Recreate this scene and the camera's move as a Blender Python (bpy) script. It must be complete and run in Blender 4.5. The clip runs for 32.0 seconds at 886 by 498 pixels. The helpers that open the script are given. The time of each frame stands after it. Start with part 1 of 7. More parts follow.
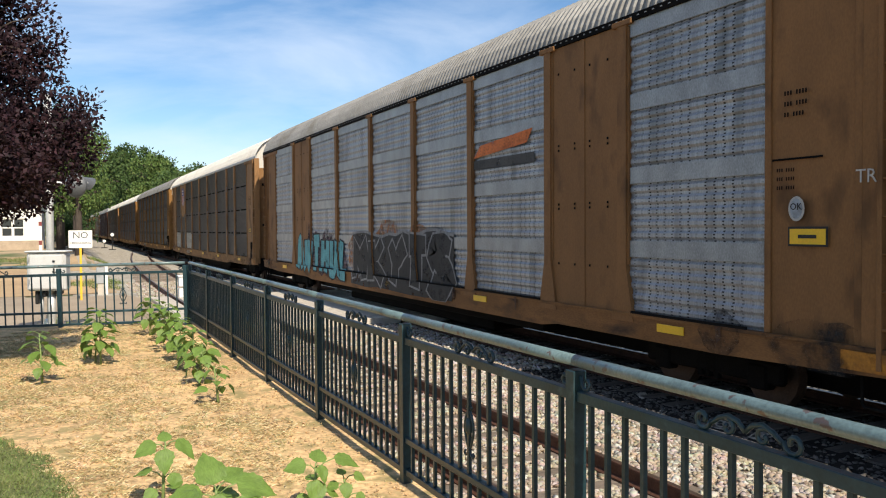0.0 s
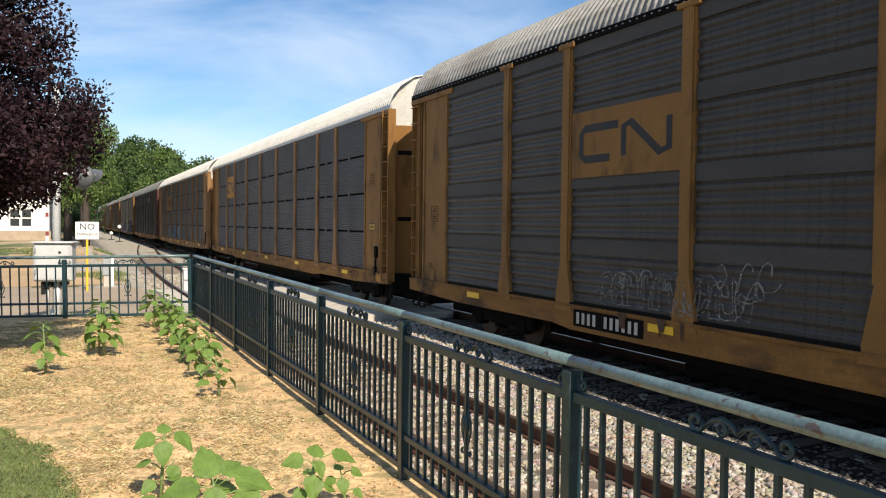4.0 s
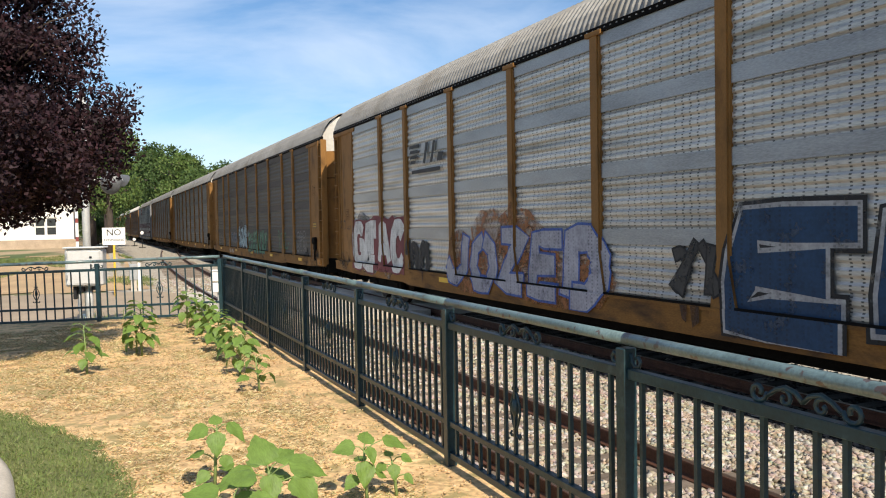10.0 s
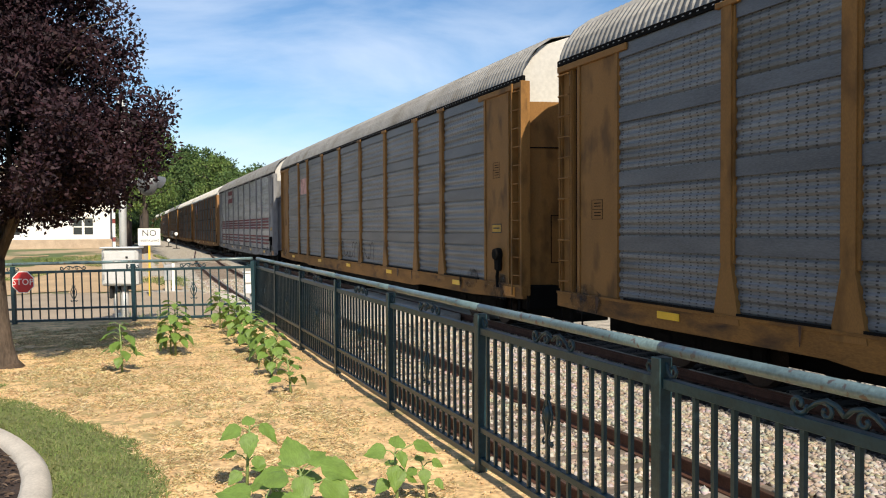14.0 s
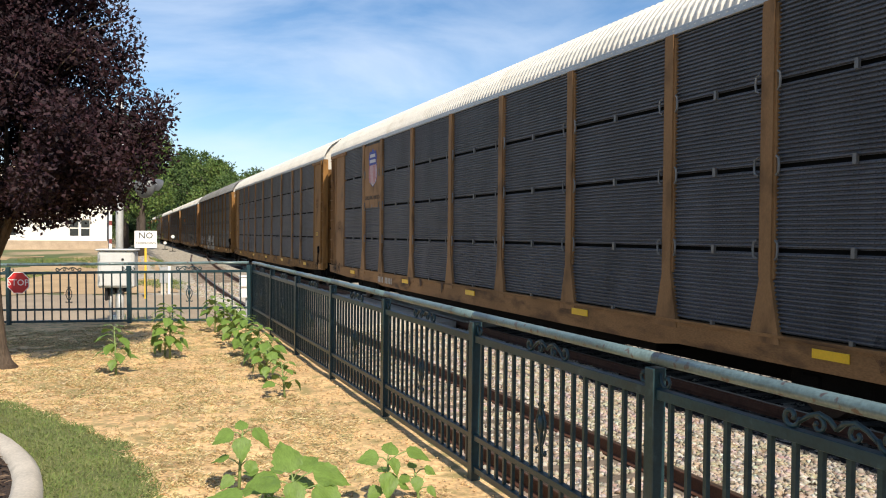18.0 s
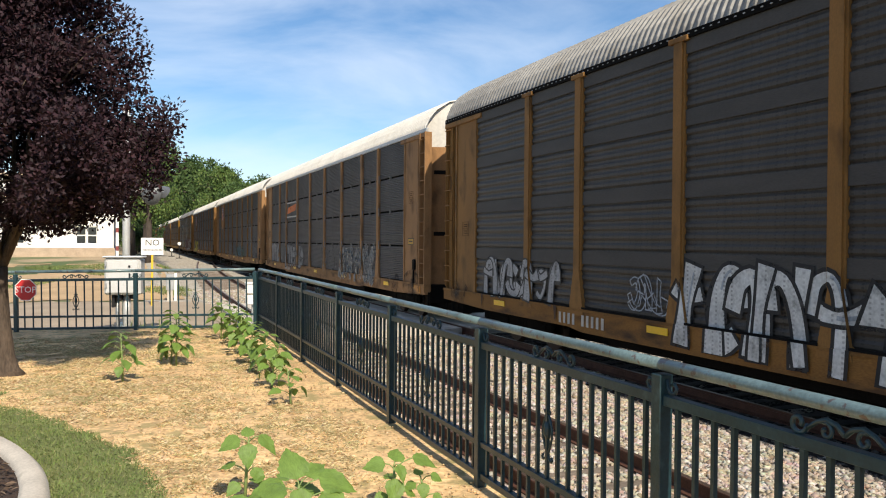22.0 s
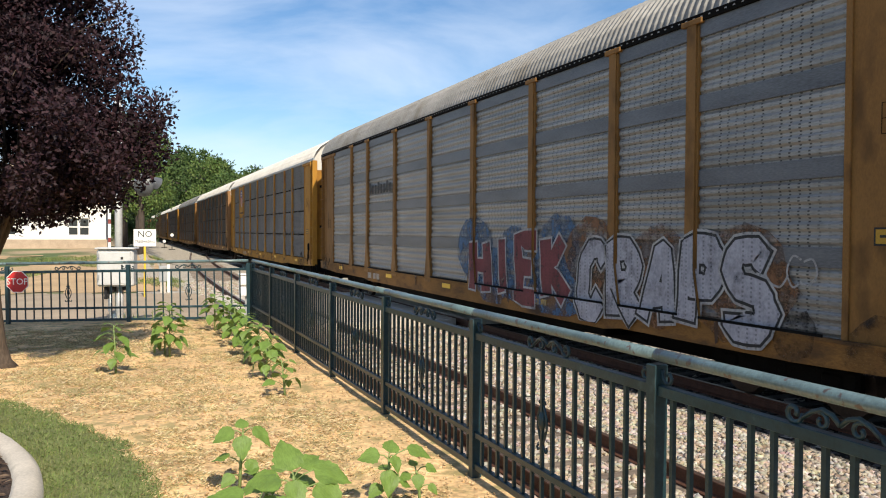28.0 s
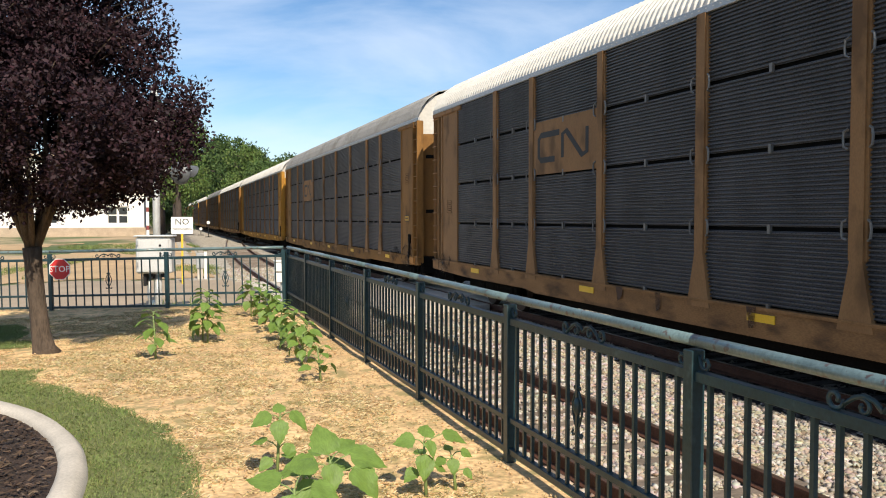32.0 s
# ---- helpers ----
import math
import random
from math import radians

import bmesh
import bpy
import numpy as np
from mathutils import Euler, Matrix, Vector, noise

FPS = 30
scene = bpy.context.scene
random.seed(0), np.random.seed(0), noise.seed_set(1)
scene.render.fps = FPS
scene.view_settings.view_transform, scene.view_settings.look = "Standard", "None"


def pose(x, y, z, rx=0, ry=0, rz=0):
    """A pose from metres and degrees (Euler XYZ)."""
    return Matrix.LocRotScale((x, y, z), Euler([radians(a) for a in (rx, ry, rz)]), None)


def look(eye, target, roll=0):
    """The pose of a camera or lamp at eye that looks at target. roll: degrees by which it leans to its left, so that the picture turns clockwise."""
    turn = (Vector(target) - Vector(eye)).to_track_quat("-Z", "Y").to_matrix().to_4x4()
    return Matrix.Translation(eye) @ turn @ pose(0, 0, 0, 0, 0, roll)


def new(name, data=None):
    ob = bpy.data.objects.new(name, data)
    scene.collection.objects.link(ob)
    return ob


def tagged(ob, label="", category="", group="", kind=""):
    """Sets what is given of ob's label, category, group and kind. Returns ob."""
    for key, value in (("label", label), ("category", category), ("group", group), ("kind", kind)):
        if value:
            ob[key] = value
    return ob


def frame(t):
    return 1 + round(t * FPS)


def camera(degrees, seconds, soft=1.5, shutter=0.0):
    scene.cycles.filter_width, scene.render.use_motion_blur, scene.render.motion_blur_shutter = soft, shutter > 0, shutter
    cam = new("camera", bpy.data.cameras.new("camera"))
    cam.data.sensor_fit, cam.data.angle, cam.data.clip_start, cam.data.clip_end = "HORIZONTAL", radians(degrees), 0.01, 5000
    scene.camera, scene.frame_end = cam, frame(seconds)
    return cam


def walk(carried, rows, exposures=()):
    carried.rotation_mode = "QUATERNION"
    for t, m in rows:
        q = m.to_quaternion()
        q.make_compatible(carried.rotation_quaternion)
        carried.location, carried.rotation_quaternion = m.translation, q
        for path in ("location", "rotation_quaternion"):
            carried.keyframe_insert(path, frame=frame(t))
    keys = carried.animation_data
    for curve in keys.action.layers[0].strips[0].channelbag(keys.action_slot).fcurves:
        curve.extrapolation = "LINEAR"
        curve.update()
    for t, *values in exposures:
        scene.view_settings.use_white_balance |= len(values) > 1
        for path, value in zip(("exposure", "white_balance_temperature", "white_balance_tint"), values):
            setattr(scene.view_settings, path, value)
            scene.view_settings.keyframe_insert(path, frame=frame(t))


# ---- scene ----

# ---------------------------------------------------------------- camera
cam = camera(58.0, 32.0, soft=1.1)
PATH = [
    (0.0, 0.094, 0.002, 1.608, -25.64, -1.56, -0.36),
    (0.5, 0.092, -0.001, 1.609, -25.65, -1.58, -0.55),
    (1.0, 0.090, 0.004, 1.606, -25.66, -1.66, -0.57),
    (1.5, 0.093, -0.004, 1.609, -25.86, -1.97, -0.46),
    (2.0, 0.093, 0.000, 1.604, -26.24, -2.11, -0.25),
    (2.5, 0.095, -0.006, 1.609, -26.54, -2.14, -0.50),
    (3.0, 0.094, -0.002, 1.608, -26.48, -2.13, -0.54),
    (3.5, 0.095, -0.003, 1.609, -26.33, -2.11, -0.55),
    (4.0, 0.115, -0.022, 1.613, -25.21, -1.74, 0.63),
    (4.5, 0.117, -0.030, 1.601, -21.69, -1.46, 2.24),
    (6.5, -0.017, 0.014, 1.555, -22.87, -1.17, -0.75),
    (7.0, -0.018, 0.013, 1.553, -24.19, -1.62, -0.39),
    (7.5, -0.019, 0.020, 1.552, -24.37, -2.12, -0.31),
    (8.0, -0.018, 0.015, 1.555, -24.00, -2.14, -0.58),
    (8.5, -0.010, 0.008, 1.557, -23.89, -2.27, -0.95),
    (9.0, -0.011, 0.004, 1.555, -23.98, -2.14, -1.16),
    (9.5, -0.017, -0.003, 1.555, -23.79, -1.91, -1.19),
    (10.0, -0.024, 0.000, 1.552, -23.84, -1.91, -1.06),
    (10.5, -0.024, 0.002, 1.555, -24.04, -1.96, -0.82),
    (11.0, -0.022, -0.008, 1.554, -23.95, -1.83, -0.55),
    (11.5, -0.022, -0.013, 1.557, -23.76, -1.61, -0.43),
    (12.0, -0.020, -0.015, 1.559, -23.50, -1.43, -0.42),
    (12.5, -0.025, -0.007, 1.553, -23.20, -1.35, -0.24),
    (13.0, -0.030, 0.007, 1.554, -22.72, -1.43, -0.13),
    (13.5, -0.042, 0.010, 1.554, -22.07, -1.48, -0.24),
    (14.0, -0.042, 0.011, 1.554, -21.69, -1.54, -0.32),
    (14.5, -0.042, 0.013, 1.554, -21.78, -1.61, -0.14),
    (16.5, -0.043, 0.021, 1.552, -21.49, -1.68, 0.84),
    (17.0, -0.042, 0.010, 1.554, -21.62, -1.59, 0.82),
    (17.5, -0.042, 0.008, 1.554, -21.82, -1.36, 0.67),
    (18.0, -0.041, 0.004, 1.555, -21.92, -1.03, 0.59),
    (18.5, -0.041, 0.002, 1.555, -21.88, -0.61, 0.58),
    (19.0, -0.040, -0.005, 1.556, -21.83, -0.45, 0.49),
    (19.5, -0.040, -0.004, 1.556, -21.99, -0.29, 0.47),
    (20.0, -0.041, 0.006, 1.554, -21.96, -0.17, 0.63),
    (20.5, -0.042, 0.011, 1.554, -21.76, -0.12, 0.70),
    (21.0, -0.042, 0.009, 1.554, -21.60, -0.24, 0.62),
    (21.5, -0.041, 0.005, 1.555, -21.49, -0.39, 0.51),
    (22.0, -0.041, 0.003, 1.555, -21.50, -0.58, 0.45),
    (22.5, -0.034, -0.014, 1.560, -21.93, -0.52, 0.27),
    (23.0, -0.030, -0.024, 1.561, -22.49, -0.13, 0.21),
    (23.5, -0.029, -0.025, 1.560, -22.94, 0.03, 0.15),
    (24.0, -0.028, -0.017, 1.562, -23.08, 0.00, 0.07),
    (24.5, -0.029, -0.013, 1.560, -23.19, -0.02, 0.19),
    (25.0, -0.030, -0.008, 1.557, -23.24, -0.06, 0.25),
    (25.5, -0.036, -0.003, 1.559, -23.09, -0.22, 0.29),
    (27.5, -0.041, 0.014, 1.556, -22.17, -0.94, 0.45),
    (28.0, -0.040, 0.019, 1.554, -21.97, -1.23, 0.34),
    (28.5, -0.046, 0.019, 1.553, -21.95, -1.52, 0.40),
    (29.0, -0.045, 0.021, 1.553, -22.03, -1.76, 0.44),
    (29.5, -0.046, 0.031, 1.550, -21.86, -1.94, 0.58),
    (30.0, -0.044, 0.031, 1.549, -21.60, -2.21, 0.55),
    (30.5, -0.044, 0.033, 1.551, -19.92, -2.31, 0.18),
    (31.0, -0.044, 0.032, 1.551, -19.16, -2.15, -0.00),
    (31.5, -0.043, 0.027, 1.552, -19.15, -2.17, -0.04),
    (32.0, -0.043, 0.021, 1.553, -19.59, -2.25, -0.05)
]
walk(cam, [(t, pose(x, y, z, 90 + p, 0, a) @ pose(0, 0, 0, 0, 0, r)) for t, x, y, z, a, p, r in PATH])

# ---------------------------------------------------------------- light
SUN_AWAY = Vector((-0.02, 0.9998, 0.0)).normalized()      # the way the shadows fall
SUN_EL = radians(42)
world = bpy.data.worlds.new("sky")
scene.world = world
world.use_nodes = True
wn, wl = world.node_tree.nodes, world.node_tree.links
wn.clear()
w_out, w_bg = wn.new("ShaderNodeOutputWorld"), wn.new("ShaderNodeBackground")
w_sky = wn.new("ShaderNodeTexSky")
w_sky.sky_type, w_sky.sun_disc = "NISHITA", False
w_sky.sun_elevation = SUN_EL
w_sky.sun_rotation = math.atan2(-SUN_AWAY.x, -SUN_AWAY.y)
w_sky.air_density, w_sky.dust_density, w_sky.ozone_density = 1.0, 0.1, 4.0
w_co, w_map, w_noise, w_ramp = wn.new("ShaderNodeTexCoord"), wn.new("ShaderNodeMapping"), wn.new("ShaderNodeTexNoise"), wn.new("ShaderNodeValToRGB")
w_map.inputs["Rotation"].default_value = (radians(20), radians(-14), radians(35))
w_map.inputs["Scale"].default_value = (1.6, 3.0, 7.0)
w_noise.inputs["Scale"].default_value, w_noise.inputs["Detail"].default_value, w_noise.inputs["Roughness"].default_value = 1.5, 7, 0.55
w_noise.inputs["Distortion"].default_value = 0.5
w_ramp.color_ramp.elements[0].position, w_ramp.color_ramp.elements[1].position = 0.39, 0.80
w_ramp.color_ramp.elements[1].color = (0.75, 0.75, 0.75, 1)
w_mix = wn.new("ShaderNodeMix")
w_mix.data_type = "RGBA"
w_mix.inputs[7].default_value = (7.1, 7.8, 8.9, 1)
wl.new(w_co.outputs["Generated"], w_map.inputs["Vector"])
wl.new(w_map.outputs["Vector"], w_noise.inputs["Vector"])
wl.new(w_noise.outputs["Fac"], w_ramp.inputs["Fac"])
wl.new(w_ramp.outputs["Color"], w_mix.inputs[0])
wl.new(w_sky.outputs["Color"], w_mix.inputs[6])
w_hue = wn.new("ShaderNodeHueSaturation")
w_hue.inputs["Saturation"].default_value = 1.10
wl.new(w_mix.outputs[2], w_hue.inputs["Color"])
wl.new(w_hue.outputs["Color"], w_bg.inputs["Color"])
w_bg.inputs["Strength"].default_value = 0.105
wl.new(w_bg.outputs["Background"], w_out.inputs["Surface"])

sun = new("sun", bpy.data.lights.new("sun", "SUN"))
sun.data.energy, sun.data.angle, sun.data.color = 5.0, radians(0.5), (1.0, 0.89, 0.72)
sun.matrix_world = look(Vector((0, 0, 40)), Vector((0, 0, 40)) + SUN_AWAY * math.cos(SUN_EL) - Vector((0, 0, math.sin(SUN_EL))))
scene.view_settings.exposure = 0.35

# ---------------------------------------------------------------- materials
MATS = {}


def mat(name, col, rough=0.8, metal=0.0, var=0.25, scale=3.0, fine=40.0, bump=0.15, stretch=(1, 1, 1),
        stain=None, stain_at=0.62, stain_soft=0.12, stain_scale=2.0, spec=0.4, trans=0.0, dist=0.01):
    """A painted, grown or mineral surface: two scales of noise in its colour, a stain with its own shape, fine relief."""
    if name in MATS:
        return MATS[name]
    m = bpy.data.materials.new(name)
    MATS[name] = m
    m.use_nodes = True
    n, l = m.node_tree.nodes, m.node_tree.links
    b = n["Principled BSDF"]
    b.inputs["Roughness"].default_value, b.inputs["Metallic"].default_value = rough, metal
    b.inputs["Specular IOR Level"].default_value = spec
    co, mp, info = n.new("ShaderNodeTexCoord"), n.new("ShaderNodeMapping"), n.new("ShaderNodeObjectInfo")
    off = n.new("ShaderNodeVectorMath")
    off.operation = "MULTIPLY_ADD"
    off.inputs[1].default_value = (1, 1, 1)
    rnd = n.new("ShaderNodeCombineXYZ")
    mul = n.new("ShaderNodeMath")
    mul.operation = "MULTIPLY"
    mul.inputs[1].default_value = 50.0
    l.new(info.outputs["Random"], mul.inputs[0])
    for k in range(3):
        l.new(mul.outputs[0], rnd.inputs[k])
    l.new(co.outputs["Object"], off.inputs[0])
    l.new(rnd.outputs[0], off.inputs[2])
    mp.inputs["Scale"].default_value = stretch
    l.new(off.outputs[0], mp.inputs["Vector"])
    big, small = n.new("ShaderNodeTexNoise"), n.new("ShaderNodeTexNoise")
    big.inputs["Scale"].default_value, big.inputs["Detail"].default_value = scale, 5
    small.inputs["Scale"].default_value, small.inputs["Detail"].default_value = fine, 4
    l.new(mp.outputs[0], big.inputs["Vector"])
    l.new(mp.outputs[0], small.inputs["Vector"])
    add = n.new("ShaderNodeMath")
    add.operation = "ADD"
    l.new(big.outputs["Fac"], add.inputs[0])
    l.new(small.outputs["Fac"], add.inputs[1])
    ramp = n.new("ShaderNodeMapRange")
    ramp.inputs["From Min"].default_value, ramp.inputs["From Max"].default_value = 0.7, 1.3
    ramp.inputs["To Min"].default_value, ramp.inputs["To Max"].default_value = 1 - var, 1 + var
    l.new(add.outputs[0], ramp.inputs["Value"])
    colour = n.new("ShaderNodeVectorMath")
    colour.operation = "SCALE"
    colour.inputs[0].default_value = col[:3]
    l.new(ramp.outputs[0], colour.inputs["Scale"])
    last = colour.outputs[0]
    if stain:
        st, sr, mx = n.new("ShaderNodeTexNoise"), n.new("ShaderNodeMapRange"), n.new("ShaderNodeMix")
        st.inputs["Scale"].default_value, st.inputs["Detail"].default_value = stain_scale, 6
        l.new(mp.outputs[0], st.inputs["Vector"])
        sr.inputs["From Min"].default_value, sr.inputs["From Max"].default_value = stain_at, stain_at + stain_soft
        l.new(st.outputs["Fac"], sr.inputs["Value"])
        mx.data_type = "RGBA"
        mx.inputs[7].default_value = (*stain[:3], 1)
        l.new(sr.outputs[0], mx.inputs[0])
        l.new(last, mx.inputs[6])
        last = mx.outputs[2]
    l.new(last, b.inputs["Base Color"])
    if trans:
        b.inputs["Transmission Weight"].default_value = 0.0
        tr, ms = n.new("ShaderNodeBsdfTranslucent"), n.new("ShaderNodeMixShader")
        ms.inputs[0].default_value = trans
        l.new(last, tr.inputs["Color"])
        l.new(b.outputs[0], ms.inputs[1])
        l.new(tr.outputs[0], ms.inputs[2])
        l.new(ms.outputs[0], n["Material Output"].inputs["Surface"])
    if bump:
        bp = n.new("ShaderNodeBump")
        bp.inputs["Strength"].default_value, bp.inputs["Distance"].default_value = bump, dist
        l.new(add.outputs[0], bp.inputs["Height"])
        l.new(bp.outputs[0], b.inputs["Normal"])
    return m


M_SOIL = mat("dry_soil", (0.63, 0.42, 0.21), 0.95, var=0.5, scale=1.4, fine=26, bump=0.9, stain=(0.33, 0.26, 0.115), stain_at=0.50, stain_soft=0.14, stain_scale=5.5, dist=0.014)
M_GROUND = mat("far_ground", (0.36, 0.27, 0.17), 0.95, var=0.3, scale=0.3, fine=6, bump=0.4, stain=(0.075, 0.11, 0.035), stain_at=0.47, stain_soft=0.1, stain_scale=0.12)
M_GRAVEL = mat("ballast_bed", (0.38, 0.34, 0.28), 0.95, var=0.5, scale=3, fine=22, bump=0.9, dist=0.03)
M_ROAD = mat("pale_asphalt", (0.33, 0.26, 0.185), 0.92, var=0.2, scale=0.7, fine=60, bump=0.3)
M_DIRT = mat("tan_dirt", (0.42, 0.29, 0.16), 0.95, var=0.25, scale=0.5, fine=12, bump=0.3)
M_CONC = mat("concrete", (0.50, 0.45, 0.38), 0.9, var=0.18, scale=3, fine=60, bump=0.25, stain=(0.25, 0.22, 0.17), stain_at=0.62)
M_LAWN = mat("lawn_ground", (0.135, 0.15, 0.052), 0.95, var=0.4, scale=4, fine=50, bump=0.5)
M_MULCH = mat("bark_mulch", (0.045, 0.028, 0.02), 0.95, var=0.6, scale=9, fine=60, bump=0.9, dist=0.03)
M_FENCE = mat("fence_paint", (0.013, 0.037, 0.046), 0.36, spec=0.45, var=0.3, scale=5, fine=60, bump=0.1, stain=(0.05, 0.095, 0.105), stain_at=0.62, stain_scale=9)
M_RAILING = mat("handrail_paint", (0.11, 0.165, 0.17), 0.33, var=0.3, scale=6, fine=70, bump=0.15, stain=(0.075, 0.055, 0.05), stain_at=0.60, stain_soft=0.04, stain_scale=18, spec=0.6)
M_RAIL = mat("rusty_rail", (0.10, 0.045, 0.028), 0.75, metal=0.3, var=0.35, scale=6, fine=60, bump=0.3)
M_RAILTOP = mat("rail_head", (0.22, 0.15, 0.11), 0.4, metal=0.8, var=0.2, scale=6, fine=40, bump=0.05)
M_TIE = mat("old_tie_wood", (0.17, 0.135, 0.105), 0.95, var=0.4, scale=4, fine=30, bump=0.6, stretch=(0.4, 3, 3))
M_TIEDARK = mat("creosote_tie", (0.085, 0.07, 0.057), 0.95, var=0.4, scale=4, fine=30, bump=0.6, stretch=(0.4, 3, 3))
M_BARK = mat("plum_bark", (0.085, 0.062, 0.045), 0.95, var=0.45, scale=9, fine=50, bump=0.8, stretch=(1, 1, 0.25), dist=0.02)
M_STEM = mat("sunflower_stem", (0.20, 0.27, 0.09), 0.7, var=0.2, scale=10, fine=50, bump=0.1)
M_TRUNK = mat("far_trunk", (0.07, 0.055, 0.045), 0.95, var=0.3, bump=0.3)
M_WHITE = mat("white_paint", (0.78, 0.77, 0.74), 0.6, var=0.06, bump=0.05)
M_SIGN = mat("sign_white", (0.80, 0.79, 0.75), 0.5, var=0.05, bump=0.0)
M_BLACK = mat("black_paint", (0.012, 0.012, 0.013), 0.6, var=0.3, bump=0.05)
M_RED = mat("sign_red", (0.55, 0.03, 0.03), 0.5, var=0.1, bump=0.0)
M_YELLOW = mat("post_yellow", (0.72, 0.46, 0.04), 0.6, var=0.12, bump=0.05)
M_GALV = mat("galvanised_steel", (0.42, 0.43, 0.43), 0.5, metal=0.5, var=0.15, scale=8, bump=0.1)
M_SILVER = mat("aluminium_paint", (0.60, 0.60, 0.58), 0.45, metal=0.4, var=0.12, scale=6, bump=0.08)
M_STUCCO = mat("white_stucco", (0.80, 0.77, 0.72), 0.9, var=0.06, scale=0.5, fine=14, bump=0.1)
M_BRICK = mat("tan_stone_base", (0.42, 0.33, 0.24), 0.9, var=0.2, scale=2, fine=14, bump=0.3)
M_GLASS = mat("dark_window", (0.02, 0.025, 0.03), 0.1, var=0.1, bump=0.0, spec=0.6)
# albedo cut to hold the shade below the cars; also ink and small fittings
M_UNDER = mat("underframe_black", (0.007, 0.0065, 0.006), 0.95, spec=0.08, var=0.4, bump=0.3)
M_WHEEL = mat("wheel_steel", (0.06, 0.04, 0.03), 0.6, metal=0.6, var=0.3, bump=0.2)


def car_paint(name, col, **kw):
    kw.setdefault("stain", tuple(c * 0.5 for c in col))
    return mat(name, col, 0.72, var=0.17, scale=1.0, fine=34, bump=0.08, stretch=(1.5, 1.5, 0.75), stain_at=0.53, stain_soft=0.16, stain_scale=1.6, spec=0.3, **kw)


# ---------------------------------------------------------------- mesh helpers
def part(name, bm, material, parent=None, label=""):
    me = bm if isinstance(bm, bpy.types.Mesh) else bm_mesh(bm, name, material)
    ob = new(name, me)
    if parent is not None:
        ob.parent = parent
    if label:
        ob["label"] = label
    return ob


def bm_mesh(bm, name, material=None, smooth=False):
    me = bpy.data.meshes.new(name)
    bm.normal_update()
    bm.to_mesh(me)
    bm.free()
    if smooth:
        for p in me.polygons:
            p.use_smooth = True
    if material:
        me.materials.append(material)
    return me


def data_mesh(name, verts, faces, material, smooth=False):
    me = bpy.data.meshes.new(name)
    me.from_pydata([tuple(v) for v in verts], [], [tuple(f) for f in faces])
    me.update()
    if material:
        me.materials.append(material)
    if smooth:
        me.polygons.foreach_set("use_smooth", [True] * len(me.polygons))
    return me


def soup_mesh(name, verts, loop_faces, material, smooth=False):
    """A mesh from arrays: verts (n,3), loop_faces (m,k)."""
    me = bpy.data.meshes.new(name)
    v, f = np.asarray(verts, np.float32), np.asarray(loop_faces, np.int32)
    me.vertices.add(len(v))
    me.vertices.foreach_set("co", v.ravel())
    me.loops.add(f.size)
    me.loops.foreach_set("vertex_index", f.ravel())
    me.polygons.add(len(f))
    me.polygons.foreach_set("loop_start", np.arange(0, f.size, f.shape[1], dtype=np.int32))
    me.update(calc_edges=True)
    me.validate()
    if smooth:
        me.polygons.foreach_set("use_smooth", [True] * len(me.polygons))
    me.materials.append(material)
    return me


def box(bm, x0, y0, z0, x1, y1, z1, bevel=0.0, m=None):
    r = bmesh.ops.create_cube(bm, size=1.0)
    vs = r["verts"]
    bmesh.ops.scale(bm, vec=(abs(x1 - x0), abs(y1 - y0), abs(z1 - z0)), verts=vs)
    bmesh.ops.translate(bm, vec=((x0 + x1) / 2, (y0 + y1) / 2, (z0 + z1) / 2), verts=vs)
    if bevel:
        es = list({e for v in vs for e in v.link_edges})
        out = bmesh.ops.bevel(bm, geom=es, offset=bevel, segments=1, affect="EDGES")
        vs = list({v for f in out["faces"] for v in f.verts} | {v for v in vs if v.is_valid})
    if m is not None:
        bmesh.ops.transform(bm, matrix=m, verts=vs)
    return vs


def boxes(*dims, bevel=0.0):
    bm = bmesh.new()
    for d in dims:
        box(bm, *d, bevel=bevel)
    return bm


def tube(bm, pts, radii, sides=8, cap=True):
    """A bent pipe through pts."""
    pts = [Vector(p) for p in pts]
    if not hasattr(radii, "__len__"):
        radii = [radii] * len(pts)
    rings, ref = [], None
    for i, p in enumerate(pts):
        d = (pts[min(i + 1, len(pts) - 1)] - pts[max(i - 1, 0)]).normalized()
        if ref is None:
            ref = d.orthogonal().normalized()
        ref = (ref - d * ref.dot(d)).normalized()
        other = d.cross(ref)
        rings.append([bm.verts.new(p + (ref * math.cos(2 * math.pi * k / sides) + other * math.sin(2 * math.pi * k / sides)) * radii[i]) for k in range(sides)])
    for a, b in zip(rings, rings[1:]):
        for k in range(sides):
            bm.faces.new((a[k], a[(k + 1) % sides], b[(k + 1) % sides], b[k]))
    if cap:
        bm.faces.new(rings[0][::-1])
        bm.faces.new(rings[-1])


def prism(bm, outline, depth, m):
    """A plate: outline [(u, v)] in the plane of m's x and y, depth along its z."""
    a = [bm.verts.new(m @ Vector((u, v, 0))) for u, v in outline]
    b = [bm.verts.new(m @ Vector((u, v, depth))) for u, v in outline]
    n = len(a)
    bm.faces.new(a[::-1])
    bm.faces.new(b)
    for k in range(n):
        bm.faces.new((a[k], a[(k + 1) % n], b[(k + 1) % n], b[k]))


def empty(name, m, label, category, group="", kind=""):
    ob = new(name)
    ob.matrix_world = m
    return tagged(ob, label, category, group, kind)


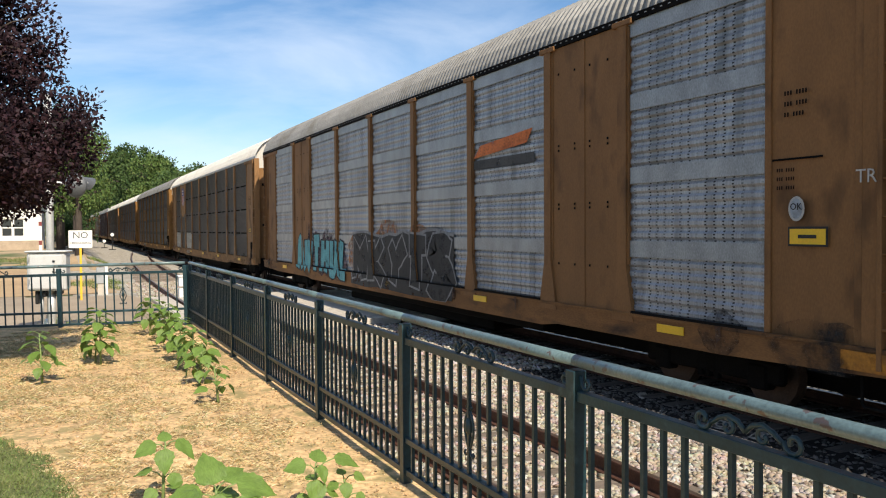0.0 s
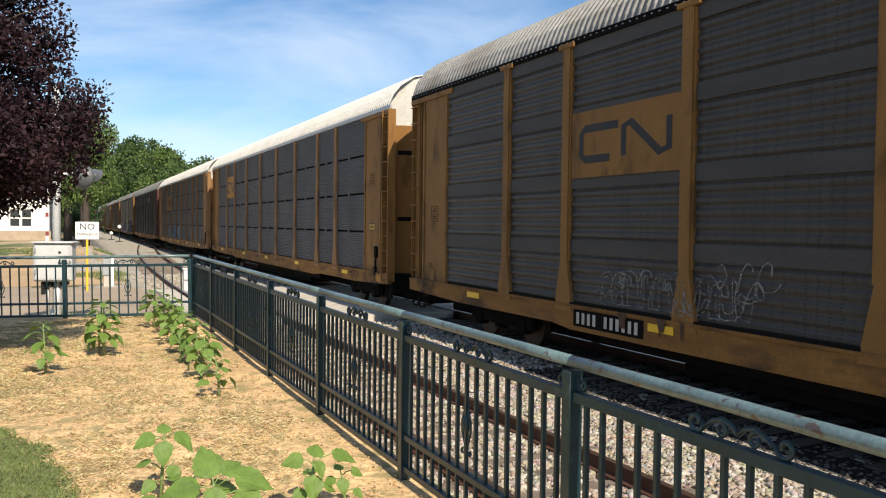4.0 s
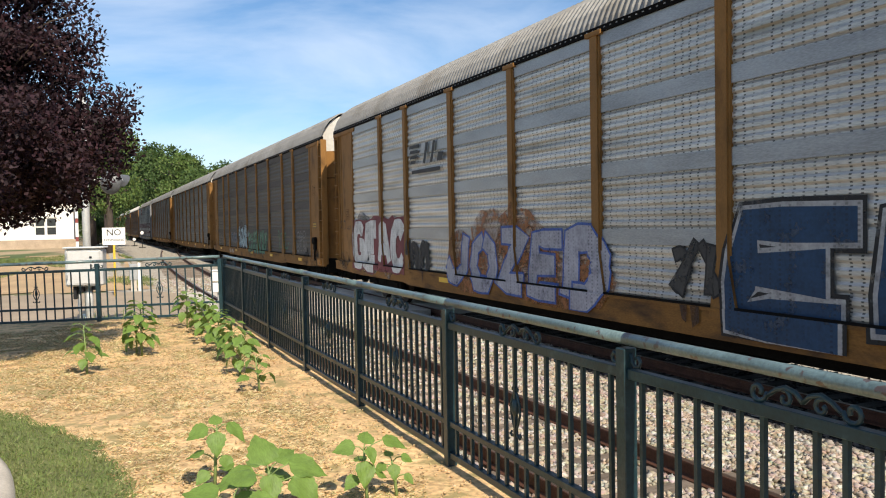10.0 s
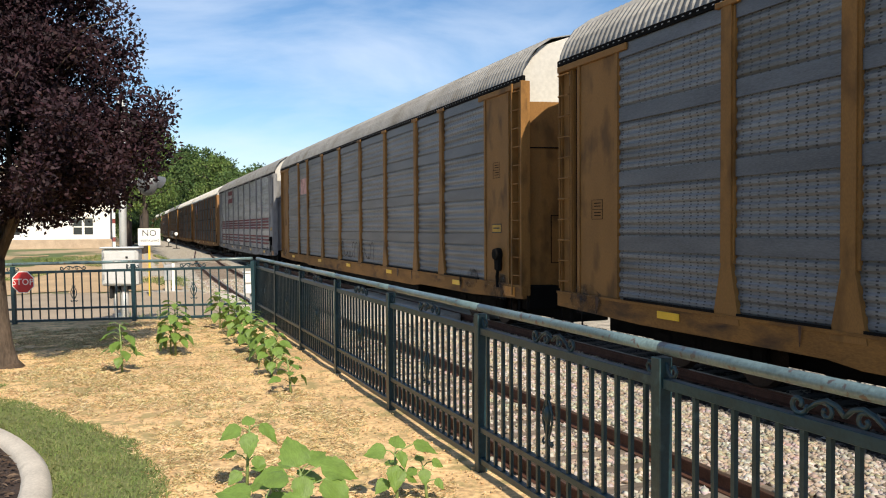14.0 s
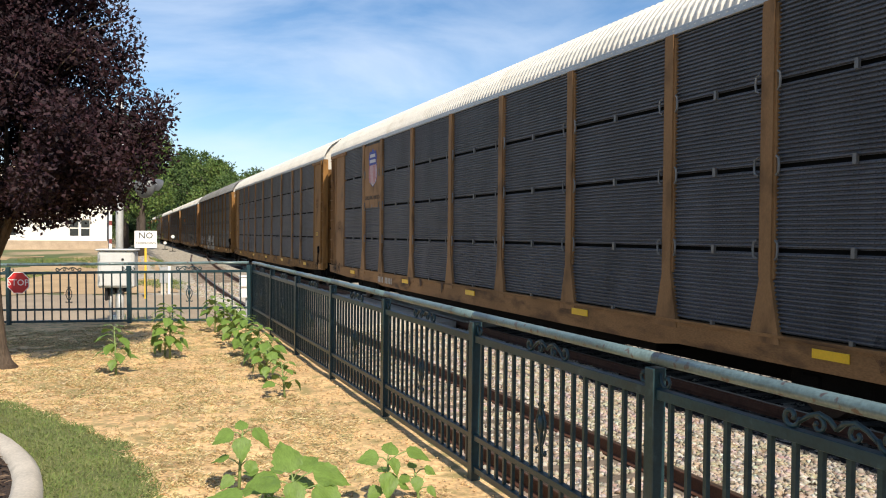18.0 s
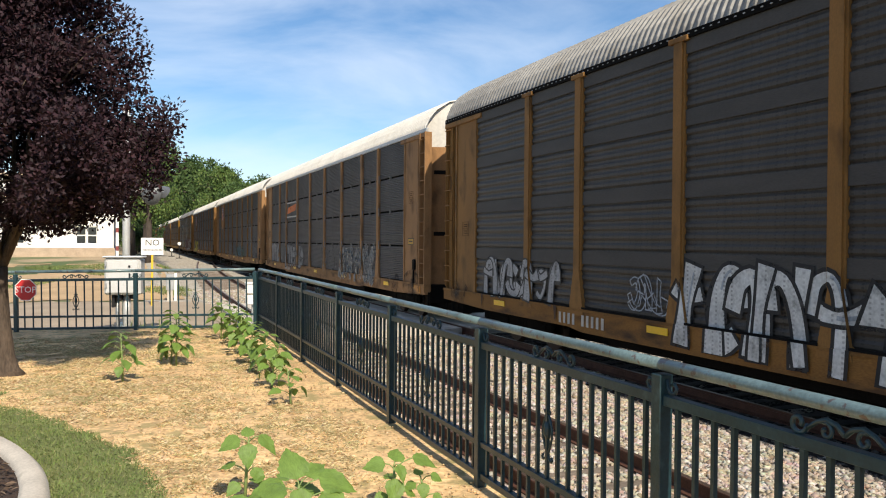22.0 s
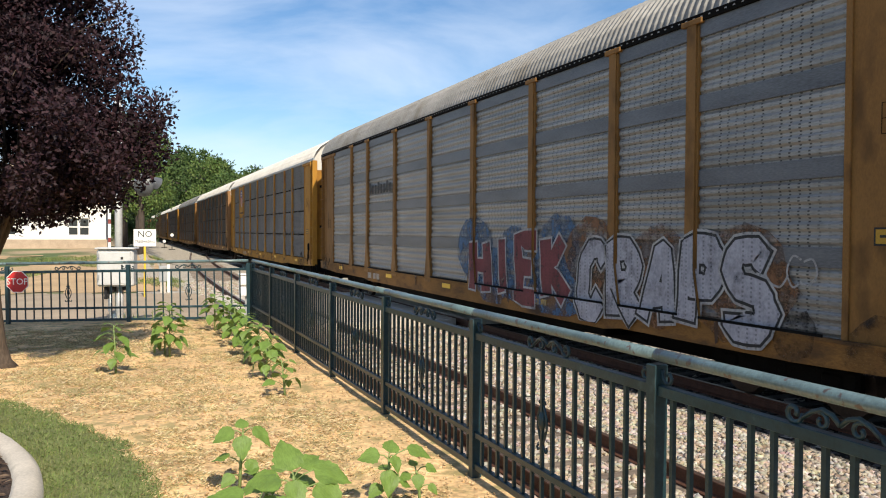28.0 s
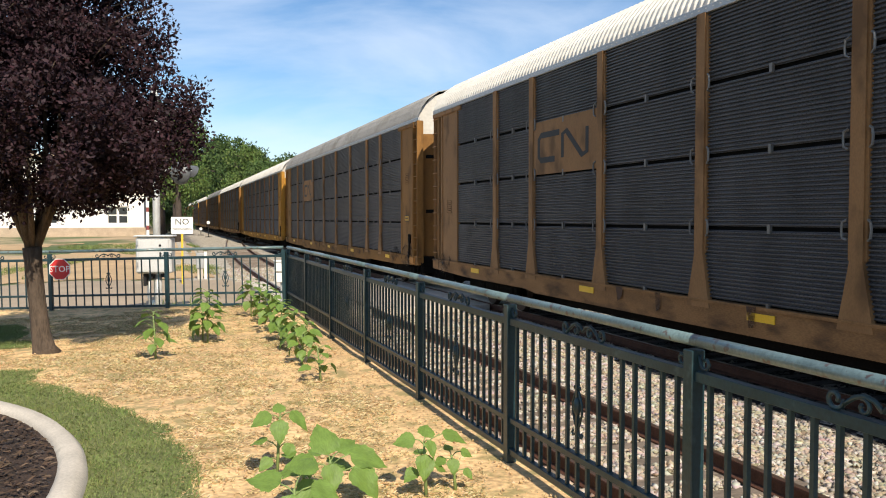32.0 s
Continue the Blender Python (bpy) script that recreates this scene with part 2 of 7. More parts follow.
def lettering(name, body, size, m, material, parent=None, extrude=0.002):
    """Raised letters as a mesh; m maps the text's plane into its place."""
    cu = bpy.data.curves.new(name, "FONT")
    cu.body, cu.size, cu.extrude, cu.align_x, cu.align_y, cu.resolution_u = body, size, extrude, "CENTER", "CENTER", 2
    tmp = bpy.data.objects.new(name, cu)
    scene.collection.objects.link(tmp)
    bpy.context.view_layer.update()
    me = bpy.data.meshes.new_from_object(tmp.evaluated_get(bpy.context.evaluated_depsgraph_get()))
    bpy.data.objects.remove(tmp)
    bpy.data.curves.remove(cu)
    me.transform(m)
    me.materials.clear()
    me.materials.append(material)
    ob = new(name, me)
    if parent is not None:
        ob.parent = parent
    return ob

# ---------------------------------------------------------------- plan
FENCE_X, CORNER_Y, BAY = 2.03, 13.74, 1.83
B_WAY = Vector((-0.935, 0.355, 0)).normalized()          # the second run of fence, from the corner
B_OUT = Vector((0.355, 0.935, 0)).normalized()
RAIL_Z = -0.75
NEAR_RAILS = (3.63, 5.10)
SIDE_X = 7.5                                             # side of the train
TRAIN_X = SIDE_X + 1.6
PITCH = 28.607


def smooth(a, b, x):
    t = min(1, max(0, (x - a) / (b - a)))
    return t * t * (3 - 2 * t)


def ground_z(x, y):
    past = (Vector((x, y, 0)) - Vector((FENCE_X, CORNER_Y, 0))).dot(B_OUT)
    low = max(smooth(2.15, 3.1, x), smooth(0.3, 4.2, past))
    z = -0.95 * low
    if past > 0 and x < 3.1:
        z += 0.17 * smooth(3.1, 2.2, x) * low
    rise = smooth(36, 75, y) * smooth(3.0, -2.0, x)
    z += 0.75 * rise
    z -= 0.35 * smooth(-2.0, -9.0, x) * smooth(1, 8, past) * (1 - rise)
    z -= 0.07 * smooth(1.5, -3.0, x) * smooth(9, 14, y) * (1 - low)
    berm = smooth(40, 60, y) * max(0, 1 - abs(x - 1.6) / 2.0)
    return z + 0.55 * berm


def ground_sheet():
    xs = sorted(set([-600, -300, -150, -80, -50, -35, -25, -18, -14] + [round(-11 + 0.3 * k, 2) for k in range(84)] + [15, 18, 25, 40, 70, 120, 250, 600]))
    ys = sorted(set([-300, -120, -60, -30, -18, -12] + [round(-8 + 0.4 * k, 2) for k in range(150)] + [54, 58, 62, 66, 70, 75, 80, 95, 120, 160, 220, 320, 500, 900]))
    verts = [(x, y, ground_z(x, y)) for y in ys for x in xs]
    w = len(xs)
    faces = [(j * w + i, j * w + i + 1, (j + 1) * w + i + 1, (j + 1) * w + i) for j in range(len(ys) - 1) for i in range(w - 1)]
    ob = new("ground", data_mesh("ground", verts, faces, M_GROUND, True))
    return tagged(ob, "dry tan earth with weedy patches around the crossing", "ground", kind="structure")


ground_sheet()


def inside_garden(x, y):
    return x < 2.16 and (Vector((x, y, 0)) - Vector((FENCE_X, CORNER_Y, 0))).dot(B_OUT) < 0.35


def sheet(name, material, keep, step, x0, x1, y0, y1, lift, rough, label, category, seed=0.0):
    nx, ny = int((x1 - x0) / step), int((y1 - y0) / step)
    ids, verts, faces = {}, [], []

    def vid(i, j):
        if (i, j) not in ids:
            x, y = x0 + i * step, y0 + j * step
            z = ground_z(x, y) + lift + rough * noise.noise((x * 1.7 + seed, y * 1.7, 0)) + rough * 0.6 * noise.noise((x * 6 + seed, y * 6, 3))
            ids[i, j] = len(verts)
            verts.append((x, y, z))
        return ids[i, j]
    for i in range(nx):
        for j in range(ny):
            if keep(x0 + (i + 0.5) * step, y0 + (j + 0.5) * step):
                faces.append((vid(i, j), vid(i + 1, j), vid(i + 1, j + 1), vid(i, j + 1)))
    return tagged(new(name, data_mesh(name, verts, faces, material, True)), label, category, kind="structure")


BED_C = (-3.35, 4.9)                                    # middle of the kerbed planting bed


def bed_radius(x, y):
    dx, dy = (x - BED_C[0]) / 2.82, (y - BED_C[1]) / 3.265
    return math.sqrt(dx * dx + dy * dy)


def lawn_edge(x, y):
    """Positive on the lawn."""
    if y > 10.5:
        return min(-1.45 + 0.3 * noise.noise((x * 2, y * 2, 5)) - x - 0.2 * (y - 10.5), 13.4 - y, y - 10.6)
    if y > 8.2:
        return min(-1.2 + 0.1 * noise.noise((x * 3, y * 3, 5)) - x, 8.95 + 0.25 * noise.noise((x * 2, 1, 5)) - y)
    ex = 0.18 - 0.13 * max(0, 5.4 - y) * 0.2 - 0.165 * max(0, y - 4.9) ** 1.75
    return ex + 0.10 * noise.noise((x * 2.5, y * 2.5, 5)) - x


garden = sheet("garden_soil", M_SOIL, inside_garden, 0.16, -12, 2.25, -6, 20, 0.014, 0.012, "dry sandy garden soil with dead straw", "soil")
lawn = sheet("lawn", M_LAWN, lambda x, y: inside_garden(x, y) and lawn_edge(x, y) > 0 and bed_radius(x, y) > 1.0, 0.045, -6.5, 0.6, 0.5, 13.6, 0.024, 0.008, "short green lawn beside the planting bed", "lawn")
mulch = sheet("mulch_bed", M_MULCH, lambda x, y: bed_radius(x, y) < 0.99, 0.12, -7, 0.2, 0, 8, 0.055, 0.02, "dark bark mulch inside the curved kerb", "mulch")


def curved_kerb():
    bm = bmesh.new()
    prof = [(-0.085, 0.0), (-0.085, 0.075), (-0.055, 0.10), (0.03, 0.105), (0.075, 0.06), (0.085, 0.0)]
    rings = []
    for k in range(120):
        a = 2 * math.pi * k / 120
        c, s = math.cos(a), math.sin(a)
        rings.append([bm.verts.new((BED_C[0] + (2.82 + r) * c, BED_C[1] + (3.265 + r) * s, z + 0.004 * noise.noise((c * 9, s * 9, r * 40)))) for r, z in prof])
    for a, b in zip(rings, rings[1:] + rings[:1]):
        for k in range(len(prof) - 1):
            bm.faces.new((a[k], a[k + 1], b[k + 1], b[k]))
    bmesh.ops.recalc_face_normals(bm, faces=bm.faces)
    ob = new("kerb", bm_mesh(bm, "kerb", M_CONC, True))
    tagged(ob, "curved poured concrete kerb round the mulch bed", "kerb", kind="structure")


curved_kerb()

# trackbed, crossing road and the land beyond
gravel = sheet("trackbed_gravel", M_GRAVEL, lambda x, y: x > (2.75 if y < 17 else 1.3 - 0.02 * y) + 0.3 * noise.noise((y * 0.7, 0, 1)), 0.5, -0.5, 13.5, -12, 60, 0.012, 0.02, "pale crushed stone trackbed", "gravel")
gravel_far = sheet("trackbed_far", M_GRAVEL, lambda x, y: x > 0.8, 1.5, 0.5, 14, 60, 240, 0.03, 0.05, "grey gravel trackbed running into the woods", "gravel")
road = sheet("road", M_ROAD, lambda x, y: 20.3 < y + 0.28 * x < 31.0 and (x < 3.0 or x > 13), 0.5, -40, 40, 10, 42, 0.05, 0.0, "sun-bleached asphalt road over the crossing", "road")
verge = sheet("dirt_verge", M_DIRT, lambda x, y: 32.0 < y + 0.28 * x < 60 and noise.noise((x * 0.13, y * 0.1, 2)) > -0.12, 1.0, -40, 2.0, 28, 62, 0.03, 0.02, "bare tan dirt beyond the road", "dirt")


def crossing_panels():
    thing = empty("crossing_surface", pose(0, 0, 0), "worn pale concrete crossing panels between the rails", "crossing", kind="structure")
    spans = [(2.9, 3.52), (3.74, 5.0), (5.21, 6.2), (6.2, 7.2), (7.2, 8.25), (8.5, 9.7), (9.95, 11.6)]
    for a, b in spans:
        for k in range(3):
            bm = boxes((a, 19.6 + k * 3.3, -1.0, b, 19.6 + k * 3.3 + 3.26, RAIL_Z - 0.006), bevel=0.01)
            part("panel", bm, M_CONC, thing)


crossing_panels()


def siding_shift(y):
    """How far the near track has swung towards the main line."""
    return 0.0007 * max(0, y - 20) ** 2


def rail_mesh(y0, y1, name, curved):
    bm = bmesh.new()
    prof = [(-0.07, -0.165), (0.07, -0.165), (0.07, -0.15), (0.012, -0.13), (0.012, -0.045), (0.036, -0.035), (0.036, -0.004), (0.03, 0), (-0.03, 0), (-0.036, -0.004), (-0.036, -0.035), (-0.012, -0.045), (-0.012, -0.13), (-0.07, -0.15)]
    n = 60 if curved else 12
    ys = [y0 + (y1 - y0) * k / n for k in range(n + 1)]
    rings = [[bm.verts.new((x + (siding_shift(y) if curved else 0), y, z)) for x, z in prof] for y in ys]
    for a, b in zip(rings, rings[1:]):
        for k in range(len(prof)):
            f = bm.faces.new((a[k], b[k], b[(k + 1) % len(prof)], a[(k + 1) % len(prof)]))
            f.material_index = 1 if k == 7 else 0
    bmesh.ops.recalc_face_normals(bm, faces=bm.faces)
    me = bm_mesh(bm, name, M_RAIL)
    me.materials.append(M_RAILTOP)
    return me


def railway_track(x0, x1, y0, y1, tie_mat, label, near, curved=False):
    thing = empty("railway_track", pose(0, 0, 0), label, "track", "tracks", "structure")
    me = rail_mesh(y0, y1, "rail", curved)
    for x in (x0, x1):
        ob = part("rail", me, None, thing)
        ob.location = (x, 0, RAIL_Z)
    mid = (x0 + x1) / 2
    meshes = []
    for k in range(4):
        bm = bmesh.new()
        box(bm, -1.28, -0.115, -0.18, 1.28, 0.115, 0, bevel=0.015)
        bmesh.ops.subdivide_edges(bm, edges=[e for e in bm.edges if abs(e.verts[0].co.x - e.verts[1].co.x) > 2], cuts=5)
        for v in bm.verts:
            v.co += Vector((0, 0.012 * noise.noise((v.co.x * 2, k, 0)), 0.010 * noise.noise((v.co.x * 3, k, 4))))
        meshes.append(bm_mesh(bm, "tie", tie_mat))
    y = y0 + 0.3
    i = 0
    while y < y1:
        if -3 < y < 19 or (32 < y < near):
            ob = part("tie", meshes[i % 4], None, thing)
            ob.matrix_local = pose(mid + (siding_shift(y) if curved else 0) + random.uniform(-0.05, 0.05), y, RAIL_Z - 0.168 + random.uniform(-0.008, 0.004), 0, 0, random.uniform(-1.2, 1.2))
        y += 0.53
        i += 1
    return thing


railway_track(NEAR_RAILS[0], NEAR_RAILS[1], -30, 88, M_TIE, "empty near track with rusty rails on weathered grey ties", 70, True)
railway_track(TRAIN_X - 0.735, TRAIN_X + 0.735, -80, 260, M_TIEDARK, "main track with dark creosoted ties under the train", 60)


# ---------------------------------------------------------------- fences
def fence_meshes(bay):
    """Meshes of one bay in the plane x = 0, along +y from its post at y = 0."""
    d = {}
    bm = boxes((-0.032, -0.032, 0, 0.032, 0.032, 1.01), bevel=0.004)
    d["post"] = bm_mesh(bm, "post", M_FENCE)
    bm = bmesh.new()
    tube(bm, [(0, bay * k / 4, 1.048) for k in range(5)], 0.0255, 14)
    d["handrail"] = bm_mesh(bm, "handrail", M_RAILING, True)
    for nm, z, h in (("top_rail", 0.905, 0.022), ("middle_rail", 0.285, 0.018), ("bottom_rail", 0.085, 0.02)):
        d[nm] = bm_mesh(boxes((-0.02, 0.033, z - h, 0.02, bay - 0.033, z + h), bevel=0.003), nm, M_FENCE)
    d["baluster"] = bm_mesh(boxes((-0.0095, -0.0095, 0.106, 0.0095, 0.0095, 0.882)), "baluster", M_FENCE)
    # a forged leaf with curled ends, on the middle baluster
    bm = bmesh.new()
    for s in (1, -1):
        tube(bm, [(0, s * 0.002, 0.71), (0, s * 0.026, 0.68), (0, s * 0.048, 0.63), (0, s * 0.048, 0.58), (0, s * 0.023, 0.52), (0, s * 0.004, 0.49), (0, s * 0.020, 0.465), (0, s * 0.043, 0.455), (0, s * 0.055, 0.468), (0, s * 0.043, 0.480)], 0.007, 6)
        tube(bm, [(0, s * 0.003, 0.70), (0, s * 0.020, 0.725), (0, s * 0.030, 0.718), (0, s * 0.026, 0.705)], 0.006, 6)
    tube(bm, [(0, 0, 0.68), (0, 0, 0.64), (0, 0, 0.60), (0, 0, 0.55)], [0.004, 0.022, 0.024, 0.004], 6)
    d["leaf_ornament"] = bm_mesh(bm, "leaf_ornament", M_FENCE, True)
    # a running scroll between the handrail and the top rail
    bm = bmesh.new()
    for s in (1, -1):
        curl = [(0.0, 0.958), (0.03, 0.985), (0.07, 0.995), (0.11, 0.98), (0.145, 0.955)]
        curl += [(0.185 + 0.038 * (1 - k / 16) * math.cos(math.pi + k * 0.62), 0.962 + 0.036 * (1 - k / 18) * math.sin(math.pi + k * 0.62)) for k in range(12)]
        tube(bm, [(0, bay / 2 + s * a, z) for a, z in curl], 0.009, 6)
        tube(bm, [(0, bay / 2 + s * (0.072 + 0.030 * (1 - k / 14) * math.cos(1.2 + k * 0.6)), 0.957 + 0.030 * (1 - k / 14) * math.sin(1.2 + k * 0.6)) for k in range(11)], 0.008, 6)
    d["scroll"] = bm_mesh(bm, "scroll", M_FENCE, True)
    for nm, s in (("scroll_ahead", 1), ("scroll_behind", -1)):
        bm = bmesh.new()
        tube(bm, [(0, s * a, z) for a, z in ((0.034, 0.99), (0.042, 0.955), (0.062, 0.937), (0.088, 0.94), (0.098, 0.962), (0.085, 0.98), (0.068, 0.972))], 0.008, 6)
        d[nm] = bm_mesh(bm, "bracket_scroll", M_FENCE, True)
    return d


def fence_run(name, origin, way, bay, bays, label, n_bal=16, dip=0.0):
    """way: unit vector from the first post; one thing, with bays of parts."""
    ang = math.degrees(math.atan2(-way.x, way.y))
    thing = empty(name, pose(origin[0], origin[1], origin[2], 0, 0, ang) @ pose(0, 0, 0, dip, 0, 0), label, "fence", "garden fences")
    d = fence_meshes(bay)
    for k in range(bays + 1):
        y = k * bay
        for nm in ("post", "scroll_ahead", "scroll_behind"):
            ob = part("post" if nm == "post" else "bracket_scroll", d[nm], None, thing)
            ob.location = (0, y, 0)
        if k == bays:
            break
        for nm in ("handrail", "top_rail", "middle_rail", "bottom_rail", "scroll"):
            ob = part(nm, d[nm], None, thing)
            ob.location = (0, y, 0)
        for i in range(1, n_bal):
            ob = part("baluster", d["baluster"], None, thing)
            ob.location = (0, y + bay * i / n_bal, 0)
            if i == n_bal // 2:
                part("leaf_ornament", d["leaf_ornament"], None, ob).location = (0, 0, -0.06)
    return thing


fence_run("garden_fence", (FENCE_X, CORNER_Y, 0), Vector((0, -1, 0)), BAY, 10, "dark green wrought iron fence with weathered pipe handrail along the tracks", 17)
fence_run("side_fence", (FENCE_X - 0.05, CORNER_Y + 0.05, 0), B_WAY, 2.02, 4, "dark green wrought iron fence running beside the road", 14, -1.1)


# ---------------------------------------------------------------- the train
def perforated(name, col, ky=11.0, kz=16.0, cut=0.45, **kw):
    """Galvanised screen sheet with columns of small dark holes."""
    if name in MATS:
        return MATS[name]
    args = dict(metal=0.25, var=0.30, scale=0.9, fine=22, bump=0.1, stretch=(1, 1.6, 0.6), spec=0.4)
    args.update(kw)
    return holes(mat(name, col, args.pop("rough", 0.55), **args), ky, kz, cut)


def holes(m, ky, kz, cut):
    """Columns of small dark holes over a material."""
    n, l = m.node_tree.nodes, m.node_tree.links
    b = n["Principled BSDF"]
    src = b.inputs["Base Color"].links[0].from_socket
    co, sep = n.new("ShaderNodeTexCoord"), n.new("ShaderNodeSeparateXYZ")
    l.new(co.outputs["Object"], sep.inputs[0])
    prod = n.new("ShaderNodeMath")
    prod.operation = "MULTIPLY"
    for k, (axis, freq, lo) in enumerate((("Y", ky, 0.86), ("Z", kz, 0.25))):
        s, c, g = n.new("ShaderNodeMath"), n.new("ShaderNodeMath"), n.new("ShaderNodeMapRange")
        s.operation, c.operation = "MULTIPLY", "SINE"
        s.inputs[1].default_value = freq * 2 * math.pi
        l.new(sep.outputs[axis], s.inputs[0])
        l.new(s.outputs[0], c.inputs[0])
        g.inputs["From Min"].default_value, g.inputs["From Max"].default_value = lo - 0.25, lo
        l.new(c.outputs[0], g.inputs["Value"])
        l.new(g.outputs[0], prod.inputs[k])
    mx = n.new("ShaderNodeMix")
    mx.data_type = "RGBA"
    mx.inputs[7].default_value = (0.012, 0.012, 0.012, 1)
    sc = n.new("ShaderNodeMath")
    sc.operation = "MULTIPLY"
    sc.inputs[1].default_value = cut * 2
    sc.use_clamp = True
    along, tx, group, both = n.new("ShaderNodeCombineXYZ"), n.new("ShaderNodeTexNoise"), n.new("ShaderNodeMapRange"), n.new("ShaderNodeMath")
    tx.inputs["Scale"].default_value, tx.inputs["Detail"].default_value = 1.9, 3
    group.inputs["From Min"].default_value, group.inputs["From Max"].default_value, group.inputs["To Min"].default_value = 0.44, 0.52, 0.25
    both.operation = "MULTIPLY"
    l.new(sep.outputs["Y"], along.inputs["Y"])
    l.new(along.outputs[0], tx.inputs["Vector"])
    l.new(tx.outputs["Fac"], group.inputs["Value"])
    l.new(prod.outputs[0], both.inputs[0])
    l.new(group.outputs[0], both.inputs[1])
    l.new(both.outputs[0], sc.inputs[0])
    l.new(sc.outputs[0], mx.inputs[0])
    l.new(src, mx.inputs[6])
    l.new(mx.outputs[2], b.inputs["Base Color"])
    return m


SCREENS = {
    "dark": perforated("screen_dark", (0.080, 0.080, 0.086), 14, 26, 0.4),
    "blue": perforated("screen_blue_grey", (0.098, 0.101, 0.115), 14, 26, 0.35),
    "slate": perforated("screen_slate", (0.175, 0.178, 0.19), 14, 26, 0.4),
    "brown": perforated("screen_brown_grey", (0.078, 0.070, 0.064), 14, 26, 0.4),
    "grey": perforated("screen_grey", (0.165, 0.166, 0.165), 6.5, 24, 0.42, metal=0.3, rough=0.5, stretch=(1, 0.4, 3), stain=(0.10, 0.095, 0.085), stain_at=0.53, stain_soft=0.2, stain_scale=0.8),
    "steel": perforated("screen_steel", (0.29, 0.30, 0.315), 6.5, 24, 0.5, metal=0.4, rough=0.42, stretch=(1, 2.6, 0.35), stain=(0.15, 0.155, 0.16), stain_at=0.50, stain_soft=0.2, stain_scale=1.2),
    "pewter": perforated("screen_pewter", (0.265, 0.255, 0.238), 6.5, 24, 0.42, metal=0.35, rough=0.45, stretch=(1, 0.4, 3), stain=(0.17, 0.165, 0.15), stain_at=0.55, stain_soft=0.2, stain_scale=0.8),
    "silver": perforated("screen_silver", (0.48, 0.465, 0.43), 6.5, 24, 0.42, metal=0.45, rough=0.38, stretch=(1, 0.4, 3.5), stain=(0.27, 0.25, 0.20), stain_at=0.55, stain_soft=0.2, stain_scale=0.8),
    "chrome": perforated("screen_chrome", (0.40, 0.41, 0.425), 6.5, 24, 0.42, metal=0.45, rough=0.38, stretch=(1, 0.4, 3.5), stain=(0.22, 0.215, 0.19), stain_at=0.53, stain_soft=0.2, stain_scale=0.8),
    "murk": perforated("screen_murky", (0.054, 0.047, 0.040), 6.5, 24, 0.35, metal=0.12, stretch=(1, 2.4, 0.4), stain=(0.034, 0.030, 0.027), stain_at=0.52, stain_soft=0.2, stain_scale=0.9),
}
BANDS = {"steel": mat("band_steel", (0.27, 0.28, 0.285), 0.45, metal=0.3, var=0.3, scale=2, stretch=(1, 1.5, 0.8)), "pewter": mat("band_pewter", (0.125, 0.13, 0.14), 0.5, metal=0.3, var=0.3, scale=2, stretch=(1, 0.4, 2)), "grey": mat("band_grey", (0.105, 0.108, 0.115), 0.5, metal=0.3, var=0.3, scale=2, stretch=(1, 0.4, 2)), "chrome": mat("band_chrome", (0.27, 0.28, 0.30), 0.42, metal=0.35, var=0.25, scale=2, stretch=(1, 0.4, 2)), "silver": mat("band_silver", (0.30, 0.31, 0.315), 0.42, metal=0.35, var=0.25, scale=2, stretch=(1, 0.4, 2)),
         "murk": mat("band_murky", (0.058, 0.053, 0.048), 0.7, metal=0.1, var=0.25, scale=2, stretch=(1, 0.4, 2))}
PAINTS_OF = {"tan": (0.262, 0.139, 0.056), "brown": (0.205, 0.098, 0.034), "yellow": (0.37, 0.178, 0.022), "ochre": (0.230, 0.112, 0.029), "maroon": (0.085, 0.032, 0.025), "grey": (0.21, 0.21, 0.215)}
PAINTS = {k: car_paint("car_" + k, c) if k != "yellow" else car_paint("car_yellow", c, stain=(0.25, 0.11, 0.02)) for k, c in PAINTS_OF.items()}
SILLS = {k: mat("sill_" + k, tuple(0.92 * c for c in PAINTS_OF[k]), 0.78, var=0.3, scale=1.4, fine=30, bump=0.12, stretch=(1, 0.7, 2.2), stain=(0.055, 0.031, 0.017), stain_at=0.51, stain_soft=0.22, stain_scale=1.7, spec=0.25) for k in PAINTS}
ROOFS = {
    "white": mat("roof_white", (0.55, 0.53, 0.485), 0.6, var=0.12, scale=0.7, fine=12, bump=0.05, stain=(0.42, 0.38, 0.32), stain_at=0.6, stain_soft=0.2, stain_scale=1.2),
    "grey": mat("roof_galvanised", (0.185, 0.182, 0.175), 0.55, metal=0.15, var=0.25, scale=0.7, fine=12, bump=0.05, stain=(0.12, 0.108, 0.09), stain_at=0.52, stain_soft=0.2, stain_scale=0.9),
}
# near-black that paints the shade inside the cars; slots and seams share it
M_CORE = mat("hollow_shade_black", (0.008, 0.008, 0.008), 0.95, spec=0.08, var=0.2, bump=0.0)
M_REFLECT = mat("reflector_yellow", (0.75, 0.45, 0.02), 0.4, var=0.1, bump=0.0)
M_WORNREFLECT = mat("worn_reflector", (0.42, 0.17, 0.015), 0.5, var=0.3, scale=6, stain=(0.10, 0.05, 0.02), stain_at=0.55)
M_LATCH = mat("latch_steel", (0.17, 0.165, 0.155), 0.5, metal=0.4, var=0.2)
M_STENCIL = mat("stencil_white", (0.42, 0.40, 0.36), 0.7, var=0.2)


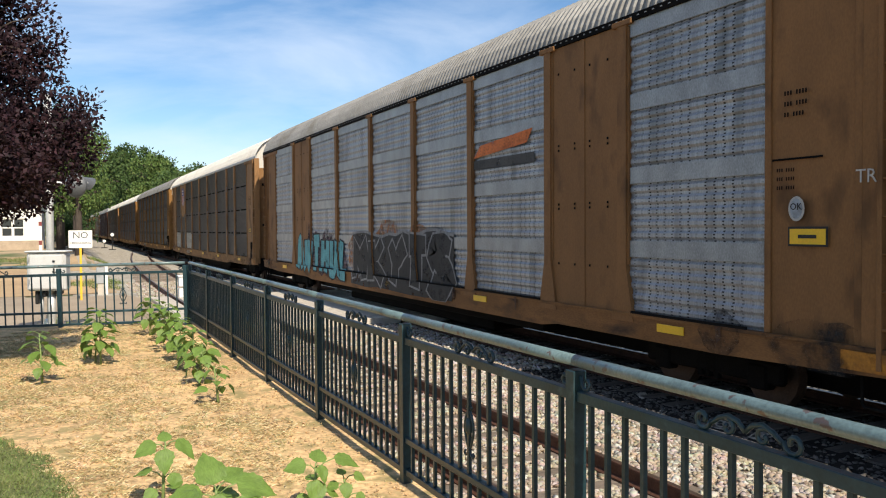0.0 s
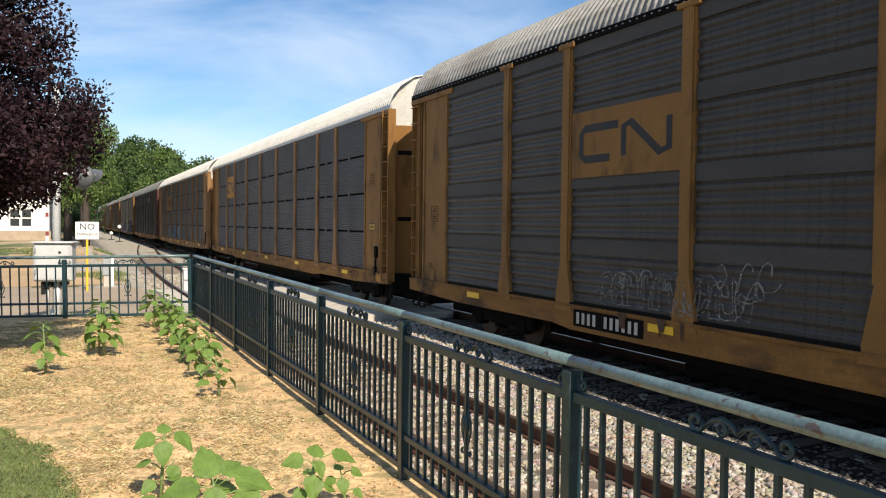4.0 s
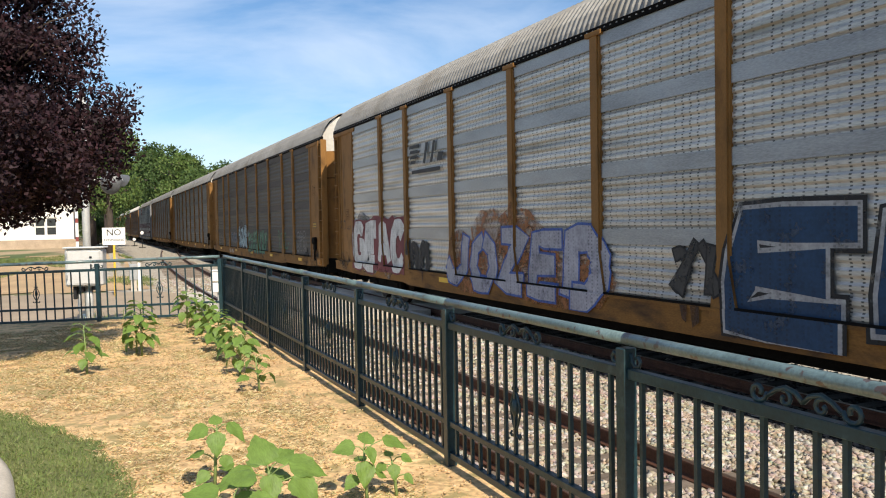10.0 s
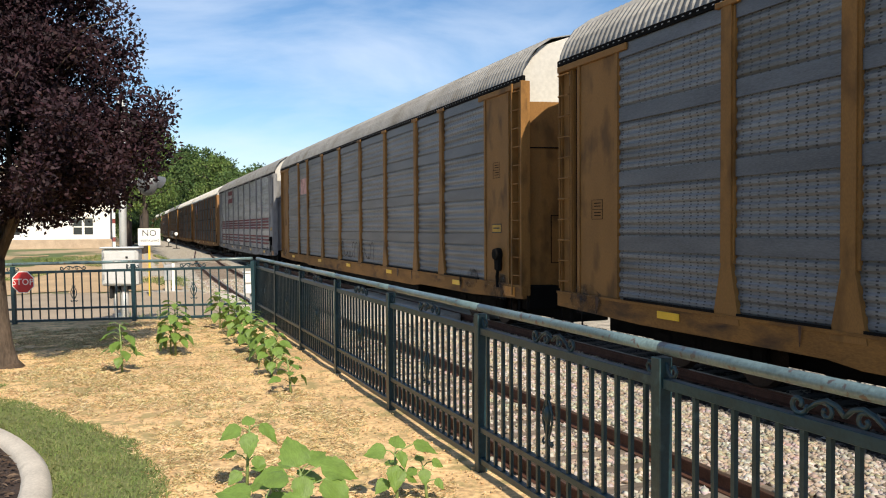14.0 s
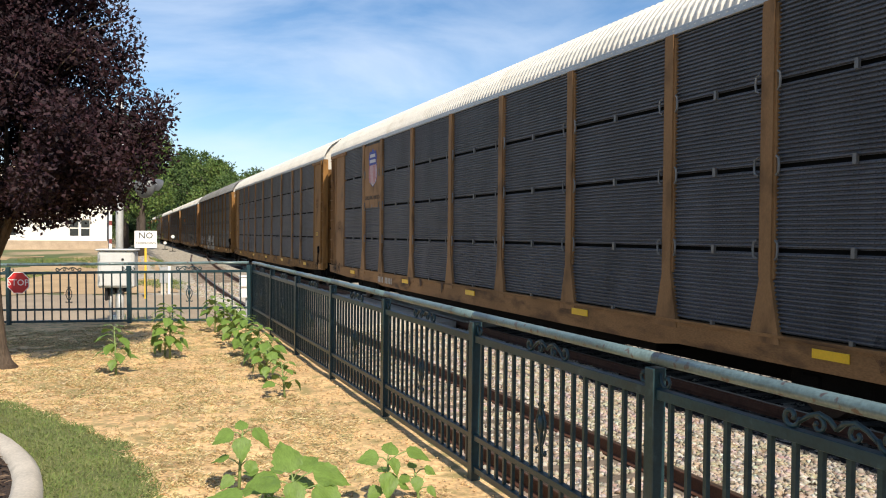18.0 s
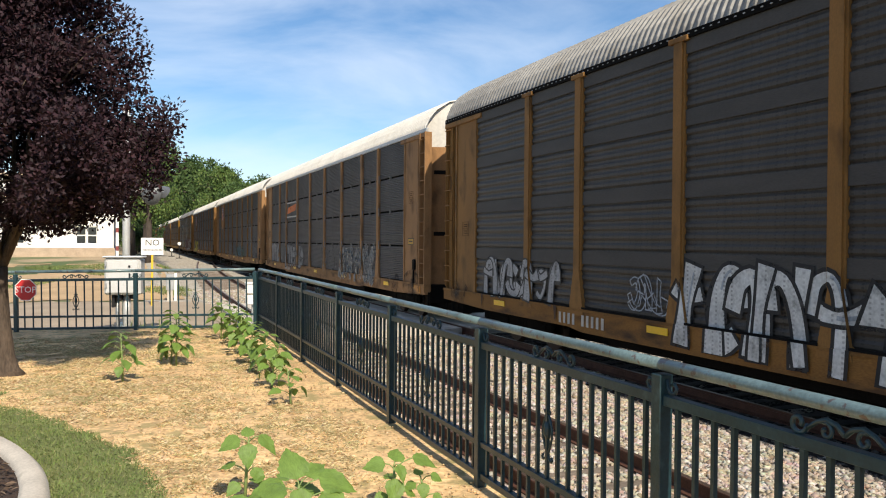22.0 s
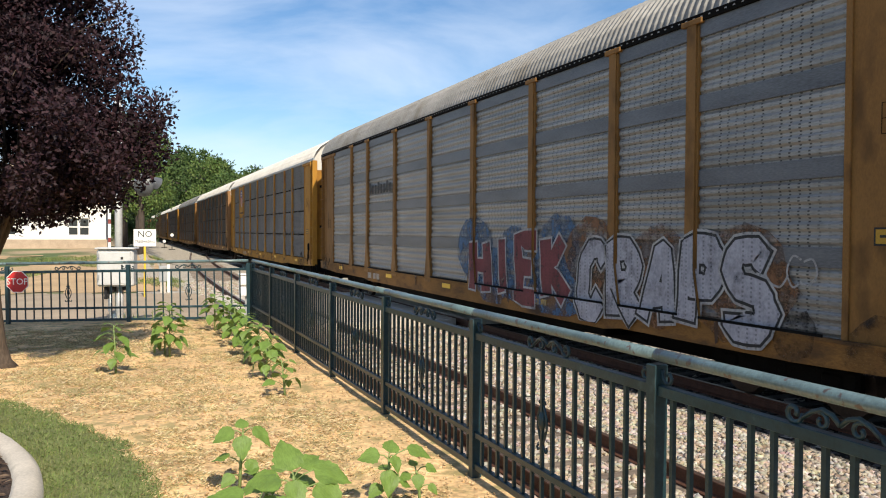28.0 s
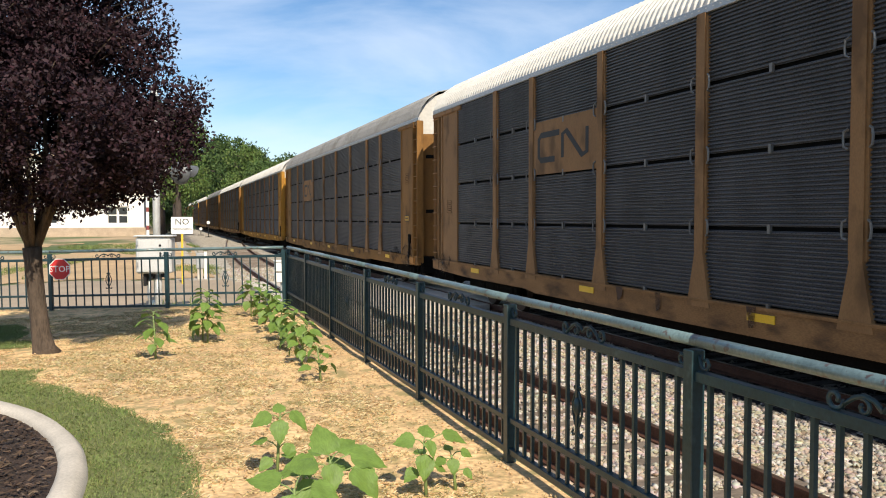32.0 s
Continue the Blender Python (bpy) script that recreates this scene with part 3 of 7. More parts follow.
def spray(name, col, gone=0.5):
    """Sprayed paint over the screens' holes, worn away in patches."""
    m = holes(mat("spray_" + name, col, 0.7, var=0.28, scale=2.2, fine=18, bump=0.03), 6.5, 17, 0.22)
    n, l = m.node_tree.nodes, m.node_tree.links
    tx, co, at = n.new("ShaderNodeTexNoise"), n.new("ShaderNodeTexCoord"), n.new("ShaderNodeMapRange")
    tx.inputs["Scale"].default_value, tx.inputs["Detail"].default_value, tx.inputs["Roughness"].default_value = 2.6, 9, 0.7
    at.inputs["From Min"].default_value, at.inputs["From Max"].default_value = 0.72 - gone * 0.4, 0.92 - gone * 0.4
    at.inputs["To Max"].default_value = 0.35 + 0.6 * gone
    clear, mx = n.new("ShaderNodeBsdfTransparent"), n.new("ShaderNodeMixShader")
    l.new(co.outputs["Object"], tx.inputs["Vector"])
    l.new(tx.outputs["Fac"], at.inputs["Value"])
    l.new(at.outputs[0], mx.inputs[0])
    l.new(n["Principled BSDF"].outputs[0], mx.inputs[1])
    l.new(clear.outputs[0], mx.inputs[2])
    l.new(mx.outputs[0], n["Material Output"].inputs["Surface"])
    return m


SP = {k: spray(k, c) for k, c in {
    "white": (0.55, 0.55, 0.53), "black": (0.015, 0.015, 0.016), "teal": (0.09, 0.30, 0.33), "blue": (0.05, 0.10, 0.33), "pale": (0.30, 0.33, 0.36), "red": (0.22, 0.035, 0.03), "maroon": (0.15, 0.03, 0.035),
    "green": (0.08, 0.20, 0.12), "yellow": (0.45, 0.40, 0.03), "orange": (0.55, 0.14, 0.03), "lilac": (0.35, 0.345, 0.385), "pink": (0.50, 0.28, 0.25), "rust": (0.22, 0.10, 0.04), "soot": (0.05, 0.048, 0.045), "faint": (0.20, 0.20, 0.20), "dimwhite": (0.34, 0.335, 0.33), "dimblue": (0.085, 0.125, 0.19), "dimteal": (0.08, 0.17, 0.19), "paleteal": (0.28, 0.40, 0.44), "deepteal": (0.014, 0.045, 0.10)}.items()}
for k, c in {"mist_orange": (0.30, 0.12, 0.04), "mist_blue": (0.05, 0.11, 0.20), "mist_rust": (0.17, 0.08, 0.035), "mist_purple": (0.07, 0.035, 0.05), "mist_grey": (0.16, 0.16, 0.16), "chalk": (0.22, 0.22, 0.21)}.items():
    SP[k] = spray(k, c, 0.85)
SP["mist_soot"] = spray("mist_soot", (0.016, 0.013, 0.011), 0.95)
SP["rust_run"] = spray("rust_run", (0.06, 0.028, 0.014), 0.6)
CAR_CACHE = {}
Z_SILL0, Z_SILL1, Z_EAVE, Z_TOP = 0.75, 1.10, 5.33, 6.33
MID = PITCH / 2
POSTS = {"tri": (1.42, 4.27, 7.1, 9.07), "bi": (1.42, 4.27, 7.1, 9.07)}
EDGE = {"tri": 11.65, "bi": 11.65}


def cached(key, make):
    if key not in CAR_CACHE:
        CAR_CACHE[key] = make()
    return CAR_CACHE[key]


def screen_mesh(w, h, ridges, depth, material):
    """A horizontally corrugated sheet, its ridges towards -x, y from 0 to w, z from 0 to h."""
    lv = []
    p = h / ridges
    for k in range(ridges):
        for f, x in ((0.0, 0), (0.12, 0), (0.35, -depth), (0.65, -depth), (0.88, 0)):
            lv.append(((k + f) * p, x))
    lv.append((h, 0))
    verts, faces = [], []
    for z, x in lv:
        verts += [(x, 0, z), (x, w, z)]
    for k in range(len(lv) - 1):
        faces.append((2 * k, 2 * k + 2, 2 * k + 3, 2 * k + 1))
    return data_mesh("screen_panel", verts, faces, material)


def sill_mesh(material, half):
    """A side sill with a flanged top and a belly that hangs lower between the trucks."""
    bm = bmesh.new()
    m = Matrix(((0, 0, -1, 0), (1, 0, 0, 0), (0, 1, 0, 0), (0, 0, 0, 1)))
    prism(bm, [(-half, Z_SILL0 + 0.08), (-half + 2.6, Z_SILL0), (-7.4, Z_SILL0), (-6.9, Z_SILL0 - 0.06), (6.9, Z_SILL0 - 0.06), (7.4, Z_SILL0), (half - 2.6, Z_SILL0), (half, Z_SILL0 + 0.08), (half, Z_SILL1), (-half, Z_SILL1)], 0.12, Matrix.Translation((0.06, 0, 0)) @ m)
    return bm_mesh(bm, "side_sill", material)


def post_mesh(material, flare, cap):
    bm = bmesh.new()
    m = Matrix(((0, 0, -1, 0), (1, 0, 0, 0), (0, 1, 0, 0), (0, 0, 0, 1)))
    h = 0.095
    prism(bm, [(-flare, Z_SILL1 - 0.12), (flare, Z_SILL1 - 0.12), (h, 1.78), (h, Z_EAVE - 0.04), (-h, Z_EAVE - 0.04), (-h, 1.78)], 0.075, m)
    for s in (1, -1):
        box(bm, -0.05, s * h, 1.8, 0.0, s * (h + 0.04), Z_EAVE - 0.1)
    if cap:
        box(bm, -0.09, -0.22, Z_EAVE - 0.08, 0.0, 0.22, Z_EAVE + 0.0, bevel=0.01)
    return bm_mesh(bm, "post", material)


def latch_mesh(s):
    bm = bmesh.new()
    tube(bm, [(-0.045, s * 0.15, -0.12), (-0.06, s * 0.20, -0.09), (-0.06, s * 0.21, 0), (-0.06, s * 0.20, 0.09), (-0.045, s * 0.15, 0.12)], 0.016, 5)
    return bm_mesh(bm, "latch", M_LATCH)


def roof_mesh(material, y0, y1, low):
    prof = [(-1.58, Z_EAVE), (-1.55, 5.47), (-1.45, 5.70), (-1.26, 5.95), (-0.90, 6.19), (-0.4, 6.30), (0, Z_TOP)]
    prof += [(-x, z) for x, z in prof[-2::-1]]
    n = int((y1 - y0) / 0.16)
    ys, up = [], []
    for k in range(n):
        a = y0 + (y1 - y0) * k / n
        p = (y1 - y0) / n
        ys += [a, a + p * 0.5, a + p * 0.62, a + p * 0.88]
        up += [0, 0, 1, 1]
    ys.append(y1)
    up.append(0)
    verts = []
    for y, u in zip(ys, up):
        for x, z in prof:
            k = u * 0.030
            verts.append((x * (1 + k * 0.5), y, z + k * (0.6 + 0.4 * (z - Z_EAVE) / 0.67) * (0 if z <= Z_EAVE else 1)))
    if low:
        verts = [(x, y, z - low * min(1, max(0, (z - 5.5) / 0.5))) for x, y, z in verts]
    w = len(prof)
    faces = [(j * w + i, j * w + i + 1, (j + 1) * w + i + 1, (j + 1) * w + i) for j in range(len(ys) - 1) for i in range(w - 1)]
    return data_mesh("roof", verts, faces, material)


def end_mesh(material, z0, z1, top):
    """A bulging end door, facing -y, standing at y = 0."""
    bm = bmesh.new()
    xs = [(-1.5, 0.22), (-1.1, 0.10), (-0.5, 0.0), (0.5, 0.0), (1.1, 0.10), (1.5, 0.22)]
    roofz = {1.5: 5.58, 1.1: 6.04, 0.5: 6.25}
    lo = [bm.verts.new((x, y, z0)) for x, y in xs]
    hi = [bm.verts.new((x, y, roofz[abs(x)] if top else z1)) for x, y in xs]
    for k in range(5):
        bm.faces.new((lo[k], lo[k + 1], hi[k + 1], hi[k]))
    return bm_mesh(bm, "end_door", material)


def ladder_mesh(material):
    bm = bmesh.new()
    for y in (0.0, 0.42):
        tube(bm, [(0, y, 1.15), (0, y, 5.2)], 0.022, 5)
    for k in range(11):
        z = 1.3 + k * 0.38
        tube(bm, [(0.0, 0.0, z), (-0.05, 0.03, z), (-0.05, 0.39, z), (0, 0.42, z)], 0.014, 5)
    return bm_mesh(bm, "ladder", material)


def data_panel_mesh(ink, w=0.17):
    """A thin stencilled frame with bars of small print."""
    t = 0.04 * w
    bm = boxes((-0.004, -w, -w, 0.0, t - w, w), (-0.004, w - t, -w, 0.0, w, w), (-0.004, t - w, w - t, 0.0, w - t, w), (-0.004, t - w, -w, 0.0, w - t, t - w), (-0.004, t - w, -0.004, 0.0, w - t, 0.003))
    for z in (-0.65, -0.35, 0.3, 0.6):
        box(bm, -0.004, -0.65 * w, z * w, 0.0, 0.53 * w, z * w + 0.014)
    return bm_mesh(bm, "data_panel", ink)


def end_notice():
    ob = lettering("end_notice", "EXCESS HEIGHT CAR", 0.125, Matrix(((1, 0, 0, 0), (0, 0, -1, 0), (0, 1, 0, 0), (0, 0, 0, 1))), M_BLACK)
    me = ob.data
    bpy.data.objects.remove(ob)
    return me


M_NOTICE = mat("notice_yellow", (0.42, 0.24, 0.02), 0.6, var=0.2)


def door_joint():
    """A raised strip across the bulging end door."""
    bm = bmesh.new()
    tube(bm, [(-1.45, 0.20, 0), (-1.1, 0.094, 0), (-0.5, -0.006, 0), (0.5, -0.006, 0), (1.1, 0.094, 0), (1.45, 0.20, 0)], 0.014, 5)
    return bm_mesh(bm, "door_joint", M_UNDER)


def brake_housing():
    """A hand brake's dark housing with a chain guard running down to the sill."""
    bm = bmesh.new()
    tube(bm, [(-0.16, 0, 0), (-0.15, 0, 0), (-0.05, 0, 0), (0, 0, 0)], [0.07, 0.12, 0.14, 0.13], 14)
    box(bm, -0.10, -0.12, -0.36, 0.0, 0.12, 0.0, bevel=0.03)
    tube(bm, [(-0.05, 0.0, -0.28), (-0.07, 0.02, -0.5), (-0.06, 0.0, -0.72)], 0.035, 6)
    return bm_mesh(bm, "brake_housing", M_UNDER)


def door_hatch():
    """A thin dark outline of a hatch low on the end door."""
    return bm_mesh(boxes((-0.36, -0.008, -0.5, -0.345, 0.004, 0.5), (0.345, -0.008, -0.5, 0.36, 0.004, 0.5), (-0.345, -0.008, 0.485, 0.345, 0.004, 0.5), (-0.345, -0.008, -0.5, 0.345, 0.004, -0.485)), "door_hatch", M_UNDER)


def door_slot():
    """A dark slot that follows the bulge of the end door."""
    bm = bmesh.new()
    prism(bm, [(-1.28, 0.135), (-1.1, 0.085), (-0.72, 0.022), (-0.72, 0.06), (-1.1, 0.12), (-1.28, 0.17)], 0.11, Matrix.Translation((0, 0, -0.055)))
    bmesh.ops.recalc_face_normals(bm, faces=bm.faces)
    return bm_mesh(bm, "door_slot", M_CORE)


def brake_lever():
    bm = boxes((-0.05, -0.11, -0.16, 0.0, 0.11, 0.16), bevel=0.03)
    tube(bm, [(-0.03, 0, -0.16), (-0.05, -0.03, -0.4), (-0.05, -0.05, -0.62)], 0.025, 6)
    return bm_mesh(bm, "brake_lever", M_UNDER)


def sill_step():
    """A bent stirrup hanging below the sill."""
    bm = bmesh.new()
    tube(bm, [(0, -0.17, 0.9), (0, -0.17, 0.50), (0, -0.14, 0.46), (0, 0.14, 0.46), (0, 0.17, 0.50), (0, 0.17, 0.9)], 0.018, 6)
    return bm_mesh(bm, "sill_step", M_UNDER)


def soot(parent, seed):
    """Grime about the car's ends: dark soot low on the end plates and rust runs on the sill."""
    rng = random.Random(seed)
    shapes = []
    for d, w in ((26.3, 0.7), (1.3, 0.5), (24.9, 0.35)):
        cy, h = rng.uniform(0.95, 1.15), rng.uniform(0.22, 0.42)
        shapes.append((SP["mist_soot"], 0.0004, [(d + w * math.cos(a) * rng.uniform(0.88, 1.1), cy + h * math.sin(a) * rng.uniform(0.85, 1.1)) for a in [k * 0.2856 for k in range(22)]]))
    for k in range(5):
        d, w = rng.uniform(1.5, 26), rng.uniform(0.05, 0.22)
        shapes.append((SP["rust_run"], 0.0008, [(d, 1.1), (d + w, 1.1), (d + w * rng.uniform(0.6, 1.1), rng.uniform(0.8, 0.95)), (d + w * 0.3, rng.uniform(0.77, 0.9))]))
    for k, shape in enumerate(shapes):
        ob = paint_on("grime" if k < 3 else "rust_run", [shape], parent, 0.0, 0.0)
        ob["label"] = "dark sooty grime" if k < 3 else "rusty run down the sill"


def truck_meshes():
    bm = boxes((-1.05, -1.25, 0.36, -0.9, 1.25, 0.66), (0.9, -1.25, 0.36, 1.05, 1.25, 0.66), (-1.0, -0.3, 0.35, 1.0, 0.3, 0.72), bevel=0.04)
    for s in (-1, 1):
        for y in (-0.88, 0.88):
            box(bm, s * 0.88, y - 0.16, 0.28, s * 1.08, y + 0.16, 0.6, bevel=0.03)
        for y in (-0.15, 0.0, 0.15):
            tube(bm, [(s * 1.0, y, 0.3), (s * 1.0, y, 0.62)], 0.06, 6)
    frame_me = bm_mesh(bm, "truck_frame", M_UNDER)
    bm = bmesh.new()
    tube(bm, [(-0.72, 0, 0), (0.72, 0, 0)], 0.08, 8)
    for s in (-1, 1):
        tube(bm, [(s * 0.68, 0, 0), (s * 0.70, 0, 0), (s * 0.80, 0, 0), (s * 0.81, 0, 0)], [0.45, 0.45, 0.42, 0.3], 20)
        tube(bm, [(s * 0.80, 0, 0), (s * 0.84, 0, 0)], 0.12, 10)
    return frame_me, bm_mesh(bm, "wheelset", M_WHEEL)


def flat_mesh(name, material, outlines):
    """Painted shapes [(depth, [(u, v)...])], u forward along the side as seen, v up."""
    bm = bmesh.new()
    for lift, pts in outlines:
        bm.faces.new([bm.verts.new((-lift, -u, v)) for u, v in pts])
    bmesh.ops.remove_doubles(bm, verts=bm.verts[:], dist=1e-4)
    bmesh.ops.triangulate(bm, faces=bm.faces[:])
    for f in bm.faces:
        f.normal_update()
        if f.normal.x > 0:
            f.normal_flip()
    return bm_mesh(bm, name, material)


def shape_part(name, outlines, parent, x, y, z, label=""):
    """Flat painted shapes on the side: the first is the ground, each further one a part on it."""
    ob = part(name, flat_mesh(name, outlines[0][0], [outlines[0][1:]]), None, parent, label)
    ob.location = (x, y, z)
    groups = {}
    for k, (material, lift, pts) in enumerate(outlines[1:]):
        groups.setdefault((material.name, lift) if len(pts) == 4 and len(outlines) > 14 else k, []).append((material, lift, pts))
    for g in groups.values():
        part("painted_mark", flat_mesh("painted_mark", g[0][0], [s[1:] for s in g]), None, ob)
    return ob


def rect(u0, v0, u1, v1):
    return [(u0, v0), (u1, v0), (u1, v1), (u0, v1)]


def strip(pts, w, closed=False):
    """A stroke of width w along pts: quads that share their mitred ends."""
    n = len(pts)
    ends = []
    for k in range(n):
        p, q = pts[k - 1] if (k or closed) else None, pts[(k + 1) % n] if (k < n - 1 or closed) else None
        p, q = p or pts[k], q or pts[k]
        dx, dy = q[0] - p[0], q[1] - p[1]
        L = math.hypot(dx, dy) or 1e-6
        ends.append(((pts[k][0] - dy / L * w / 2, pts[k][1] + dx / L * w / 2), (pts[k][0] + dy / L * w / 2, pts[k][1] - dx / L * w / 2)))
    out = []
    for k in range(n if closed else n - 1):
        a, b = ends[k], ends[(k + 1) % n]
        out.append([a[0], a[1], b[1], b[0]])
    return out


def ribbon(pts, widths):
    """A stroke of changing width along pts, as quads."""
    ends = []
    for k, (x, y) in enumerate(pts):
        p, q = pts[max(k - 1, 0)], pts[min(k + 1, len(pts) - 1)]
        dx, dy = q[0] - p[0], q[1] - p[1]
        s = widths[k] / 2 / (math.hypot(dx, dy) or 1e-6)
        ends.append(((x - dy * s, y + dx * s), (x + dy * s, y - dx * s)))
    return [[a[0], a[1], b[1], b[0]] for a, b in zip(ends, ends[1:])]


def curve_through(pts, steps=4):
    """Points on a smooth curve through pts."""
    out = []
    for k in range(len(pts) - 1):
        p0, p1, p2, p3 = pts[max(k - 1, 0)], pts[k], pts[k + 1], pts[min(k + 2, len(pts) - 1)]
        for j in range(steps):
            t = j / steps
            out.append(tuple(0.5 * (2 * b + (c - a) * t + (2 * a - 5 * b + 4 * c - e) * t * t + (3 * b - a - 3 * c + e) * t ** 3) for a, b, c, e in zip(p0, p1, p2, p3)))
    return out + [pts[-1]]


STROKES = (((0, 0.02), (0.03, 0.5), (-0.02, 0.98)), ((-0.04, 0.0), (0.0, 0.62), (0.16, 0.92), (0.40, 0.86), (0.46, 0.55)), ((-0.22, 0.95), (0.05, 0.55), (0.34, 0.05)),
           ((-0.34, 0.42), (-0.1, 0.14), (0.28, 0.10), (0.48, 0.40)), ((0.30, 0.72), (0.02, 0.80), (-0.14, 0.45), (0.08, 0.10), (0.34, 0.24)), ((-0.3, 0.66), (0.0, 0.58), (0.36, 0.70)))


def paint_on(name, shapes, parent, d0, z0):
    """Lays flat painted shapes on the car's side: on the screens, over the posts and down the sill."""
    bm = bmesh.new()
    mats = []
    for material, lift, pts in shapes:
        if material not in mats:
            mats.append(material)
        f = bm.faces.new([bm.verts.new((-lift, far(d0) - u, max(z0 + v, 0.76))) for u, v in pts])
        f.material_index = mats.index(material)
    ys = [v.co.y for v in bm.verts]
    posts = [MID + s * p for p in POSTS["tri"] for s in (-1, 1)]
    cuts = [(c, (0, 1, 0)) for p in posts for c in ((0, p - 0.1, 0), (0, p + 0.1, 0)) if min(ys) < c[1] < max(ys)]
    cuts += [((0, p + s * 0.1, 1.78), (0, s * 0.8, 0.165)) for p in posts for s in (-1, 1) if min(ys) - 0.3 < p < max(ys) + 0.3]
    cuts += [((0, MID + s * EDGE["tri"], 0), (0, 1, 0)) for s in (-1, 1)] + [((0, 0, Z_SILL1 + 0.006), (0, 0, 1))]
    for at, way in cuts:
        bmesh.ops.bisect_plane(bm, geom=bm.verts[:] + bm.edges[:] + bm.faces[:], plane_co=at, plane_no=way)
    bmesh.ops.split_edges(bm, edges=bm.edges[:])
    for f in bm.faces:
        c = f.calc_center_median()
        on = -1.624 if c.z < Z_SILL1 + 0.006 else -1.590 if abs(c.y - MID) > EDGE["tri"] else -1.615 if min(abs(c.y - p) for p in posts) < 0.1 + 0.206 * max(0, 1.78 - c.z) else -1.568
        for v in f.verts:
            v.co.x += on
        f.normal_update()
        if f.normal.x > 0:
            f.normal_flip()
    bmesh.ops.remove_doubles(bm, verts=bm.verts[:], dist=2e-5)
    me = bpy.data.meshes.new(name)
    bm.to_mesh(me)
    bm.free()
    for m in mats:
        me.materials.append(m)
    ob = new(name, me)
    ob.parent = parent
    return ob


def graffiti(parent, style, d0, d1, z0, z1, seed, fill, line, halo=None, shine=None):
    """A sprayed piece of interlocking strokes, no writing, between two distances from the car's far end."""
    rng = random.Random(seed)
    w, h = d1 - d0, z1 - z0
    shapes = []
    if halo:
        for k in range(max(2, int(w / h * 1.6))):
            cx, cy, r = rng.uniform(0.1, 0.9) * w, rng.uniform(0.25, 0.8) * h, rng.uniform(0.4, 0.62) * h
            shapes.append((halo, 0.0002 * k, [(cx + 1.5 * r * math.cos(a) * rng.uniform(0.85, 1.1), cy + r * math.sin(a) * rng.uniform(0.85, 1.1)) for a in [j * 0.349 for j in range(18)]]))
    cell = h * (0.5 if style == "block" else 0.55)
    n = max(2, int(round(w / cell)))
    cell = w / n
    todo = []
    for k in range(n):
        kinds = [rng.choice((0, 1, 4)), rng.choice((1, 2, 3, 5))] if style != "tag" else [rng.choice((1, 3, 4))]
        for kind in kinds:
            flip, tall, lean = rng.choice((-1, 1)), rng.uniform(0.82, 1.0), rng.uniform(-0.12, 0.2)
            cx, wide = (k + 0.5 + rng.uniform(-0.18, 0.18)) * cell, cell / (h * 0.62)
            pts = [(min(max(cx + flip * x * h * wide + (v - 0.5) * h * lean, 0), w), v * h * tall + h * (1 - tall) * rng.uniform(0, 0.6)) for x, v in STROKES[kind]]
            todo.append((curve_through(pts), h * rng.uniform(0.15, 0.22)))
    rng.shuffle(todo)
    for k, (pts, thick) in enumerate(todo):
        m = len(pts)
        a, b = rng.uniform(0.5, 1.5), rng.uniform(0.5, 1.5)
        ws = [thick * (a + (b - a) * j / (m - 1)) * (1 + 0.25 * math.cos(2 * math.pi * j / (m - 1))) for j in range(m)]
        lift = 0.002 + 0.0006 * k
        if style == "tag":
            shapes += [(line, lift, q) for q in ribbon(pts, [h * 0.05] * m)]
        elif style == "line":
            edge = [q[0] for q in ribbon(pts, ws)] + [ribbon(pts, ws)[-1][3]] + [q[1] for q in ribbon(pts, ws)][::-1]
            shapes += [(line, lift, q) for q in strip(edge, h * 0.035, True)]
        else:
            grow = h * 0.085
            dx, dy = pts[1][0] - pts[0][0], pts[1][1] - pts[0][1]
            ex, ey = pts[-1][0] - pts[-2][0], pts[-1][1] - pts[-2][1]
            s0, s1 = grow / 2 / (math.hypot(dx, dy) or 1), grow / 2 / (math.hypot(ex, ey) or 1)
            longer = [(pts[0][0] - dx * s0, pts[0][1] - dy * s0)] + pts[1:-1] + [(pts[-1][0] + ex * s1, pts[-1][1] + ey * s1)]
            shapes += [(line, lift, q) for q in ribbon(longer, [v + grow for v in ws])]
            shapes += [(fill, lift + 0.0003, q) for q in ribbon(pts, ws)]
            if shine and rng.random() < 0.6:
                i = m // 3
                shapes += [(shine, lift + 0.0005, q) for q in ribbon([(x + thick * 0.2, y) for x, y in pts[i:i + 5]], [thick * 0.2] * 5)]
    return paint_on("graffiti", shapes, parent, d0, z0)


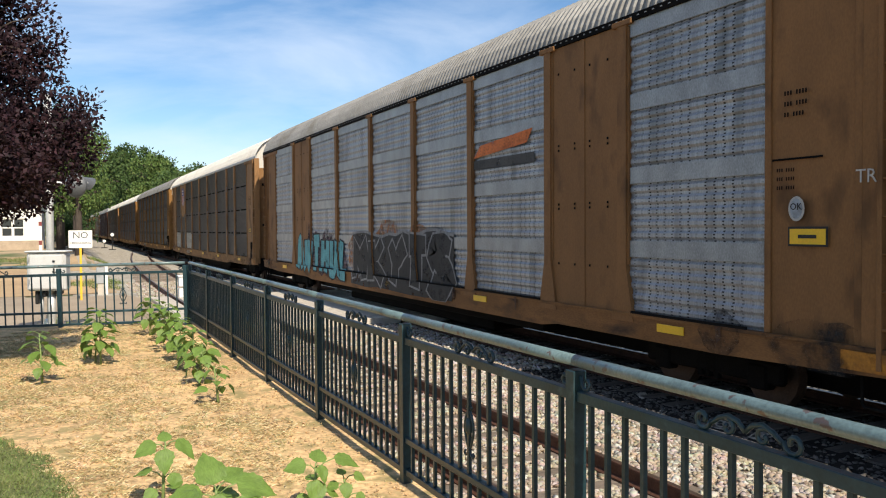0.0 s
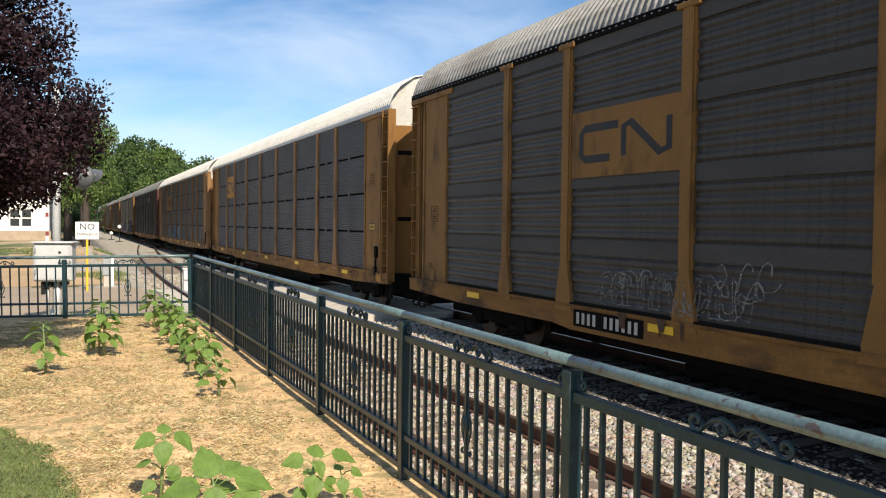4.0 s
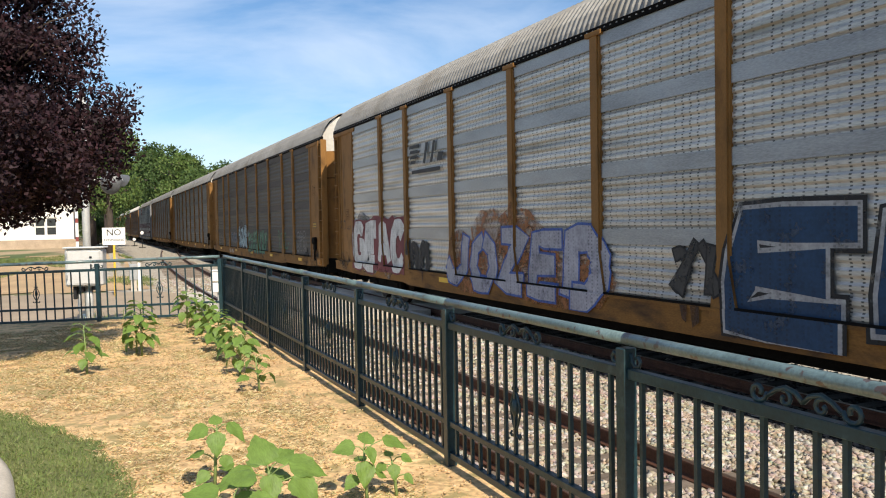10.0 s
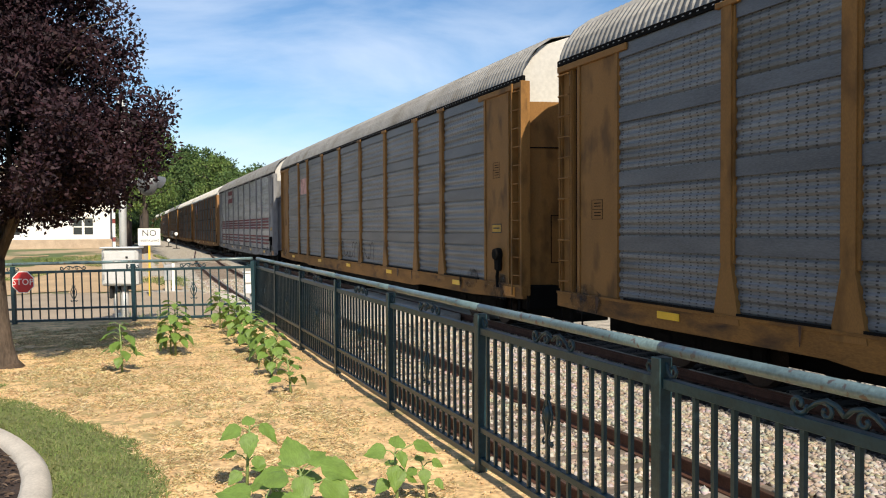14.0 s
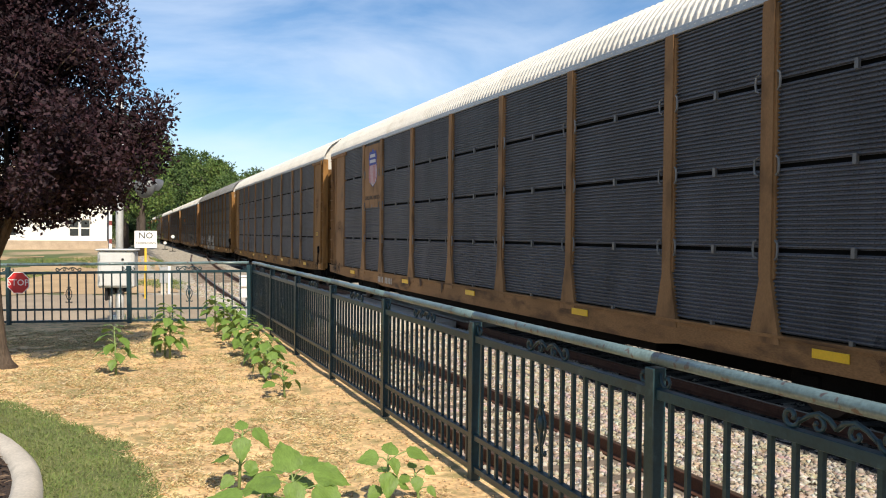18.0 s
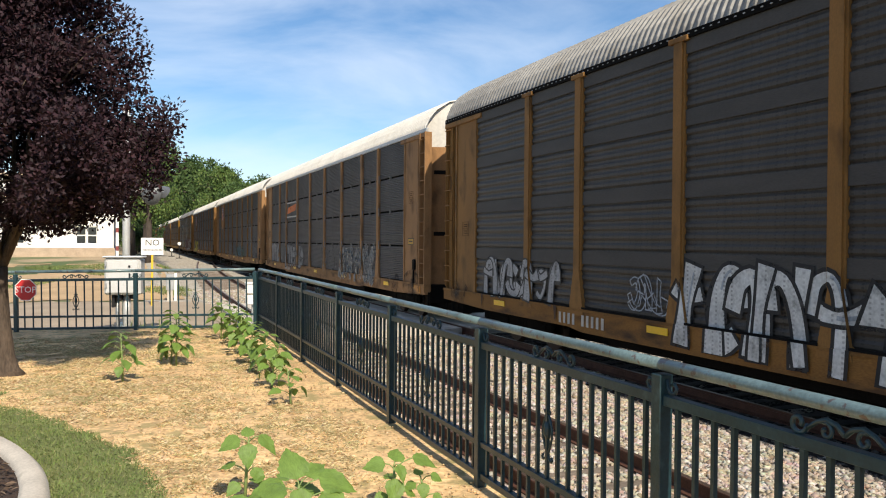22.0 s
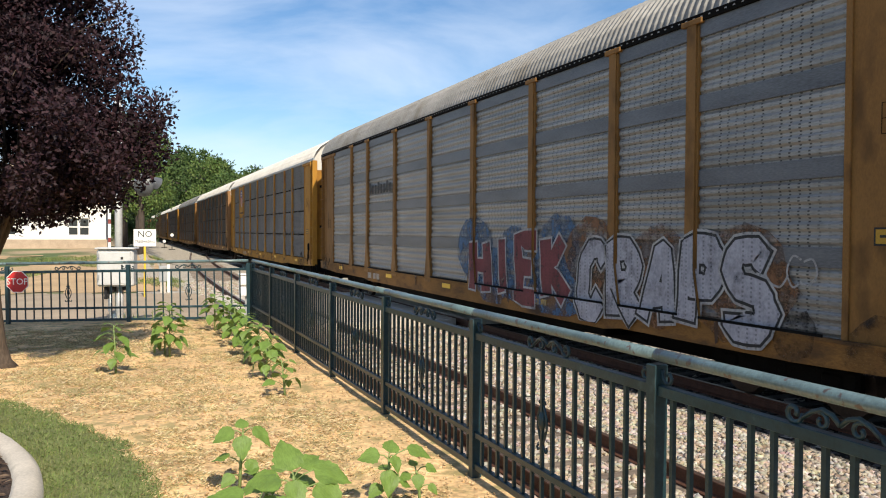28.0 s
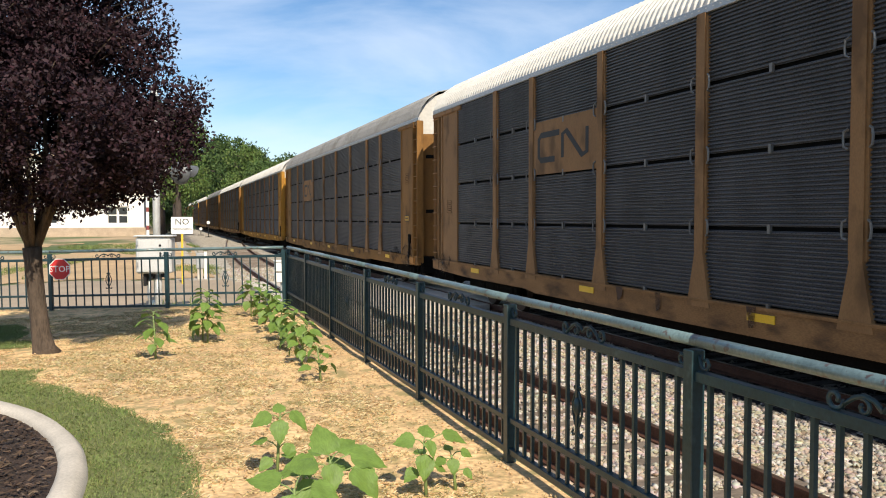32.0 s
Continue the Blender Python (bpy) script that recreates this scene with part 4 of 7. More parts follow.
LETTERS = {
    "A": [[(0, 0), (0.38, 1), (0.62, 1), (1, 0)], [(0.2, 0.36), (0.8, 0.36)]],
    "C": [[(1, 0.80), (0.72, 1), (0.28, 1), (0, 0.72), (0, 0.28), (0.28, 0), (0.72, 0), (1, 0.22)]],
    "D": [[(0.05, 0), (0.05, 1), (0.6, 1), (1, 0.68), (1, 0.32), (0.6, 0), (0.15, 0)]],
    "E": [[(1, 1), (0.05, 1), (0.05, 0), (1, 0)], [(0.1, 0.52), (0.8, 0.52)]],
    "G": [[(1, 0.85), (0.8, 1), (0.2, 1), (0, 0.75), (0, 0.25), (0.2, 0), (0.8, 0), (1, 0.2), (1, 0.5), (0.6, 0.5)]],
    "H": [[(0.05, 0), (0.05, 1)], [(0.95, 0), (0.95, 1)], [(0.1, 0.52), (0.9, 0.52)]],
    "I": [[(0.5, 0), (0.5, 1)]],
    "J": [[(0.9, 1), (0.9, 0.25), (0.6, 0), (0.25, 0.05), (0, 0.35)]],
    "K": [[(0.05, 0), (0.05, 1)], [(0.9, 1), (0.2, 0.48), (1, 0)]],
    "L": [[(0.05, 1), (0.05, 0), (0.95, 0)]],
    "M": [[(0, 0), (0.08, 1), (0.5, 0.25), (0.92, 1), (1, 0)]],
    "N": [[(0, 0), (0.05, 1), (0.95, 0), (1, 1)]],
    "O": [[(0.5, 1), (0.1, 0.8), (0, 0.4), (0.25, 0), (0.75, 0), (1, 0.4), (0.9, 0.8), (0.55, 0.99)]],
    "P": [[(0.05, 0), (0.05, 1), (0.7, 1), (1, 0.75), (0.7, 0.48), (0.2, 0.48)]],
    "R": [[(0.05, 0), (0.05, 1), (0.7, 1), (1, 0.75), (0.7, 0.5), (0.3, 0.48), (1, 0)]],
    "S": [[(1, 0.85), (0.7, 1), (0.2, 0.98), (0, 0.74), (0.25, 0.52), (0.8, 0.46), (1, 0.22), (0.75, 0), (0.2, 0), (0, 0.15)]],
    "T": [[(0, 1), (1, 1)], [(0.5, 0.95), (0.5, 0)]],
    "U": [[(0, 1), (0.05, 0.25), (0.3, 0), (0.7, 0), (0.95, 0.25), (1, 1)]],
    "W": [[(0, 1), (0.2, 0), (0.5, 0.75), (0.8, 0), (1, 1)]],
    "Y": [[(0, 1), (0.5, 0.5), (1, 1)], [(0.5, 0.55), (0.45, 0)]],
    "Z": [[(0, 1), (1, 1), (0, 0), (1, 0)]],
}


def sprayed_word(parent, word, d0, d1, z0, z1, seed, fill, line, halo=None, rim=None, fat=0.25, back=None):
    """Fat sprayed letters with an outline, on a mist or a solid ground, between two distances from the car's far end."""
    rng = random.Random(seed)
    w, h = d1 - d0, z1 - z0
    shapes = []
    if halo:
        for k in range(max(3, int(w / h * 2))):
            cx, cy, r = rng.uniform(0.04, 0.96) * w, rng.uniform(0.3, 0.85) * h, rng.uniform(0.36, 0.55) * h
            shapes.append((halo, 0.0002 * k, [(cx + 1.3 * r * math.cos(a) * rng.uniform(0.85, 1.1), cy + r * math.sin(a) * rng.uniform(0.85, 1.1)) for a in [j * 0.349 for j in range(18)]]))
    if back:
        top = [(w * (1 - k / 14), h * (1.0 + rng.uniform(-0.05, 0.08))) for k in range(15)]
        ground = [(w * k / 14, h * rng.uniform(0.0, 0.03)) for k in range(15)] + top
        shapes.append((back, 0.0032, ground))
        if rim:
            shapes += [(rim, 0.0036, q) for q in ribbon(top, [h * 0.05] * 15)]
    cell = w / len(word)
    thick = min(fat * h, 0.40 * cell)
    lift = 0.004
    for k, ch in enumerate(word):
        lean, tall, wide = rng.uniform(-0.10, 0.14), rng.uniform(0.90, 1.0), cell - thick * 0.9
        low = (1 - tall) * h * rng.uniform(0, 1)
        strokes = []
        for st in LETTERS[ch]:
            pts = []
            for (x0, y0), (x1, y1) in zip(st, st[1:]):
                pts += [(x0 + (x1 - x0) * j / 3, y0 + (y1 - y0) * j / 3) for j in range(3)]
            pts.append(st[-1])
            v0 = thick * 0.5 / h
            pts = [(k * cell + thick * 0.45 + x * wide + (y - 0.5) * lean * h + 0.02 * h * rng.uniform(-1, 1), low + (v0 + y * (1 - 2 * v0)) * h * tall) for x, y in pts]
            n = len(pts)
            a, b = rng.uniform(0.75, 1.25), rng.uniform(0.75, 1.25)
            strokes.append((pts, [thick * (a + (b - a) * j / (n - 1)) for j in range(n)]))
        grow = max(0.05, 0.06 * h * fat / 0.25)
        for extra, material in ((grow * 1.9, rim if not back else None), (grow, line), (0.0, fill)):
            for pts, ws in strokes:
                if material is None:
                    continue
                dx, dy = pts[1][0] - pts[0][0], pts[1][1] - pts[0][1]
                ex, ey = pts[-1][0] - pts[-2][0], pts[-1][1] - pts[-2][1]
                s0, s1 = extra / 2 / (math.hypot(dx, dy) or 1), extra / 2 / (math.hypot(ex, ey) or 1)
                longer = [(pts[0][0] - dx * s0, pts[0][1] - dy * s0)] + pts[1:-1] + [(pts[-1][0] + ex * s1, pts[-1][1] + ey * s1)]
                shapes += [(material, lift + 0.00003 * j, q) for j, q in enumerate(ribbon(longer, [v + extra for v in ws]))]
                lift += 0.0004
    return paint_on("graffiti", shapes, parent, d0, z0)


def shield(parent, y, material, slogan=True):
    """Tan placard with a striped shield, no lettering on the shield."""
    u = []
    u.append((material, 0.0, rect(-1.0, -1.02, 1.0, 1.02)))
    blue, white, red = mat("shield_blue", (0.03, 0.05, 0.26), 0.6, var=0.15), mat("shield_white", (0.52, 0.50, 0.48), 0.6, var=0.12), mat("shield_red", (0.42, 0.05, 0.06), 0.6, var=0.15)
    body = [(-0.45, 0.2), (-0.50, 0.0), (-0.50, -0.30), (-0.40, -0.48), (-0.15, -0.58), (0, -0.66), (0.15, -0.58), (0.40, -0.48), (0.50, -0.30), (0.50, 0.0), (0.45, 0.2)]
    u.append((blue, 0.003, [(a * 1.07, (b + 0.2) * 1.05 - 0.2) for a, b in body]))

    u.append((white, 0.006, body))
    for k in range(6):
        a = -0.46 + k * 0.166
        lowv = -0.46 if k in (0, 5) else (-0.56 if k in (1, 4) else -0.60)
        u.append((red, 0.009, [(a, lowv + 0.06), (a + 0.08, lowv), (a + 0.08, 0.2), (a, 0.2)]))
    u.append((blue, 0.012, [(-0.45, 0.16), (0.45, 0.16), (0.52, 0.45), (0.40, 0.72), (0.22, 0.66), (0, 0.80), (-0.22, 0.66), (-0.40, 0.72), (-0.52, 0.45)]))
    u += [(white, 0.015, rect(-0.34, 0.46, 0.34, 0.58)), (white, 0.015, rect(-0.38, 0.25, 0.38, 0.37))]
    u = [u[0]] + [(m, l, [(p * 0.84, q * 0.84 + 0.22) for p, q in pts]) for m, l, pts in u[1:]]
    ob = shape_part("placard", u, parent, -1.59, y, 4.18, "tan placard with a blue, red and white striped shield")
    if slogan:
        m = Matrix(((0, 0, -1, 0), (-1, 0, 0, 0), (0, 1, 0, 0), (0, 0, 0, 1)))
        lettering("slogan", "BUILDING AMERICA", 0.185, Matrix.Translation((-0.004, 0, -0.70)) @ m, M_BLACK, ob)
    return ob


def bar_logo(parent, y, z, material, ink, w=1.2, h=0.9):
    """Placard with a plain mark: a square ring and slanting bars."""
    u = [(material, 0.0, rect(-w, -h / 2 - 0.12, w, h / 2 + 0.12))]
    a = 0.3 * h
    ring = [(-0.25 * w, -a), (-0.72 * w, -a), (-0.80 * w, -a * 0.7), (-0.80 * w, a * 0.7), (-0.72 * w, a), (-0.1 * w, a)]
    bars = [(0.0, -a), (0.0, a * 0.8), (0.12 * w, a), (0.60 * w, -a), (0.74 * w, -a * 0.8), (0.74 * w, a)]
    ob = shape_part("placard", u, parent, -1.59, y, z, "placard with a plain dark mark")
    for pts in (ring, bars):
        part("painted_mark", flat_mesh("painted_mark", ink, [(0.004, q) for q in strip(pts, 0.12)]), None, ob)
    return ob


def bar_text(parent, y, z, material, n, size, back=None, x=-1.606):
    """Stencilled marks that cannot be given: plain bars of their size."""
    if back:
        shape_part("stencil_ground", [(back, 0.0, rect(-size * 0.5, -size * 0.75, n * size * 0.8 + size * 0.3, size * 0.75))], parent, x, y, z)
    me = cached(("bar", material.name, size), lambda: flat_mesh("stencil_bar", material, [(0.004, rect(0, -size / 2, size * 0.42, size / 2))]))
    for k in range(n):
        if k != n // 2 - 1:
            part("stencil_bar", me, None, parent).location = (x, y - k * size * 0.8, z)


def autorack(spec):
    kind, scr, paint, roof = spec["kind"], SCREENS[spec["screen"]], PAINTS[spec["paint"]], ROOFS[spec["roof"]]
    post_paint, sill = PAINTS[spec.get("posts", spec["paint"])], SILLS[spec.get("sill", spec["paint"])]
    ends = PAINTS[spec.get("ends", spec["paint"])]
    car = empty("autorack", pose(0, 0, 0), spec["label"], "rail car", "train")
    half = MID - 0.7

    def add(name, key, make, loc=(0, 0, 0), rot=0, parent=car):
        ob = part(name, cached(key, make), None, parent)
        ob.location = loc
        if rot:
            ob.rotation_euler = (0, 0, rot)
        return ob
    # added solid box, coloured black for the shaded interior behind the screens
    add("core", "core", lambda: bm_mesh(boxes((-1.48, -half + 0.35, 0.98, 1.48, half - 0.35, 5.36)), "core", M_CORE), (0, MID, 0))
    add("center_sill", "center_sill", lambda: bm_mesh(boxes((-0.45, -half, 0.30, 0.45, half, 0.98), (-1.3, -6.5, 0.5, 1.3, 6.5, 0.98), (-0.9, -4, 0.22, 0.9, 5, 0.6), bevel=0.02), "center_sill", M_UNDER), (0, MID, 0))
    for s in (-1, 1):
        add("side_sill", ("sill", sill.name), lambda: sill_mesh(sill, half), (s * 1.54, MID, 0))
        add("sill_flange", ("flange", sill.name), lambda: bm_mesh(boxes((-0.08, -half, Z_SILL1 - 0.04, 0.08, half, Z_SILL1 + 0.004)), "sill_flange", sill), (s * 1.54, MID, 0))
        # on bi cars the rail's near-black paints the shadow line under the roof
        add("eave_rail", ("eave", spec["kind"], paint.name), lambda: bm_mesh(boxes((-0.035, -half, Z_EAVE - 0.05, 0.035, half, Z_EAVE + 0.06), bevel=0.008), "eave_rail", M_GALV if kind == "tri" else M_UNDER), (s * 1.565, MID, 0))
    add("roof", ("roof", roof.name), lambda: roof_mesh(roof, -half + 0.05, half - 0.05, 0.05 if spec["roof"] == "white" else 0.0), (0, MID, 0))
    edges = [-EDGE[kind]] + [-p for p in POSTS[kind][::-1]] + list(POSTS[kind]) + [EDGE[kind]]
    rows = 4
    rh = (Z_EAVE - 0.03 - Z_SILL1) / rows
    for b in range(len(edges) - 1):
        a, w = edges[b], edges[b + 1] - edges[b]
        if b in spec.get("plain", ()):
            add("plain_panel", ("plain", round(w, 2), paint.name), lambda: bm_mesh(boxes((-0.04, 0, Z_SILL1, 0.0, w, Z_EAVE - 0.03), (-0.055, w * 0.5 - 0.04, Z_SILL1, 0.0, w * 0.5 + 0.04, Z_EAVE - 0.03), bevel=0.004), "plain_panel", paint), (-1.53, MID + a, 0))
        for r in range(0 if b in spec.get("plain", ()) else rows):
            z = Z_SILL1 + r * rh
            if kind == "tri":
                gap = 0.028
                use = SCREENS["silver"] if (b, r) in spec.get("bright", ()) else scr
                add("screen_panel", ("tri", round(w, 2), use.name), lambda: screen_mesh(w - 0.04, rh - 2 * gap, 18, 0.034, use), (-1.53, MID + a + 0.02, z + gap))
            else:
                if r == 0:
                    add("sill_slot", ("slot", round(w, 2)), lambda: bm_mesh(boxes((-0.025, 0.22, 0.0, 0.0, w - 0.22, 0.035)), "sill_slot", M_CORE), (-1.60, MID + a, Z_SILL1 + 0.006))
                band = 0.24
                add("screen_panel", ("bi", round(w, 2), scr.name), lambda: screen_mesh(w, rh - band, 5, 0.024, scr), (-1.53, MID + a, z))
                add("band", ("band", round(w, 2), spec["screen"], spec.get("bands")), lambda: bm_mesh(boxes((-0.035, 0, 0, 0, w, band), bevel=0.006), "band", scr if spec.get("bands") else BANDS[spec["screen"]]), (-1.53, MID + a, z + rh - band))
    if kind == "tri" and not spec.get("plain_fittings"):
        for b in range(len(edges) - 1):
            for z in (1.11, 2.155, 3.21, 4.265):
                add("clip", ("clip",), lambda: bm_mesh(boxes((-0.045, -0.025, -0.07, 0.0, 0.025, 0.05)), "clip", M_LATCH), (-1.55, MID + (edges[b] + edges[b + 1]) / 2, z))
    add("far_side_screen", ("far", scr.name), lambda: screen_mesh(2 * EDGE[kind], rh * rows, 72, 0.03, scr), (1.53, MID + EDGE[kind], Z_SILL1), math.pi)
    for p in edges[1:-1]:
        for s in (-1,) if spec.get("plain_fittings") else (-1, 1):
            add("post", ("post", post_paint.name, kind), lambda: post_mesh(post_paint, 0.26, kind == "bi"), (s * 1.535, MID + p, 0), 0 if s < 0 else math.pi)
        if kind == "tri" and not spec.get("plain_fittings"):
            for z in (2.155, 3.21, 4.265):
                for s in (-1, 1):
                    add("latch", ("latch", s), lambda: latch_mesh(s), (-1.55, MID + p, z))
    e = EDGE[kind]
    for s in (-1, 1):                                    # the two ends
        for side in (-1, 1):
            lo, hi = sorted((s * e, s * (half - 0.66)))
            add("end_plate", ("plate", ends.name, kind, s), lambda: bm_mesh(boxes((-0.03, lo, Z_SILL1, 0.03, hi, Z_EAVE - 0.05), bevel=0.006), "end_plate", ends), (side * 1.53, MID, 0))
            for y in (lo + 0.06, hi - 0.06):
                add("plate_rib", ("plate_rib", ends.name), lambda: bm_mesh(boxes((-0.05, -0.045, Z_SILL1 + 0.004, 0.05, 0.045, Z_EAVE - 0.054), bevel=0.006), "plate_rib", ends), (side * 1.535, MID + y, 0))
            add("head_beam", ("head_beam", ends.name, s), lambda: bm_mesh(boxes((-0.07, min(s * (e - 0.25), s * half), Z_EAVE - 0.17, 0.07, max(s * (e - 0.25), s * half), Z_EAVE - 0.055), bevel=0.012), "head_beam", ends), (side * 1.535, MID, 0))
            c0, c1 = sorted((s * (half - 0.48), s * half))
            add("corner_panel", ("corner", ends.name, s), lambda: bm_mesh(boxes((-0.03, c0, 0.9, 0.03, c1, Z_EAVE - 0.05)), "corner_panel", ends), (side * 1.46, MID, 0))
            for y in (c0 + 0.03, c1 - 0.03):
                add("corner_post", ("corner_post", ends.name, s), lambda: bm_mesh(boxes((-0.07 if s > 0 else -0.09, -0.028, 0.88, 0.07 if s > 0 else 0.09, 0.028, Z_EAVE - 0.045), bevel=0.006), "corner_post", ends), (side * (1.475 if s > 0 else 1.545), MID + y, 0))
            add("ladder", ("ladder", ends.name), lambda: ladder_mesh(ends), (side * 1.56, MID + c0 + 0.04, 0) if side < 0 else (side * 1.56, MID + c1 - 0.04, 0), 0 if side < 0 else math.pi)
        add("end_door", ("door", ends.name), lambda: end_mesh(ends, 0.95, 4.9, False), (0, MID + s * (half - 0.06), 0) if s < 0 else (0, MID + s * (half - 0.06), 0), 0 if s < 0 else math.pi)
        for z in (2.5, 4.2) if kind == "tri" else ():
            add("door_slot", "door_slot", door_slot, (0 if s < 0 else 0, MID + s * (half - 0.06), z), 0 if s < 0 else math.pi)
        if s < 0:
            front = MID - half + 0.06
            add("end_notice", "end_notice", end_notice, (-0.12, front - 0.005, 5.2))
            if spec.get("seams"):
                for x in (-1.3, -0.95, -0.6, 0.6, 0.95):
                    back = 0.167 * max(0, abs(x) - 0.5) if abs(x) < 1.1 else 0.16
                    add("door_seam", "door_seam", lambda: bm_mesh(boxes((-0.016, -0.008, 0.98, 0.016, 0.03, 5.5)), "door_seam", M_CORE), (x, front + back, 0))
            elif kind == "bi":
                add("door_joint", "door_joint", door_joint, (0, front, 3.95))
                add("door_hatch", "door_hatch", door_hatch, (-0.55, front + 0.012, 2.05))
                for k in range(4):
                    add("door_print", "door_print", lambda: bm_mesh(boxes((-0.28, -0.006, -0.012, 0.0, 0.006, 0.012)), "door_print", M_UNDER), (-0.2, front, 3.3 + 0.07 * k))
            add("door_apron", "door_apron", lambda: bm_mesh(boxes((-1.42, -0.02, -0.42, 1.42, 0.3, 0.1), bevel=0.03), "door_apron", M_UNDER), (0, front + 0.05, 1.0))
            if spec.get("panel", True):
                if kind == "bi":
                    add("brake_housing", "brake_housing", brake_housing, (-1.56, MID - half + 1.15, 1.72), 0)
                else:
                    add("brake_lever", "brake_lever", brake_lever, (-1.57, MID - half + 0.95, 1.62), 0)
                notice = add("notice", "notice", lambda: flat_mesh("notice", M_BLACK, [(0.0, rect(-0.24, -0.1, 0.24, 0.1))]), (-1.566, MID + (lo + hi) / 2, 2.28))
                add("notice_face", "notice_face", lambda: flat_mesh("notice_face", M_NOTICE, [(0.004, rect(-0.215, -0.078, 0.215, 0.078)), (0.004, rect(-0.1, -0.02, 0.1, 0.02))][:1]), (0, 0, 0), 0, notice)
                add("notice_print", "notice_print", lambda: flat_mesh("notice_print", M_BLACK, [(0.007, rect(-0.16, -0.012, 0.16, 0.018))]), (0, 0, 0), 0, notice)
        for side in () if spec.get("plain_fittings") else (-1, 1):
            for y in (half - 0.16, half - 0.55):
                add("sill_step", "sill_step", sill_step, (side * 1.5, MID + s * y, 0), 0)
        if spec.get("panel", True):
            ink, wide = (M_STENCIL, 0.27) if spec.get("white_print") else (M_UNDER, 0.17)
            add("data_panel", ("data", ink.name), lambda: data_panel_mesh(ink, wide), (-1.565, MID + (lo + hi) / 2, (4.3 if wide > 0.2 else 3.55) if s < 0 else 2.6))
        add("end_cap", ("cap",), lambda: end_mesh(ROOFS["white"], 4.9, 0, True), (0, MID + s * (half - 0.06), 0), 0 if s < 0 else math.pi)
        add("coupler", "coupler", lambda: bm_mesh(boxes((-0.14, -0.95, 0.62, 0.14, 0.2, 0.92), (-0.22, -0.72, 0.6, 0.22, -0.42, 0.96), bevel=0.03), "coupler", M_UNDER), (0, MID + s * (half - 0.05), 0), 0 if s < 0 else math.pi)
        tm = cached("truck", truck_meshes)
        truck = part("truck", tm[0], None, car)
        truck.location = (0, MID + s * 10.2, 0)
        for y in (-0.88, 0.88):
            wh = part("wheelset", tm[1], None, truck)
            wh.location = (0, y, 0.44)
    for y in (4.2, 9.6, 14.4, 19.0, 24.6):
        add("reflector", "reflector", lambda: bm_mesh(boxes((-0.006, -0.26, -0.055, 0.006, 0.26, 0.055)), "reflector", M_REFLECT), (-1.612, y + spec.get("shift", 0), 0.96))
    add("end_reflector", "end_reflector", lambda: bm_mesh(boxes((-0.005, -0.27, -0.10, 0.005, 0.27, 0.10)), "end_reflector", M_WORNREFLECT), (-1.612, MID - half + 0.62, 0.95))
    for d in spec.get("marks", ()):
        d(car)
    if not spec.get("plain_fittings"):
        soot(car, len(spec["label"]) + len(spec.get("marks", ())))
    return car


SIDE = Matrix(((0, 0, -1, 0), (-1, 0, 0, 0), (0, 1, 0, 0), (0, 0, 0, 1)))    # text plane that faces -x


def far(d):
    """Local y at d metres from the car's far end."""
    return MID + 13.9 - d


def add_bolt(car, y, z):
    """A dark bolt head on a plain panel."""
    me = cached("bolt", lambda: bm_mesh(boxes((-0.012, -0.018, -0.018, 0.0, 0.018, 0.018), bevel=0.004), "bolt", M_UNDER))
    part("bolt", me, None, car).location = (-1.572, y, z)


def slant(u, v, w, h):
    """A leaning bar that stands for a letter of a mark."""
    return [(u, v), (u + w, v), (u + w + 0.25 * h, v + h), (u + 0.25 * h, v + h)]


def three_mark(parent, y, z, material):
    """Placard with three heavy dark marks over a bar."""
    return shape_part("placard", [(material, 0.0, rect(-1.3, -0.5, 1.3, 0.5)), (M_BLACK, 0.004, [(-0.85, -0.16), (-0.38, -0.16), (-0.38, -0.04), (-0.68, -0.04), (-0.68, 0.2), (-0.38, 0.2), (-0.38, 0.32), (-0.85, 0.32)]), (M_BLACK, 0.004, [(-0.28, -0.16), (0.22, -0.16), (0.22, 0.14), (-0.10, 0.20), (0.20, 0.20), (0.20, 0.32), (-0.28, 0.32), (-0.28, 0.05), (0.05, 0.0), (-0.28, -0.04)]), (M_BLACK, 0.004, [(0.30, -0.16), (0.50, -0.16), (0.90, 0.32), (0.70, 0.32)]), (M_BLACK, 0.006, [(0.30, 0.32), (0.50, 0.32), (0.90, -0.16), (0.70, -0.16)]), (M_BLACK, 0.004, rect(-0.85, -0.30, 0.85, -0.24))], parent, -1.59, y, z, "placard with three heavy dark marks over a bar")


